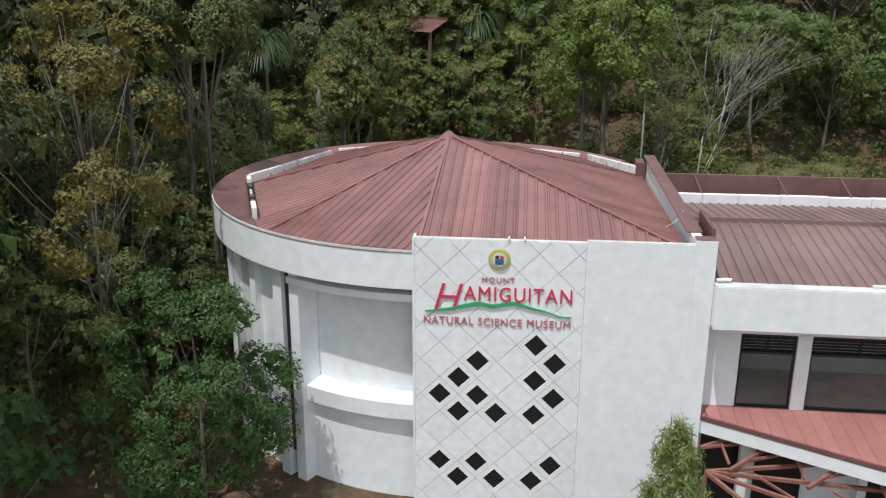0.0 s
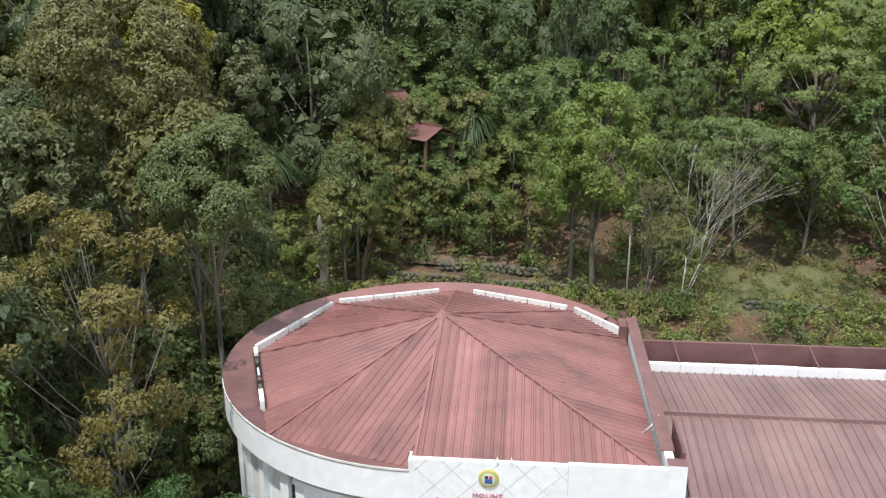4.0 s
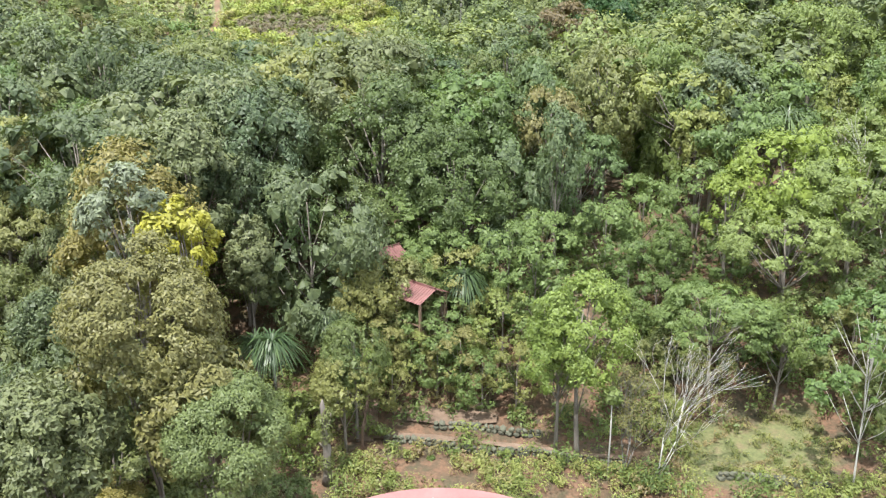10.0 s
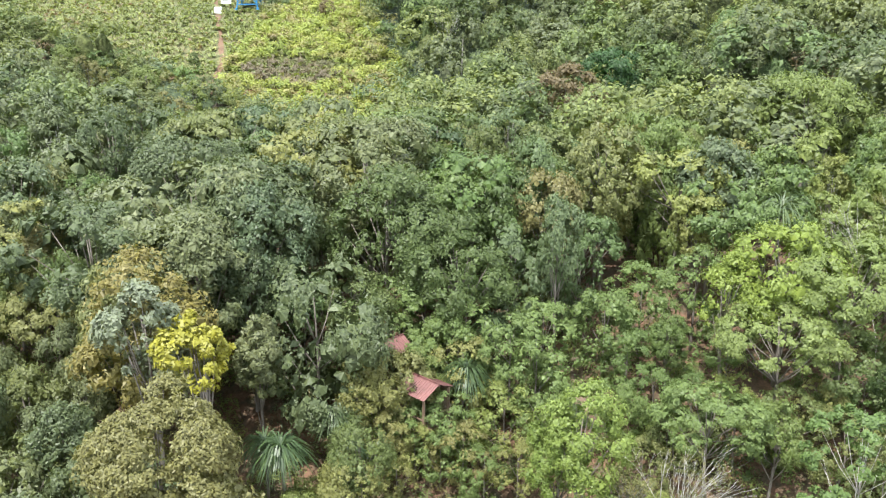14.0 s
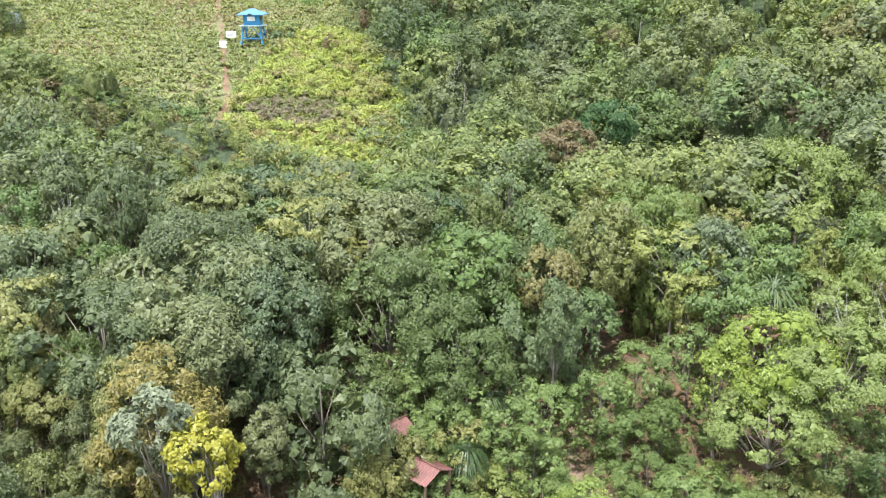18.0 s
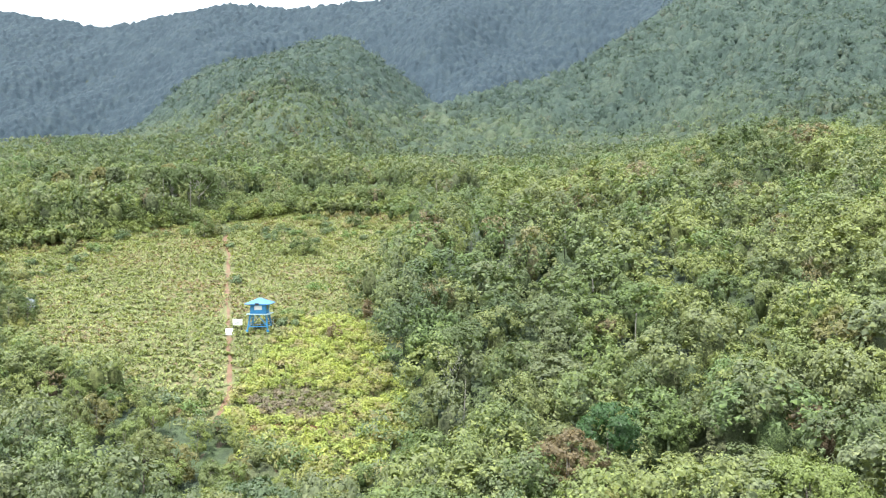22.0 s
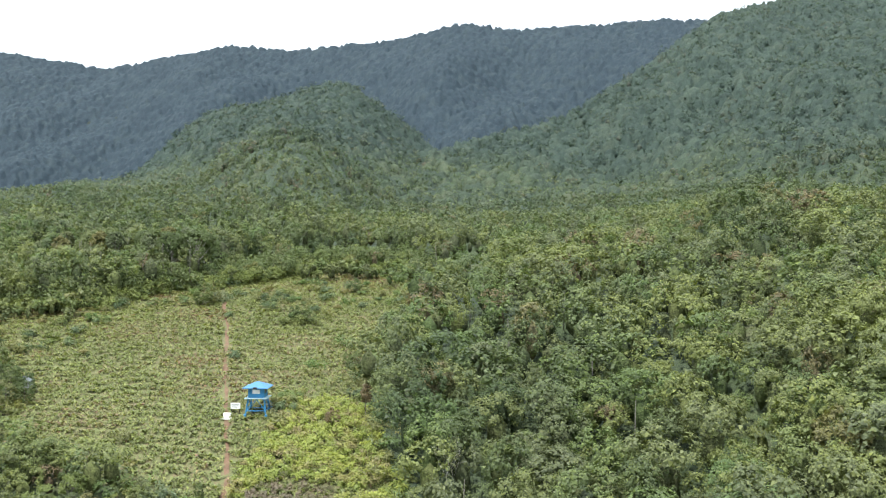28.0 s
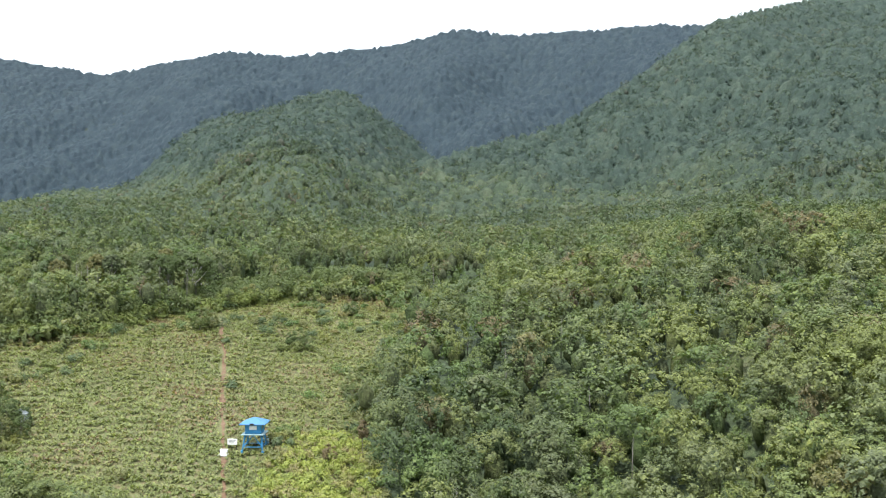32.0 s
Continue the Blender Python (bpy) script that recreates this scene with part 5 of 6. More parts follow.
def bare_tree(x, y, high, lean, seed, label, twigs=34, mat=None, stems=4, leafy=0):
    """A nearly leafless tree of forking pale branches."""
    r = np.random.default_rng(seed)
    root = tagged(empty("bare_tree", x, y, z_at(x, y) - 0.1), label, "tree")
    lines = []

    def grow(p, d, length, thick, depth):
        mid_ = p + d * length * 0.5 + Vector(r.normal(size=3)) * length * 0.04
        end = p + d * length
        lines.append(([p, mid_, end], [thick, thick * 0.8, thick * 0.62]))
        if depth:
            for _ in range(3 if depth > 1 else 2):
                nd = (d + Vector(r.normal(size=3)) * 0.27 + Vector((lean * 0.12, 0, 0.1))).normalized()
                grow(end, nd, length * (0.62 + 0.2 * r.random()), thick * 0.6, depth - 1)

    for k in range(stems):
        d = Vector((lean * (0.25 + 0.25 * k / max(1, stems - 1)) + 0.12 * r.normal(), 0.15 * r.normal(), 1)).normalized()
        grow(Vector((0.12 * k * lean, 0, 0)), d, high * (0.42 - 0.04 * k), 0.042 - 0.006 * k, 4)
    part("branch_frame", tubes("branch_frame", lines, mat or M_BARK_PALE, 4), mat or M_BARK_PALE, root)
    if leafy:
        ends = np.array([tuple(pts[-1]) for pts, rad in lines if rad[-1] < 0.006])
        part("sparse_leaves", quads_of("sparse_leaves", foliage(r, ends, np.full(len(ends), 0.2), leafy, 0.05, k=3), M_LEAF_OLIVE, None, 3), M_LEAF_OLIVE, root, "sparse yellowing leaves")
    TAKEN.append((x, y, 1.2))
    return root


M_BARK_GREY = surface("bark_grey", ((0.25, (0.1, 0.092, 0.08)), (0.75, (0.22, 0.205, 0.185))), 2.0, 0.9, 0, 18, 0.4, 0.02, (1, 1, 0.3))
bare_tree(7.7, 19.3, 6.6, 0.75, 61, "leafless grey tree leaning over the slope", leafy=1600)
bare_tree(6.4, 19.6, 5.0, 0.1, 66, "thin brown nearly bare shrub on the slope", stems=5, mat=M_BARK_GREY, leafy=2600)
bare_tree(-9.6, 4.2, 5.6, 0.3, 62, "leafless grey tree beside the drum", stems=1, mat=M_BARK_GREY)
bare_tree(-12.4, 4.0, 6.6, -0.2, 63, "leafless grey tree among the forest trees", stems=2, mat=M_BARK_GREY)
for k, (bx_, by_, bh_) in enumerate(((-14.5, 7.0, 7.5), (-11.2, 6.2, 6.0))):
    bare_tree(bx_, by_, bh_, 0.15 * (-1) ** k, 90 + k, "thin leafless grey sapling among the forest trees", stems=1, mat=M_BARK_GREY)
bare_tree(-8.5, 98.0, 9.5, 0.1, 64, "dead grey tree above the canopy", stems=1)
bare_tree(24.0, 36.0, 9.5, -0.1, 65, "dead grey tree above the canopy", stems=1)

# standing broken trunk and a thin pole-like stem
broken = tagged(empty("broken_trunk", -7.8, 18.2, z_at(-7.8, 18.2) - 0.1), "broken grey standing trunk", "tree trunk")
part("trunk", tubes("trunk", [([(0, 0, 0), (0.03, 0, 0.5), (0.0, 0.03, 1.1), (0.06, 0, 1.9), (-0.02, 0.02, 2.7), (0.03, 0, 3.4), (-0.08, 0.02, 4.2), (-0.05, 0, 4.5)], [0.3, 0.22, 0.19, 0.2, 0.16, 0.15, 0.12, 0.03]), ([(0.02, 0, 2.9), (0.25, 0.1, 3.3), (0.34, 0.12, 3.9)], [0.08, 0.05, 0.02]), ([(0, 0, 1.9), (-0.3, 0, 2.2)], [0.08, 0.03])], M_BARK, 9), M_BARK, broken)
part("creeper", quads_of("creeper", foliage(rng, [(0, 0, 3.3), (0.05, 0, 2.5), (0, -0.1, 1.2), (0.2, 0, 3.8)], [0.45, 0.36, 0.4, 0.3], 900, 0.07, k=3), M_LEAF_WOOD, None, 3), M_LEAF_WOOD, broken, "green creeper on the dead trunk")
TAKEN.append((-7.8, 18.2, 1.0))
pole = tagged(empty("thin_tree", 5.6, 19.3, z_at(5.6, 19.3) - 0.1), "thin pole-like stem with a leafy tip", "tree")
part("trunk", tubes("trunk", [([(0, 0, 0), (0.05, 0, 2.4), (0.03, 0, 4.6)], [0.05, 0.04, 0.025])], M_BARK_PALE), M_BARK_PALE, pole)
part("crown", quads_of("crown", foliage(rng, [(0.03, 0, 4.6), (0.2, 0.1, 4.4)], [0.4, 0.3], 160, 0.16), M_LEAF_LIGHT), M_LEAF_LIGHT, pole)
TAKEN.append((5.6, 19.3, 1.0))


def free_spot(x, y, clear):
    if -9.2 < x < 27 and -9 < y < 13.5 and not (x < -8.2 and y < 2):
        return False
    if -9.5 < x < 20 and y < 0.5 + 0 * x and y > -60:
        return False
    return all((x - a) ** 2 + (y - b2) ** 2 > (0.5 * (c_ + clear)) ** 2 for a, b2, c_ in TAKEN)


OPENING = ((-7.5, 13), (-6.5, 20.4), (-6.5, 23.2), (-4.2, 25.2), (0.3, 24.8), (1.2, 23), (7, 22.4), (9, 20.5), (26, 20.5), (26, 13))
HUT_GLADE = ((-5.6, 24.5), (-2.2, 24), (-2.4, 30.5), (-6.6, 30.5))

# near forest: single trees
count = 0
for row in range(200):
    y = -4 + row * 3.0
    if y > 58:
        break
    half = (y + 17) * 0.54 + 7
    mid_x = -(y + 17) * 0.085 + 1
    x = mid_x - half
    while x < mid_x + half:
        step = 3.0 + 0.015 * max(0, y - 20)
        tx, ty = x + rng.uniform(-1.4, 1.4), y + rng.uniform(-1.4, 1.4)
        x += step * rng.uniform(0.85, 1.35)
        near = ty < 34
        if inside(CLEARING, tx, ty) or inside(LAWN, tx, ty) or inside(OPENING, tx, ty) or inside(HUT_GLADE, tx, ty) or not free_spot(tx, ty, 2.1):
            continue
        protos = HERO if near else MID
        p = protos[int(rng.integers(len(protos)))]
        if tx < -9:
            high = rng.uniform(0.75, 1.35)
        elif near:
            high = rng.uniform(0.45, 0.75)
        else:
            high = rng.uniform(0.6, 1.25)
        ob = drop_tree(p, tx, ty, high, rng.uniform(0, 360), 0.15, rng.uniform(0.6, 0.98))
        chance = rng.random()
        if chance < 0.8 * float(sstep(0, 12, np.float64(tx))):
            coloured(ob, M_LEAF_SUNNY)
        elif chance < 0.6 * float(sstep(-6, -14, np.float64(tx))):
            coloured(ob, M_LEAF_GREY)
        elif chance < 0.6:
            coloured(ob, M_LEAF_WOOD)
        count += 1
for p in HERO + MID:
    for ob in (*p.children, p):
        bpy.data.objects.remove(ob)


# shrubs under the trees and on the open slope
def shrubs(name, label, spots, leaf, size, mat, r0, r1, seed, group=""):
    r = np.random.default_rng(seed)
    quads, tint = [], []
    for x, y in spots:
        rad = r.uniform(r0, r1)
        z = z_at(x, y)
        cs = [(x + r.normal() * rad * 0.5, y + r.normal() * rad * 0.5, z + rad * r.uniform(0.3, 0.9)) for _ in range(4)]
        quads.append(foliage(r, cs, [rad * 0.55] * 4, leaf, size, 0.6, 0.8, 0.42, 0.3, 0.2, 3))
        tint.append(r.random())
    me = quads_of(name, np.concatenate(quads), mat, np.array(tint), 3)
    return tagged(new(name, me), label, "shrubs", kind="stuff")


spots = []
while len(spots) < 1150:
    x, y = rng.uniform(-40, 42), rng.uniform(-6, 40) if len(spots) < 650 else (rng.uniform(13.3, 30) if len(spots) < 900 else rng.uniform(26, 62))
    if abs(x) > (y + 20) * 0.6 + 10 or (-8.8 < x < 27 and y < 13.2) or inside(LAWN, x, y):
        continue
    if -6 < x < 4.5 and 17.5 < y < 24.5 and rng.random() < 0.55 or -7 < x < 22 and 13.2 < y < 20 and rng.random() < 0.3:
        continue
    if -9.0 < x < 20 and y < 0:
        continue
    spots.append((x, y))
M_SHRUB = leaves("shrub_green", ((0.0, (0.08, 0.12, 0.035)), (0.5, (0.13, 0.17, 0.05)), (0.85, (0.18, 0.2, 0.06)), (1.0, (0.21, 0.16, 0.085))), "tint")
shrubs("understorey_shrubs", "mixed green shrubs under and between the trees", spots, 170, 0.1, M_SHRUB, 0.6, 1.35, 71)
tuft_spots = [(x, y) for x, y in ((rng.uniform(9.5, 21), rng.uniform(19.5, 27)) for _ in range(230)) if inside(LAWN, x, y)]
shrubs("lawn_weeds", "low weeds and ferns on the rough lawn", tuft_spots, 70, 0.06, leaves("weed_green", ((0.0, (0.12, 0.15, 0.05)), (0.6, (0.2, 0.2, 0.07)), (1.0, (0.22, 0.16, 0.09))), "tint"), 0.2, 0.5, 76)
bank = [(x, y) for x, y in ((rng.uniform(-8, 22), rng.uniform(13.2, 20.2)) for _ in range(560)) if math.sin(x * 0.9 + 1) + math.sin(y * 1.3 + x * 0.4) > -0.75]
shrubs("bank_ferns", "bright yellow-green ferns and weeds on the bank", bank, 150, 0.065, leaves("bank_green", ((0.0, (0.13, 0.17, 0.05)), (0.5, (0.22, 0.25, 0.075)), (0.8, (0.25, 0.26, 0.09)), (1.0, (0.24, 0.17, 0.1))), "tint"), 0.3, 0.85, 75)
edge = []
while len(edge) < 560:
    x, y = rng.uniform(-38, -10), rng.uniform(78, 128)
    if inside(CLEARING, x, y) and x > -40.5 + (y - 84) * 0.07 and abs(x + 41.5) + abs(y - 121.3) > 4.5 and ((x + 29.5) / 6.5) ** 2 + ((y - 98) / 4.5) ** 2 > 1:
        edge.append((x, y))
M_YELLOWGREEN = leaves("yellow_green", ((0.0, (0.22, 0.27, 0.075)), (0.6, (0.31, 0.345, 0.085)), (1.0, (0.26, 0.22, 0.12))), "tint")
shrubs("slope_shrubs", "yellow-green shrubs and bracken below the tower", edge, 150, 0.19, M_YELLOWGREEN, 0.7, 1.5, 72)
dry = [(-29.5 + 6.5 * math.cos(a) * math.sqrt(q), 98 + 4.5 * math.sin(a) * math.sqrt(q)) for a, q in zip(rng.uniform(0, 6.28, 90), rng.random(90))]
shrubs("dry_brush", "dry grey-brown brush on bare soil below the tower", dry, 110, 0.16, leaves("dry_brush", ((0.0, (0.17, 0.15, 0.11)), (0.6, (0.21, 0.17, 0.13)), (1.0, (0.16, 0.17, 0.08))), "tint"), 0.4, 0.9, 172)
lone = [(rng.uniform(-98, -28), rng.uniform(186, 216)) for _ in range(60)] + [(rng.uniform(-125, -90), rng.uniform(150, 182)) for _ in range(22)] + [(rng.uniform(-30, -25), rng.uniform(135, 210)) for _ in range(26)]
lone = [p for p in lone if inside(CLEARING, *p) and abs(p[0] + 74 - (198 - p[1]) * 0.36) > 2.5]
lone += [(-104, 170), (-97, 158), (-93, 176), (-86, 150), (-79, 186), (-70, 190), (-66, 178), (-58, 186), (-52, 176), (-50, 179), (-47, 176), (-44, 182), (-55, 150), (-36, 140), (-38, 143), (-38.4, 124), (-39.5, 125.5), (-36.5, 121), (-37, 118), (-35, 160), (-66, 200), (-69, 197), (-73, 193), (-40, 205), (-34, 196), (-90, 168), (-84, 182), (-102, 178), (-60, 112), (-38, 128), (-37, 131)]
shrubs("field_bushes", "scattered dark bushes in the fern field", lone, 320, 0.22, M_LEAF_FAR, 0.9, 2.3, 73)

shrubs("tower_bushes", "dark leafy bushes close behind the tower", [(-38.2, 124.2), (-37.4, 122.6), (-38.6, 126), (-36.6, 124.8)], 700, 0.2, M_LEAF_FAR, 1.5, 2.3, 173)

# fern cover of the clearing
tuft_x, tuft_y = rng.uniform(-132, -10, 80000), rng.uniform(78, 224, 80000)
trail_x = np.interp(tuft_y, (84, 92, 99, 109, 119.5, 139, 168, 198, 206), (-36, -38.5, -39, -42.5, -46, -53, -63, -74, -77))
keep = inside(CLEARING, tuft_x, tuft_y) & (np.abs(tuft_x - trail_x) > 0.5 + 0.5 * np.sin(tuft_y / 3.1) * np.sin(tuft_y / 7.7))
tuft_x, tuft_y = tuft_x[keep], tuft_y[keep]
row_wave = np.sin(2 * math.pi * (tuft_y + 2.2 * np.sin(tuft_x / 8.3 + np.sin(tuft_y / 17)) + 1.3 * np.sin(tuft_x / 3.7 + tuft_y / 6)) / 2.9)
clump_wave = np.sin(tuft_x / 1.3 + 2 * np.sin(tuft_y / 2.1)) * np.sin(tuft_y / 1.1 + 2 * np.sin(tuft_x / 3.3))
keep = (row_wave + 0.6 * clump_wave + rng.normal(0, 0.6, len(tuft_x))) > -0.75
tuft_x, tuft_y, row_wave = tuft_x[keep][:34000], tuft_y[keep][:34000], row_wave[keep][:34000]
tz = height(tuft_x, tuft_y)
n_ = len(tuft_x)
per = 3
ang = rng.uniform(0, 2 * math.pi, (n_, per))
size = rng.uniform(0.22, 0.5, (n_, per)) * (1.0 + 0.25 * np.clip(row_wave, 0, 1))[:, None]
lift = rng.uniform(0.25, 0.9, (n_, per))
d = np.stack([np.cos(ang), np.sin(ang), lift], -1)
s = np.stack([-np.sin(ang), np.cos(ang), np.zeros_like(ang)], -1)
o = np.stack([tuft_x, tuft_y, tz + 0.1], -1)[:, None]
tip = o + d * size[..., None] * 1.5
tip[..., 2] -= 0.1
mid_ = o + d * size[..., None] * 0.8 + np.array([0, 0, 0.2])
q = np.stack([o + 0 * d, mid_ - s * size[..., None] * 0.38, tip, mid_ + s * size[..., None] * 0.38], 2)
patch = np.clip(0.5 + 0.16 * np.sin(tuft_x / 17 + 1) * np.sin(tuft_y / 13) + 0.22 * np.sin(tuft_x / 6 + np.sin(tuft_y / 9)) * np.sin(tuft_y / 4.5) + rng.normal(0, 0.22, n_), 0, 1)
tagged(new("fern_field", quads_of("fern_field", q.reshape(-1, 3), M_FERN, patch)), "low pale green and brown fern cover on the clearing", "ferns", kind="stuff")


# ---- far forest ----
def scatter(y0, y1, step, growth, spread, seed):
    r = np.random.default_rng(seed)
    px_, py_ = [], []
    y = y0
    while y < y1:
        half = (y + 17) * 0.56 + spread
        mid_x = -(y + 17) * 0.085
        row = np.arange(mid_x - half, mid_x + half, step)
        px_.append(row + r.uniform(-0.5, 0.5, len(row)) * step)
        py_.append(y + r.uniform(-0.5, 0.5, len(row)) * step)
        y += step
        step *= growth
    return np.concatenate(px_), np.concatenate(py_)


def tones(fx, fy, seed):
    patch = 0.2 * np.sin(fx / 19 + 2) * np.sin(fy / 27) + 0.16 * sstep(-5, 25, fx) * (1 - sstep(90, 140, fy)) - 0.14 * sstep(-10, -30, fx)
    return np.clip(0.46 + patch + np.random.default_rng(seed).normal(0, 0.25, len(fx)), 0, 1)


def cells(x, y, size, seed, low, high, r0, r1):
    """Rounded crowns on a shaken grid: the height over the ground and the crown's own number at each place."""
    i, j = np.floor(x / size).astype(int), np.floor(y / size).astype(int)
    table = np.random.default_rng(seed).random((5, 512, 512))
    best, tone = np.zeros(x.shape), np.full(x.shape, 0.5)
    for di in (-1, 0, 1):
        for dj in (-1, 0, 1):
            a, b2 = (i + di) % 512, (j + dj) % 512
            cx, cy = (i + di + 0.15 + 0.7 * table[0, a, b2]) * size, (j + dj + 0.15 + 0.7 * table[1, a, b2]) * size
            rad = size * (r0 + (r1 - r0) * table[2, a, b2])
            top = low + (high - low) * table[3, a, b2]
            q = 1 - ((x - cx) ** 2 + (y - cy) ** 2) / rad**2
            h_ = np.where(q > 0, top * (0.1 + 0.9 * np.sqrt(np.maximum(q, 0))), 0)
            m = h_ > best
            best, tone = np.where(m, h_, best), np.where(m, table[4, a, b2], tone)
    return best, tone


# the far canopy: a coarse undergrowth sheet below the single crowns, a finer sheet of crowns beyond them
def canopy_sheet(y0, y1, step, columns, seed, zones, low=1.0):
    rows_y = [y0]
    while rows_y[-1] < y1:
        rows_y.append(rows_y[-1] + max(1.2, step * (rows_y[-1] + 17)))
    fan = np.tan(np.radians(np.linspace(-38.5, 28.5, columns)))
    cy, cf = np.meshgrid(np.array(rows_y), fan, indexing="ij")
    cx = 0.7 + (cy + 17) * cf
    shake = np.random.default_rng(seed)
    cx = cx + shake.uniform(-0.3, 0.3, cx.shape) * (cy + 17) * 1.14 / columns
    cy = cy + shake.uniform(-0.4, 0.4, cx.shape) * (cy + 17) * step
    wx, wy = cx + 1.1 * np.sin(cy / 2.7 + 2 * np.sin(cx / 3.9)), cy + 1.1 * np.sin(cx / 2.9 + 2 * np.sin(cy / 3.3))
    big, tone = cells(wx, wy, 7.4, seed + 1, 4.0, 9.0, 0.5, 0.78)
    small, lobe = cells(wx, wy, 3.1, seed + 2, 0.2, 2.4, 0.45, 0.72)
    land = height(cx, cy)
    open_ = inside(CLEARING, cx, cy)
    over = np.where(open_ | (cy < 63), -1.0, (big + small) * low * (0.12 + 0.88 * sstep(260, 430, cy)) * (1 - (y1 < 1000) * sstep(y1 - 40, y1, cy)) * (sstep(y0 - 1, y0 + 45, cy) if y0 > 100 else 1.0))
    tint = np.clip(0.62 * tone + 0.13 * lobe + 0.25 * tones(cx.ravel(), cy.ravel(), seed + 3).reshape(cx.shape) - 0.02, 0, 1)
    haze_share = haze_at(cx, cy, land)
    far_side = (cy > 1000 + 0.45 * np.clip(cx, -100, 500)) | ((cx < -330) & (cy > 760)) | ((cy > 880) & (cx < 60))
    pos = np.stack([cx, cy, land + over], -1)
    nr, nc = cx.shape
    corner = (np.arange(nr - 1)[:, None] * nc + np.arange(nc - 1))
    quad = np.stack([corner, corner + 1, corner + nc + 1, corner + nc], -1)
    inner = ~(open_[:-1, :-1] & open_[1:, 1:] & open_[:-1, 1:] & open_[1:, :-1])
    zone = np.where(far_side[:-1, :-1], 1, 0)
    for z_, (name, label, mat) in enumerate(zones):
        q = quad[inner & (zone == z_)]
        used, idx = np.unique(q.ravel(), return_inverse=True)
        me = bpy.data.meshes.new(name)
        me.vertices.add(len(used))
        me.vertices.foreach_set("co", pos.reshape(-1, 3)[used].astype(np.float32).ravel())
        me.loops.add(len(q) * 4)
        me.loops.foreach_set("vertex_index", idx.astype(np.int32).ravel())
        me.polygons.add(len(q))
        me.polygons.foreach_set("loop_start", np.arange(0, 4 * len(q), 4, dtype=np.int32))
        me.update(calc_edges=True)
        me.polygons.foreach_set("use_smooth", [True] * len(q))
        for key, values in (("tint", tint), ("haze", haze_share)):
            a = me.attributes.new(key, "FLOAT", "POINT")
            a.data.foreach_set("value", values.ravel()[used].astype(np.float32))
        me.materials.append(mat)
        tagged(new(name, me), label, "forest", kind="stuff")


# share of painted haze: grows with the land's height and with distance
def haze_at(x, y, land):
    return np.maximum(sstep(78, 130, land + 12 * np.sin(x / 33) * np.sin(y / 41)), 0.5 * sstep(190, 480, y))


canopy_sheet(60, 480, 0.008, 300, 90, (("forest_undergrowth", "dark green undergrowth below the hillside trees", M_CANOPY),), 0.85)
canopy_sheet(440, 1420, 0.003, 600, 190, (("upland_forest", "forest canopy on the knoll and the flank, haze in its colour", M_CANOPY), ("mountain_forest", "forest covering the mountain range, haze and cloud shade in its colour", M_CANOPY_RANGE)))


# single crowns: a lumpy dome, darkened for inner shade, with clumps of loose leaf sprays on it
def icosa(level):
    bm = bmesh.new()
    bmesh.ops.create_icosphere(bm, subdivisions=level, radius=1.0)
    v = np.array([tuple(p.co) for p in bm.verts])
    f = np.array([[p.index for p in q.verts] for q in bm.faces])
    bm.free()
    return v, f


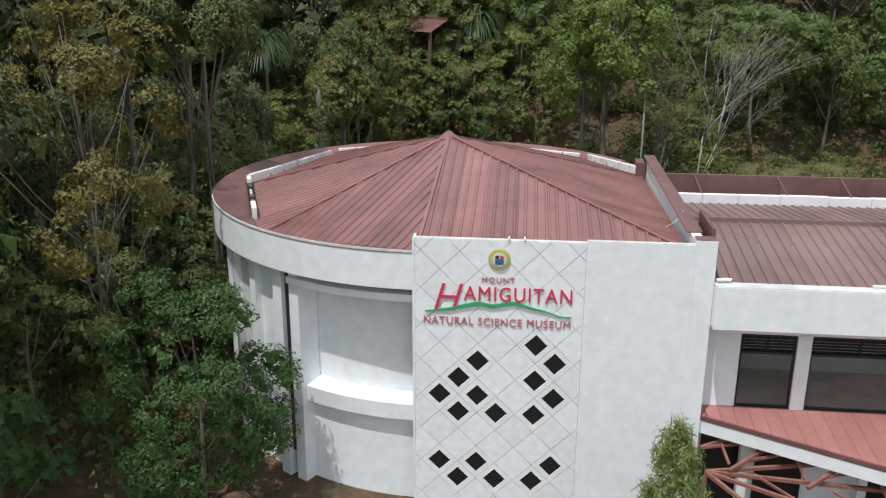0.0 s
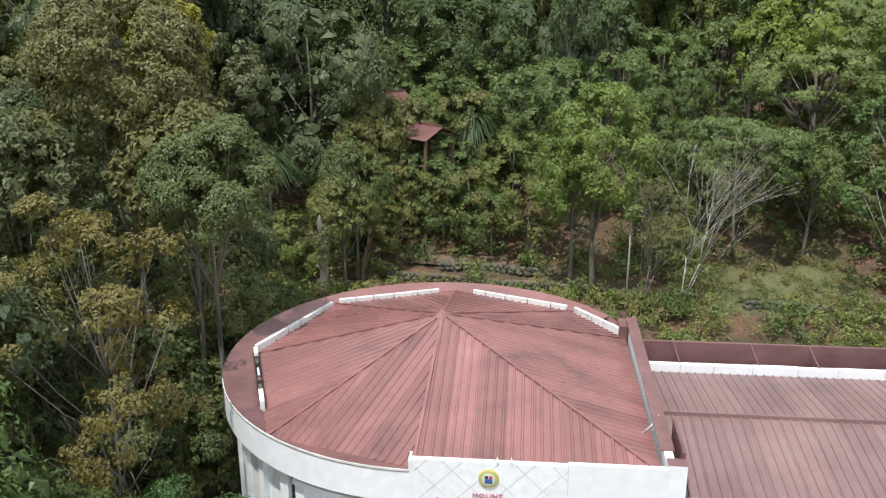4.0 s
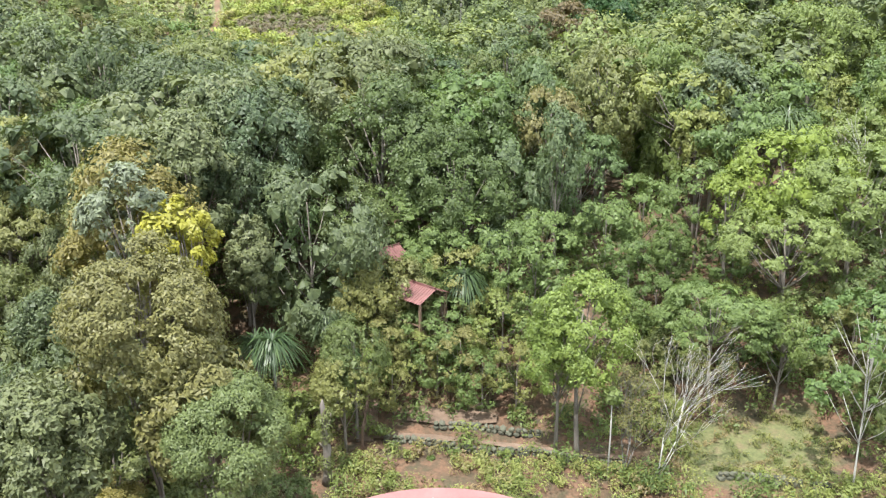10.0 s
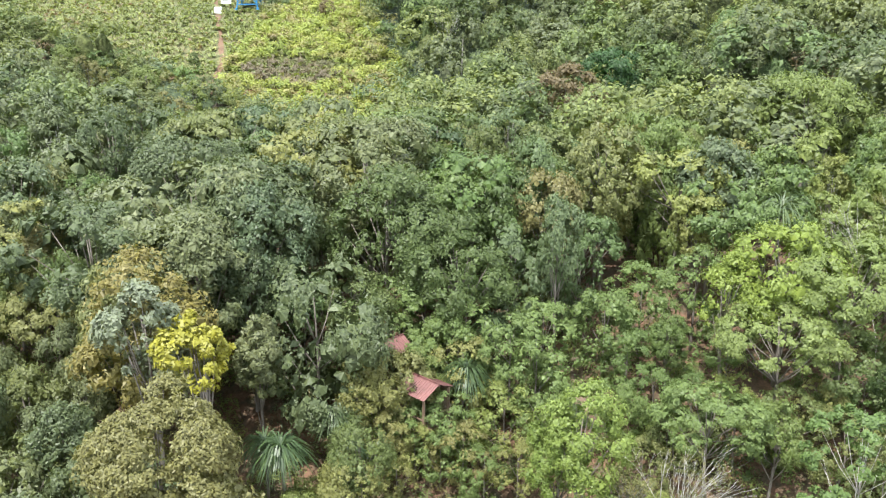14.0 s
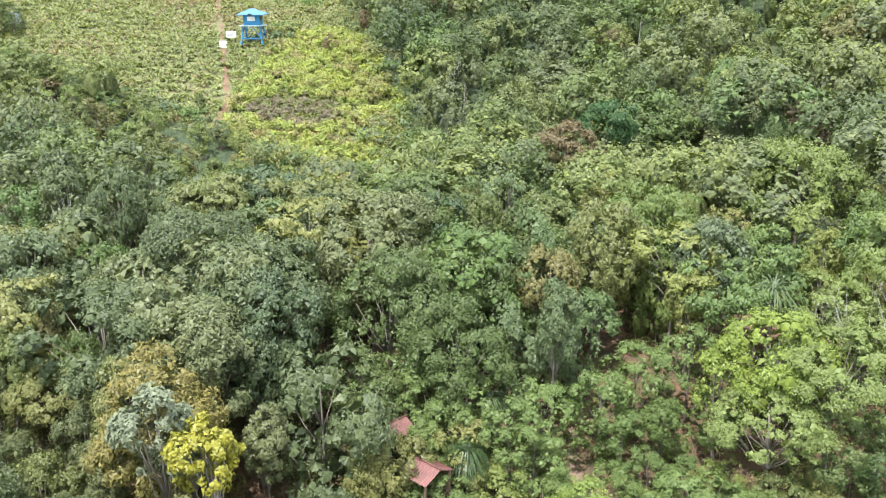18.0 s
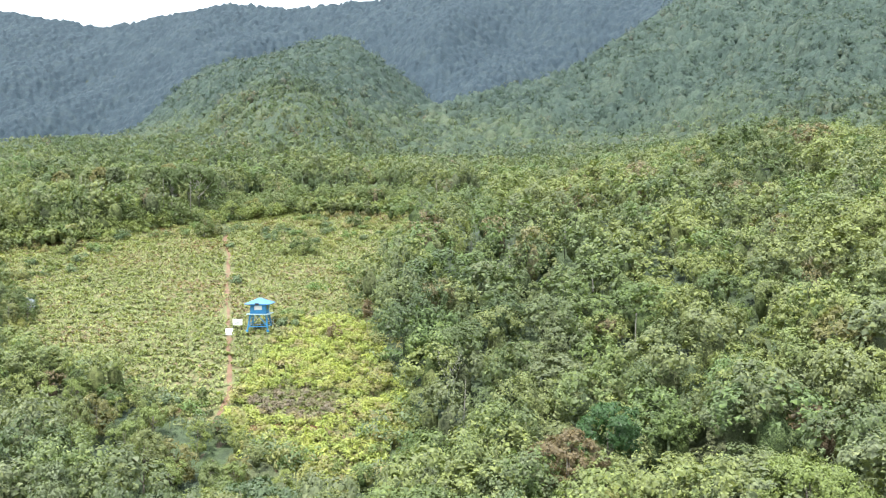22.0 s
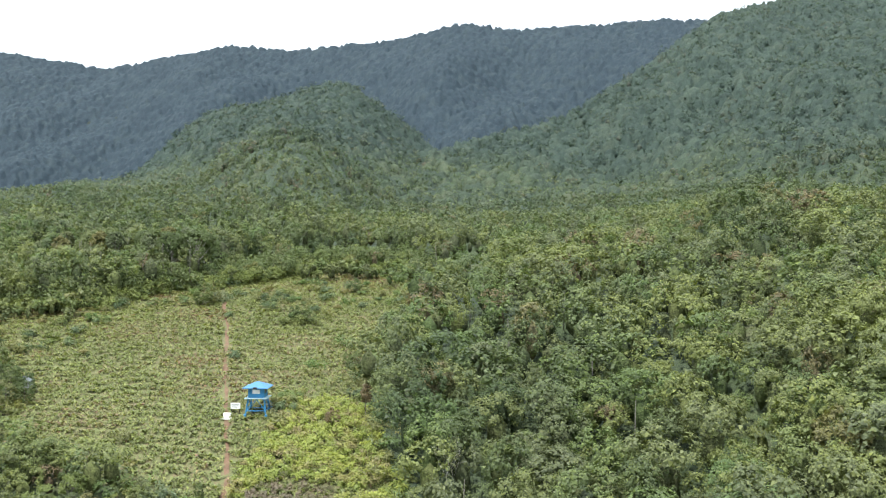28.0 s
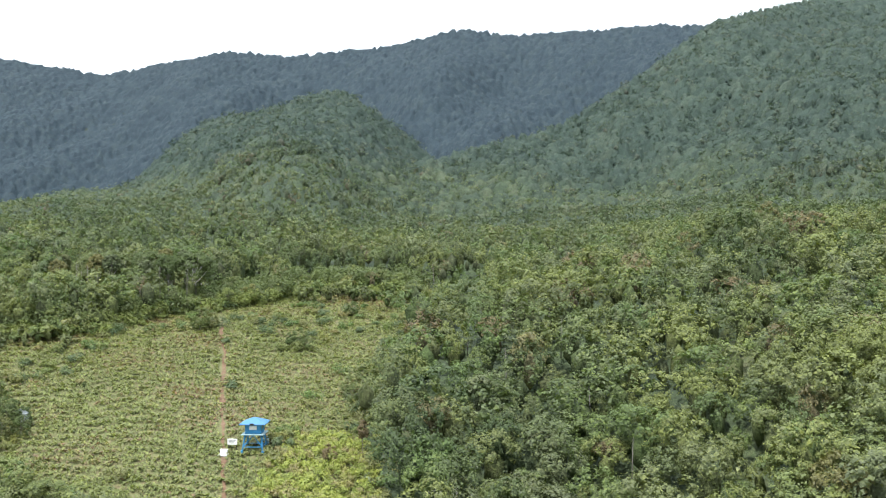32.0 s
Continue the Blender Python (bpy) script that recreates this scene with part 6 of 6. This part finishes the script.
def crown_masses(name, label, xs_, ys_, highs, clumps, low, sprays, leaf, seed, tint, wide=0.34, level=2, mats=None, sink=0.0):
    r = np.random.default_rng(seed)
    iv, fi = icosa(level)
    shapes = []
    for k in range(16):
        slim_, lean = r.uniform(0.8, 1.15), r.uniform(-0.12, 0.12, 2)
        cs, rs = lobes_of(r, wide * slim_, 0.3 + 0.12 * r.random(), 0.98, clumps, 0.5, -0.3)
        cs[:, 2] += cs[:, :2] @ lean
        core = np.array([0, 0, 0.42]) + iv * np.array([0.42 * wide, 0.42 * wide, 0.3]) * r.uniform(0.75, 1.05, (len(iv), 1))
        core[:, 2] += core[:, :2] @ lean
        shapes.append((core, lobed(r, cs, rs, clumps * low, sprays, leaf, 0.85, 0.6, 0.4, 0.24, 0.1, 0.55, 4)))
    z = height(xs_, ys_)
    haze_share = haze_at(xs_, ys_, z)
    pick, turn, grow = r.integers(0, 16, len(xs_)), r.uniform(0, 2 * math.pi, len(xs_)), r.uniform(0.8, 1.3, len(xs_))
    nc_, nl_ = len(iv), len(shapes[0][1])
    sprays = nl_ // 3
    nv_, nf_ = nc_ + nl_, len(fi) + sprays
    co = np.empty((len(xs_), nv_, 3), np.float32)
    tri = np.concatenate([fi, nc_ + np.arange(nl_).reshape(-1, 3)])[None] + (np.arange(len(xs_)) * nv_)[:, None, None]
    for k, (core, fl) in enumerate(shapes):
        m = np.nonzero(pick == k)[0]
        v = np.concatenate([core, fl])
        c_, s_ = np.cos(turn[m])[:, None], np.sin(turn[m])[:, None]
        h_, g_ = highs[m][:, None], (highs * grow)[m][:, None]
        co[m, :, 0] = xs_[m][:, None] + g_ * (v[:, 0] * c_ - v[:, 1] * s_)
        co[m, :, 1] = ys_[m][:, None] + g_ * (v[:, 0] * s_ + v[:, 1] * c_)
        co[m, :, 2] = z[m][:, None] + h_ * (v[:, 2] - sink)
    me = bpy.data.meshes.new(name)
    me.vertices.add(co.shape[0] * nv_)
    me.vertices.foreach_set("co", co.ravel())
    me.loops.add(tri.size)
    me.loops.foreach_set("vertex_index", tri.astype(np.int32).ravel())
    me.polygons.add(tri.size // 3)
    me.polygons.foreach_set("loop_start", np.arange(0, tri.size, 3, dtype=np.int32))
    is_leaf = np.tile(np.arange(nf_) >= nf_ - sprays, len(xs_))
    me.polygons.foreach_set("material_index", is_leaf.astype(np.int32))
    me.polygons.foreach_set("use_smooth", ~is_leaf)
    me.update(calc_edges=True)
    for key, values in (("tint", tint), ("haze", haze_share)):
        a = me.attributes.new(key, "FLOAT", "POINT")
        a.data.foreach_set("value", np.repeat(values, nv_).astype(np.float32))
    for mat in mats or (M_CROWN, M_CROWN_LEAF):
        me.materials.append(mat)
    return tagged(new(name, me), label, "forest", kind="stuff")


def wood_tones(fx, fy, seed):
    patch = 0.2 * np.sin(fx / 19 + 2) * np.sin(fy / 27) + 0.16 * np.sin(fx / 7.3 + np.sin(fy / 11)) * np.sin(fy / 9.1) + 0.12 * sstep(-5, 25, fx) * (1 - sstep(90, 140, fy))
    r = np.random.default_rng(seed)
    return np.where(r.random(len(fx)) < 0.025, r.uniform(0.97, 1, len(fx)), np.clip(0.06 + patch + r.uniform(0, 1, len(fx)) * 0.93, 0, 0.89))


def edge_drop(x, y):
    """Lower growth along the near and the upper edge of the clearing."""
    line_y = np.interp(x, (-130, -93, -84, -73, -63, -48, -37, -31, -19, -12), (160, 134, 118, 104, 103, 94, 88, 81, 77, 84))
    low = np.where(x < -12, 1 - np.where(x > -50, 0.68, 0.3) * sstep(26, 8, np.abs(line_y - y)) * np.where(x < -30, 1.0, y < 90), 1.0)
    far_y = np.interp(x, (-98, -88, -75, -60, -26, -20), (180, 200, 211, 230, 227, 225))
    return low * np.where((x > -84) & (x < -8), 1 - 0.5 * sstep(32, 3, np.abs(far_y - y)), 1.0)


fx, fy = scatter(58.5, 131, 4.6, 1.009, 9, 80)
keep = ~inside(CLEARING, fx, fy) & np.array([all((a - x) ** 2 + (b2 - y) ** 2 > 9 for x, y, _ in TAKEN) for a, b2 in zip(fx, fy)])
fx, fy = fx[keep], fy[keep]
crown_masses("gully_forest", "mixed green tropical forest canopy in the gully", fx, fy, np.random.default_rng(79).uniform(6.5, 13.5, len(fx)) * edge_drop(fx, fy), 11, 12, 1150, 0.0135, 78, wood_tones(fx, fy, 77), 0.35, 1)

fx, fy = scatter(131, 262, 5.4, 1.008, 6, 81)
ring_x, ring_y = [], []
for (x0, y0), (x1, y1) in zip(CLEARING, CLEARING[1:] + CLEARING[:1]):
    length = math.hypot(x1 - x0, y1 - y0)
    for s_ in np.arange(0, length, 4.6):
        for out_ in (2.6, 7.0):
            o_ = out_ + rng.uniform(-1.6, 1.6)
            ring_x.append(x0 + (x1 - x0) * s_ / length + (y0 - y1) / length * o_ * -1 + rng.uniform(-1, 1))
            ring_y.append(y0 + (y1 - y0) * s_ / length + (x1 - x0) / length * o_ + rng.uniform(-1, 1))
ring_x, ring_y = np.array(ring_x), np.array(ring_y)
m = ~inside(CLEARING, ring_x, ring_y) & (ring_y > 92)
fx, fy = np.concatenate([fx, ring_x[m]]), np.concatenate([fy, ring_y[m]])
keep = ~inside(CLEARING, fx, fy)
fx, fy = fx[keep], fy[keep]
low_x, low_y = [], []
for (x0, y0), (x1, y1) in zip(CLEARING, CLEARING[1:] + CLEARING[:1]):
    if min(y0, y1) < 130:
        continue
    length = math.hypot(x1 - x0, y1 - y0)
    for s_ in np.arange(0, length, 0.9):
        o_ = -abs(rng.normal(0, 7.0)) - 0.3
        low_x.append(x0 + (x1 - x0) * s_ / length + (y0 - y1) / length * o_ * -1 + rng.uniform(-1, 1))
        low_y.append(y0 + (y1 - y0) * s_ / length + (x1 - x0) / length * o_ + rng.uniform(-1, 1))
low_x, low_y = np.array(low_x), np.array(low_y)
m = inside(CLEARING, low_x, low_y) & (np.abs(low_x + 74 - (198 - low_y) * 0.36) > 2.5)
crown_masses("edge_saplings", "low leafy saplings at the clearing's upper edge", low_x[m], low_y[m], np.random.default_rng(85).uniform(1.8, 4.8, m.sum()), 8, 5, 200, 0.085, 86, 0.45 + 0.5 * wood_tones(low_x[m], low_y[m], 87), 0.42, 1)
crown_masses("clearing_forest", "leafy forest crowns beside and beyond the fern clearing", fx, fy, np.random.default_rng(82).uniform(6.0, 14, len(fx)) * edge_drop(fx, fy), 9, 8, 400, 0.0195, 84, wood_tones(fx, fy, 83), 0.35, 1)

fx, fy = scatter(258, 475, 5.0, 1.004, 6, 181)
crown_masses("hillside_forest", "mixed green tropical forest canopy on the hillside", fx, fy, np.random.default_rng(182).uniform(6.5, 11.5, len(fx)), 7, 3, 66, 0.037, 184, wood_tones(fx, fy, 183), 0.32, 1)

fx, fy = scatter(464, 1000, 8.2, 1.004, 0, 281)
keep = (fy < np.maximum(790, 720 + fx)) & (fx > -420)
fx, fy = fx[keep], fy[keep]
crown_masses("slope_forest", "forest crowns on the knoll and the flank, haze in their colour", fx, fy, np.random.default_rng(282).uniform(8, 13, len(fx)), 6, 3, 26, 0.05, 284, wood_tones(fx, fy, 283), 0.46, 1, None, 0.1)

# bushes along the clearing's edge
border = []
for (x0, y0), (x1, y1) in zip(CLEARING, CLEARING[1:] + CLEARING[:1]):
    for s_ in np.arange(0, math.hypot(x1 - x0, y1 - y0), 2.2):
        k = s_ / math.hypot(x1 - x0, y1 - y0)
        border.append((x0 + (x1 - x0) * k + rng.normal() * 1.6, y0 + (y1 - y0) * k + rng.normal() * 1.6))
        border.append((x0 + (x1 - x0) * k + rng.normal() * 1.6, y0 + (y1 - y0) * k + rng.normal() * 1.6))
shrubs("edge_bushes", "green bushes along the clearing's edge", border, 150, 0.24, M_LEAF_FAR, 1.0, 2.8, 74)

# thicket in front of the forest at the field's upper edge
thicket = []
for (x0, y0), (x1, y1) in zip(CLEARING[:5], CLEARING[1:6]):
    length = math.hypot(x1 - x0, y1 - y0)
    for s_ in np.arange(0, length, 0.75):
        o_ = rng.uniform(-3.5, 7.0)
        thicket.append((x0 + (x1 - x0) * s_ / length - (y1 - y0) / length * o_, y0 + (y1 - y0) * s_ / length + (x1 - x0) / length * o_))
shrubs("edge_thicket", "light green scrub in front of the forest", thicket, 260, 0.3, M_LEAF_SUNNY, 1.6, 3.6, 75)
behind = [(x - 2.0 + 2.0 * math.sin(3.3 * k), y + 7.0 + 3.0 * math.sin(2.1 * k)) for k, (x, y) in enumerate(thicket)]
shrubs("edge_scrub", "tall leafy scrub at the foot of the forest", behind, 380, 0.34, M_LEAF_WOOD, 3.4, 5.6, 76)

# pale bare trunks that show above and between the crowns
lines = []
for x, y, h0 in [(-22.4, 222, 10), (-109.7, 214, 9), (-107, 216, 9), (-112, 213, 8), (-103, 219, 9), (36, 201, 9)] + [(rng.uniform(-122, -84), rng.uniform(196, 214), rng.uniform(9, 13)) for _ in range(14)] + [(rng.uniform(-40, 75), rng.uniform(50, 190), rng.uniform(7, 11)) for _ in range(16)]:
    if not inside(CLEARING, x, y):
        z = z_at(x, y)
        lines.append(([(x, y, z - 0.3), (x + 0.1, y, z + h0 * 0.5), (x + rng.normal() * 0.3, y, z + h0)], [0.13, 0.09, 0.03]))
tagged(new("pale_trunks", tubes("pale_trunks", lines, M_BARK_GREY, 5)), "pale bare trunks between the crowns", "tree trunks", kind="stuff")


# ---- trail and marks in the clearing ----
def strip(name, label, points, width, mat, lift=0.06):
    bm = bmesh.new()
    pts = [Vector((x, y, 0)) for x, y in points]
    line = []
    for a, b2 in zip(pts, pts[1:]):
        steps = max(1, int((b2 - a).length / 1.2))
        line += [a.lerp(b2, k / steps) for k in range(steps)]
    line.append(pts[-1])
    rows = []
    for k, p in enumerate(line):
        d_ = (line[min(k + 1, len(line) - 1)] - line[max(k - 1, 0)]).normalized()
        side = Vector((-d_.y, d_.x, 0))
        w_ = width * (0.75 + 0.9 * noise.noise((k * 0.37, 1.3, 0.2)))
        off = 0.5 * noise.noise((k * 0.21, 4.3, 0.2))
        rows.append([bm.verts.new((*(p + side * (off + q_ * w_))[:2], z_at(*(p + side * (off + q_ * w_))[:2]) + lift)) for q_ in (-0.5, 0, 0.5)])
    for p, q_ in zip(rows, rows[1:]):
        for j in range(2):
            bm.faces.new((p[j], p[j + 1], q_[j + 1], q_[j]))
    bmesh.ops.recalc_face_normals(bm, faces=bm.faces)
    me = bpy.data.meshes.new(name)
    bm.to_mesh(me)
    bm.free()
    me.materials.append(mat)
    return tagged(new(name, me), label, "path", kind="structure")


strip("trail", "bare red soil trail up the fern field", ((-37.9, 90), (-38.5, 92), (-39, 99), (-42.5, 109), (-46, 119.5), (-53, 139), (-58, 152), (-62.4, 168), (-69, 184), (-73, 198), (-75, 208)), 0.95, M_EARTH_RED)
strip("soil_bank", "bare red soil patch below the fern field", ((-36, 90.5), (-31, 92), (-25, 93)), 1.6, M_SOIL)
strip("lower_bank", "red earth bank below the fern field", ((-47, 92.6), (-44.6, 94.4), (-42.2, 96.2)), 1.0, M_EARTH_RED, 0.12)
strip("terrace_path", "pale earth terrace path behind the museum", ((-6.5, 22.4), (-3, 22.2), (0, 21.7), (3.6, 21.4), (6.5, 21.0)), 0.5, M_EARTH, 0.1)
strip("red_bank", "bare red earth bank on the slope", ((-4.5, 24.5), (-2.2, 24.2), (0.2, 24.0)), 1.3, M_EARTH, 0.15)
strip("hut_steps_path", "steep red earth footpath", ((-7.0, 21.5), (-6.9, 24), (-6.5, 27)), 1.1, M_EARTH, 0.12)
strip("gully_path", "red earth footpath between the trees", ((4.4, 30), (5.2, 36), (5.0, 41)), 1.2, M_EARTH, 0.12)

# dry-stone terrace walls
STONES = []
for k in range(5):
    r = random.Random(k)
    bm = bmesh.new()
    bmesh.ops.create_icosphere(bm, subdivisions=1, radius=0.5)
    for v in bm.verts:
        v.co *= r.uniform(0.8, 1.1)
    me = bpy.data.meshes.new("stone")
    bm.to_mesh(me)
    bm.free()
    me.materials.append(M_STONE)
    STONES.append(me)


def stone_wall(x0, y0, x1, y1, courses):
    root = tagged(empty("terrace_wall"), "low dry-stone terrace wall", "wall", kind="structure")
    r = random.Random(int(x0 * 10))
    length = math.hypot(x1 - x0, y1 - y0)
    for c_ in range(courses):
        s_ = 0.0
        while s_ < length:
            w_ = r.uniform(0.26, 0.5)
            x, y = x0 + (x1 - x0) * s_ / length, y0 + (y1 - y0) * s_ / length + 0.15 * math.sin(s_)
            ob = new("stone", r.choice(STONES))
            ob.parent = root
            ob.matrix_basis = pose(x, y + 0.05 * c_, z_at(x, y) + 0.1 + 0.2 * c_, r.uniform(-20, 20), r.uniform(-20, 20), r.uniform(0, 360)) @ Matrix.Diagonal((w_ * 1.1, w_ * 0.9, 0.3, 1))
            s_ += w_ * 0.92


front = [(-5.6 + 0.28 * k + rng.normal() * 0.2, 21.0 - 0.031 * k + rng.normal() * 0.35) for k in range(44) if k % 3]
shrubs("wall_weeds", "green weeds and ferns along the terrace wall", front, 90, 0.09, M_SHRUB, 0.2, 0.6, 271)
stone_wall(-5.4, 21.6, 6.4, 20.3, 2)
stone_wall(-3.0, 23.0, 2.6, 22.7, 2)
stone_wall(11.0, 19.6, 16.0, 19.2, 2)


# ---- huts on the slope ----
def hut(x, y, roof_z, turn, wide, deep, label):
    base = z_at(x, y)
    root = tagged(empty("forest_hut", x, y, base, turn), label, "hut")
    top = roof_z - base
    ridge, eave = top, top - 0.55
    rafters = ((-wide / 2, -deep / 2), (wide / 2, -deep / 2), (wide / 2, deep / 2), (-wide / 2, deep / 2))
    for px_, py_ in rafters:
        part("post", boxed(px_ * 0.8 - 0.06, px_ * 0.8 + 0.06, py_ * 0.82 - 0.06, py_ * 0.82 + 0.06, -0.3, eave + 0.05), M_WOOD, root)
    floor_z = max(0.5, top - 2.7)
    deck = part("deck", boxed(-wide * 0.42, wide * 0.42, -deep * 0.43, deep * 0.43, floor_z - 0.1, floor_z), M_WOOD, root)
    for side in (-1, 1):
        roof = part("roof_slope", barred((-wide / 2, side * 0.02, ridge), (wide / 2, side * 0.02, ridge), 0.05), M_ROOF_HUT, root)
        count_ = max(4, int(wide / 0.3))
        a, b2 = Vector((-wide / 2, side * deep / 2, eave)), Vector((wide / 2, side * deep / 2, eave))
        slope(Vector((-wide / 2, 0, ridge)), Vector((wide / 2, 0, ridge)), a, b2, wide / 4, M_ROOF_HUT, roof)
    part("ridge_cap", barred((-wide / 2, 0, ridge + 0.03), (wide / 2, 0, ridge + 0.03), 0.05, 0.2), M_ROOF_HUT, root)
    for px_ in (-wide * 0.4, wide * 0.4):
        part("rail", boxed(px_ - 0.03, px_ + 0.03, -deep * 0.41, deep * 0.41, floor_z + 0.75, floor_z + 0.82), M_WOOD, root)
    for py_ in (-deep * 0.41, deep * 0.41):
        part("rail", boxed(-wide * 0.4, wide * 0.4, py_ - 0.03, py_ + 0.03, floor_z + 0.75, floor_z + 0.82), M_WOOD, root)
    part("back_wall", boxed(-wide * 0.4, wide * 0.4, deep * 0.36, deep * 0.4, floor_z, eave), M_WOOD, root)


hut(-4.2, 27.4, 10.9, -38, 2.3, 2.5, "small open timber hut with a red ribbed roof")
hut(-6.5, 29.6, 12.25, 50, 2.3, 1.9, "second small hut with a red ribbed roof")

# timber fence on the footpath
fence = tagged(empty("timber_fence", -6.6, 21.2, z_at(-6.6, 21.2)), "brown timber rail fence", "fence")
for k in range(4):
    part("post", boxed(-0.05, 0.05, 0.9 * k - 0.05, 0.9 * k + 0.05, -0.3 + 0.3 * k, 1.1 + 0.4 * k), M_WOOD, fence)
for z in (0.5, 0.95):
    part("rail", barred((0, 0, z), (0, 2.7, z + 1.15), 0.06), M_WOOD, fence)


# ---- watch tower ----
tx_, ty_ = -41.5, 121.3
tower = tagged(empty("watch_tower", tx_, ty_, z_at(tx_, ty_), 4, 0.8), "blue-painted timber watch tower with a hipped roof", "tower")
foot, shoulder, deck_z = 2.1, 1.6, 3.4
corners = ((-1, -1), (1, -1), (1, 1), (-1, 1))
for sx, sy in corners:
    part("leg", barred((sx * foot, sy * foot, -0.4), (sx * shoulder, sy * shoulder, deck_z), 0.2), M_BLUE, tower)
    part("footing", boxed(sx * foot - 0.25, sx * foot + 0.25, sy * foot - 0.25, sy * foot + 0.25, -0.5, 0.35, bevel=0.04), M_BLUE, tower)
for (ax, ay), (bx, by) in zip(corners, corners[1:] + corners[:1]):
    part("girt", barred((ax * 1.9, ay * 1.9, 1.0), (bx * 1.9, by * 1.9, 1.0), 0.14), M_BLUE, tower)
    cx_, cy_ = (ax + bx) / 2, (ay + by) / 2
    for ex, ey in ((ax, ay), (bx, by)):
        part("brace", barred((ex * 1.95, ey * 1.95, 1.05), (cx_ * 1.65, cy_ * 1.65, deck_z), 0.13), M_BLUE, tower)
part("deck", boxed(-2.3, 2.3, -2.3, 2.3, deck_z, deck_z + 0.12, bevel=0.02), plain("pale_blue_deck", (0.3, 0.45, 0.5), 0.6), tower, "pale blue deck round the cabin")
cabin = part("cabin", boxed(-1.6, 1.6, -1.6, 1.6, deck_z + 0.16, deck_z + 0.95), M_BLUE, tower)
for sx, sy in corners:
    part("cabin_post", boxed(sx * 1.5 - 0.1, sx * 1.5 + 0.1, sy * 1.5 - 0.1, sy * 1.5 + 0.1, deck_z + 0.95, deck_z + 2.2), M_BLUE, tower)
for side in range(4):
    m = pose(0, 0, 0, 0, 0, 90 * side)
    bm = boxed(-1.4, 1.4, -1.6, -1.52, deck_z + 1.75, deck_z + 2.2)
    bmesh.ops.transform(bm, matrix=m, verts=bm.verts)
    part("lintel", bm, M_BLUE, tower)
    bm = boxed(-0.75, 0.75, -1.57, -1.53, deck_z + 0.95, deck_z + 1.75)
    bmesh.ops.transform(bm, matrix=m, verts=bm.verts)
    win = part("window", bm, M_PALE if side == 0 else M_DARK, tower, "pale window shutter" if side == 0 else "dark window opening")
    for px_ in (-1.4, 0.75):
        bm = boxed(px_, px_ + 0.65, -1.6, -1.53, deck_z + 0.95, deck_z + 1.75)
        bmesh.ops.transform(bm, matrix=m, verts=bm.verts)
        part("wall_panel", bm, M_BLUE, tower)
bm = bmesh.new()
ring = [bm.verts.new((sx * 2.6, sy * 2.6, deck_z + 2.2)) for sx, sy in corners]
low_ring = [bm.verts.new((sx * 2.6, sy * 2.6, deck_z + 2.08)) for sx, sy in corners]
top_ = [bm.verts.new((sx * 0.25, 0, deck_z + 3.25)) for sx in (-1, 1)]
bm.faces.new((ring[0], ring[1], top_[1], top_[0]))
bm.faces.new((ring[1], ring[2], top_[1]))
bm.faces.new((ring[2], ring[3], top_[0], top_[1]))
bm.faces.new((ring[3], ring[0], top_[0]))
for k in range(4):
    bm.faces.new((ring[k], low_ring[k], low_ring[(k + 1) % 4], ring[(k + 1) % 4]))
bm.faces.new(low_ring)
bmesh.ops.recalc_face_normals(bm, faces=bm.faces)
roof = part("roof", bm, M_BLUE_ROOF, tower, "light blue hipped sheet roof")
part("name_board", boxed(-0.4, 0.4, -2.64, -2.6, deck_z + 2.0, deck_z + 2.4), M_FRAME, roof)
for k in range(6):
    part("stair_tread", boxed(1.75, 2.5, 2.5 - 0.3 * k, 2.75 - 0.3 * k, 0.35 + 0.42 * k, 0.41 + 0.42 * k), M_BLUE, tower)

board = tagged(empty("notice_board", -45.1, 121.0, z_at(-45.1, 121.0)), "pale notice board on two posts", "notice board")
part("board", boxed(-0.8, 0.8, -0.04, 0.04, 0.9, 1.85, bevel=0.015), M_PALE, board)
for sx in (-0.7, 0.7):
    part("post", boxed(sx - 0.05, sx + 0.05, 0.04, 0.14, -0.3, 1.9), M_FRAME, board)
for k in range(3):
    part("text_bar", boxed(-0.6, 0.6 - 0.15 * k, -0.052, -0.042, 1.55 - 0.2 * k, 1.62 - 0.2 * k), M_FRAME, board)
marker = tagged(empty("concrete_marker", -46.0, 119.3, z_at(-46, 119.3) - 0.05), "pale concrete slab and marker beside the trail", "marker")
part("slab", boxed(-0.75, 0.75, -0.7, 0.7, 0, 0.22, bevel=0.05), M_PALE, marker)
part("block", boxed(-0.6, 0.6, 0.1, 0.5, 0.22, 0.95, bevel=0.05), M_PALE, marker)
M_SHED = plain("grey_blue_shed", (0.3, 0.34, 0.36), 0.7)
shed = tagged(empty("small_shed", -88, 134, z_at(-88, 134), 15), "small pale shed at the forest's edge", "shed")
part("wall", boxed(-0.7, 0.7, -0.6, 0.6, -0.3, 1.5), M_SHED, shed)
part("roof", barred((-0.85, 0, 1.55), (0.85, 0, 1.65), 0.08, 1.5), M_SHED, shed)
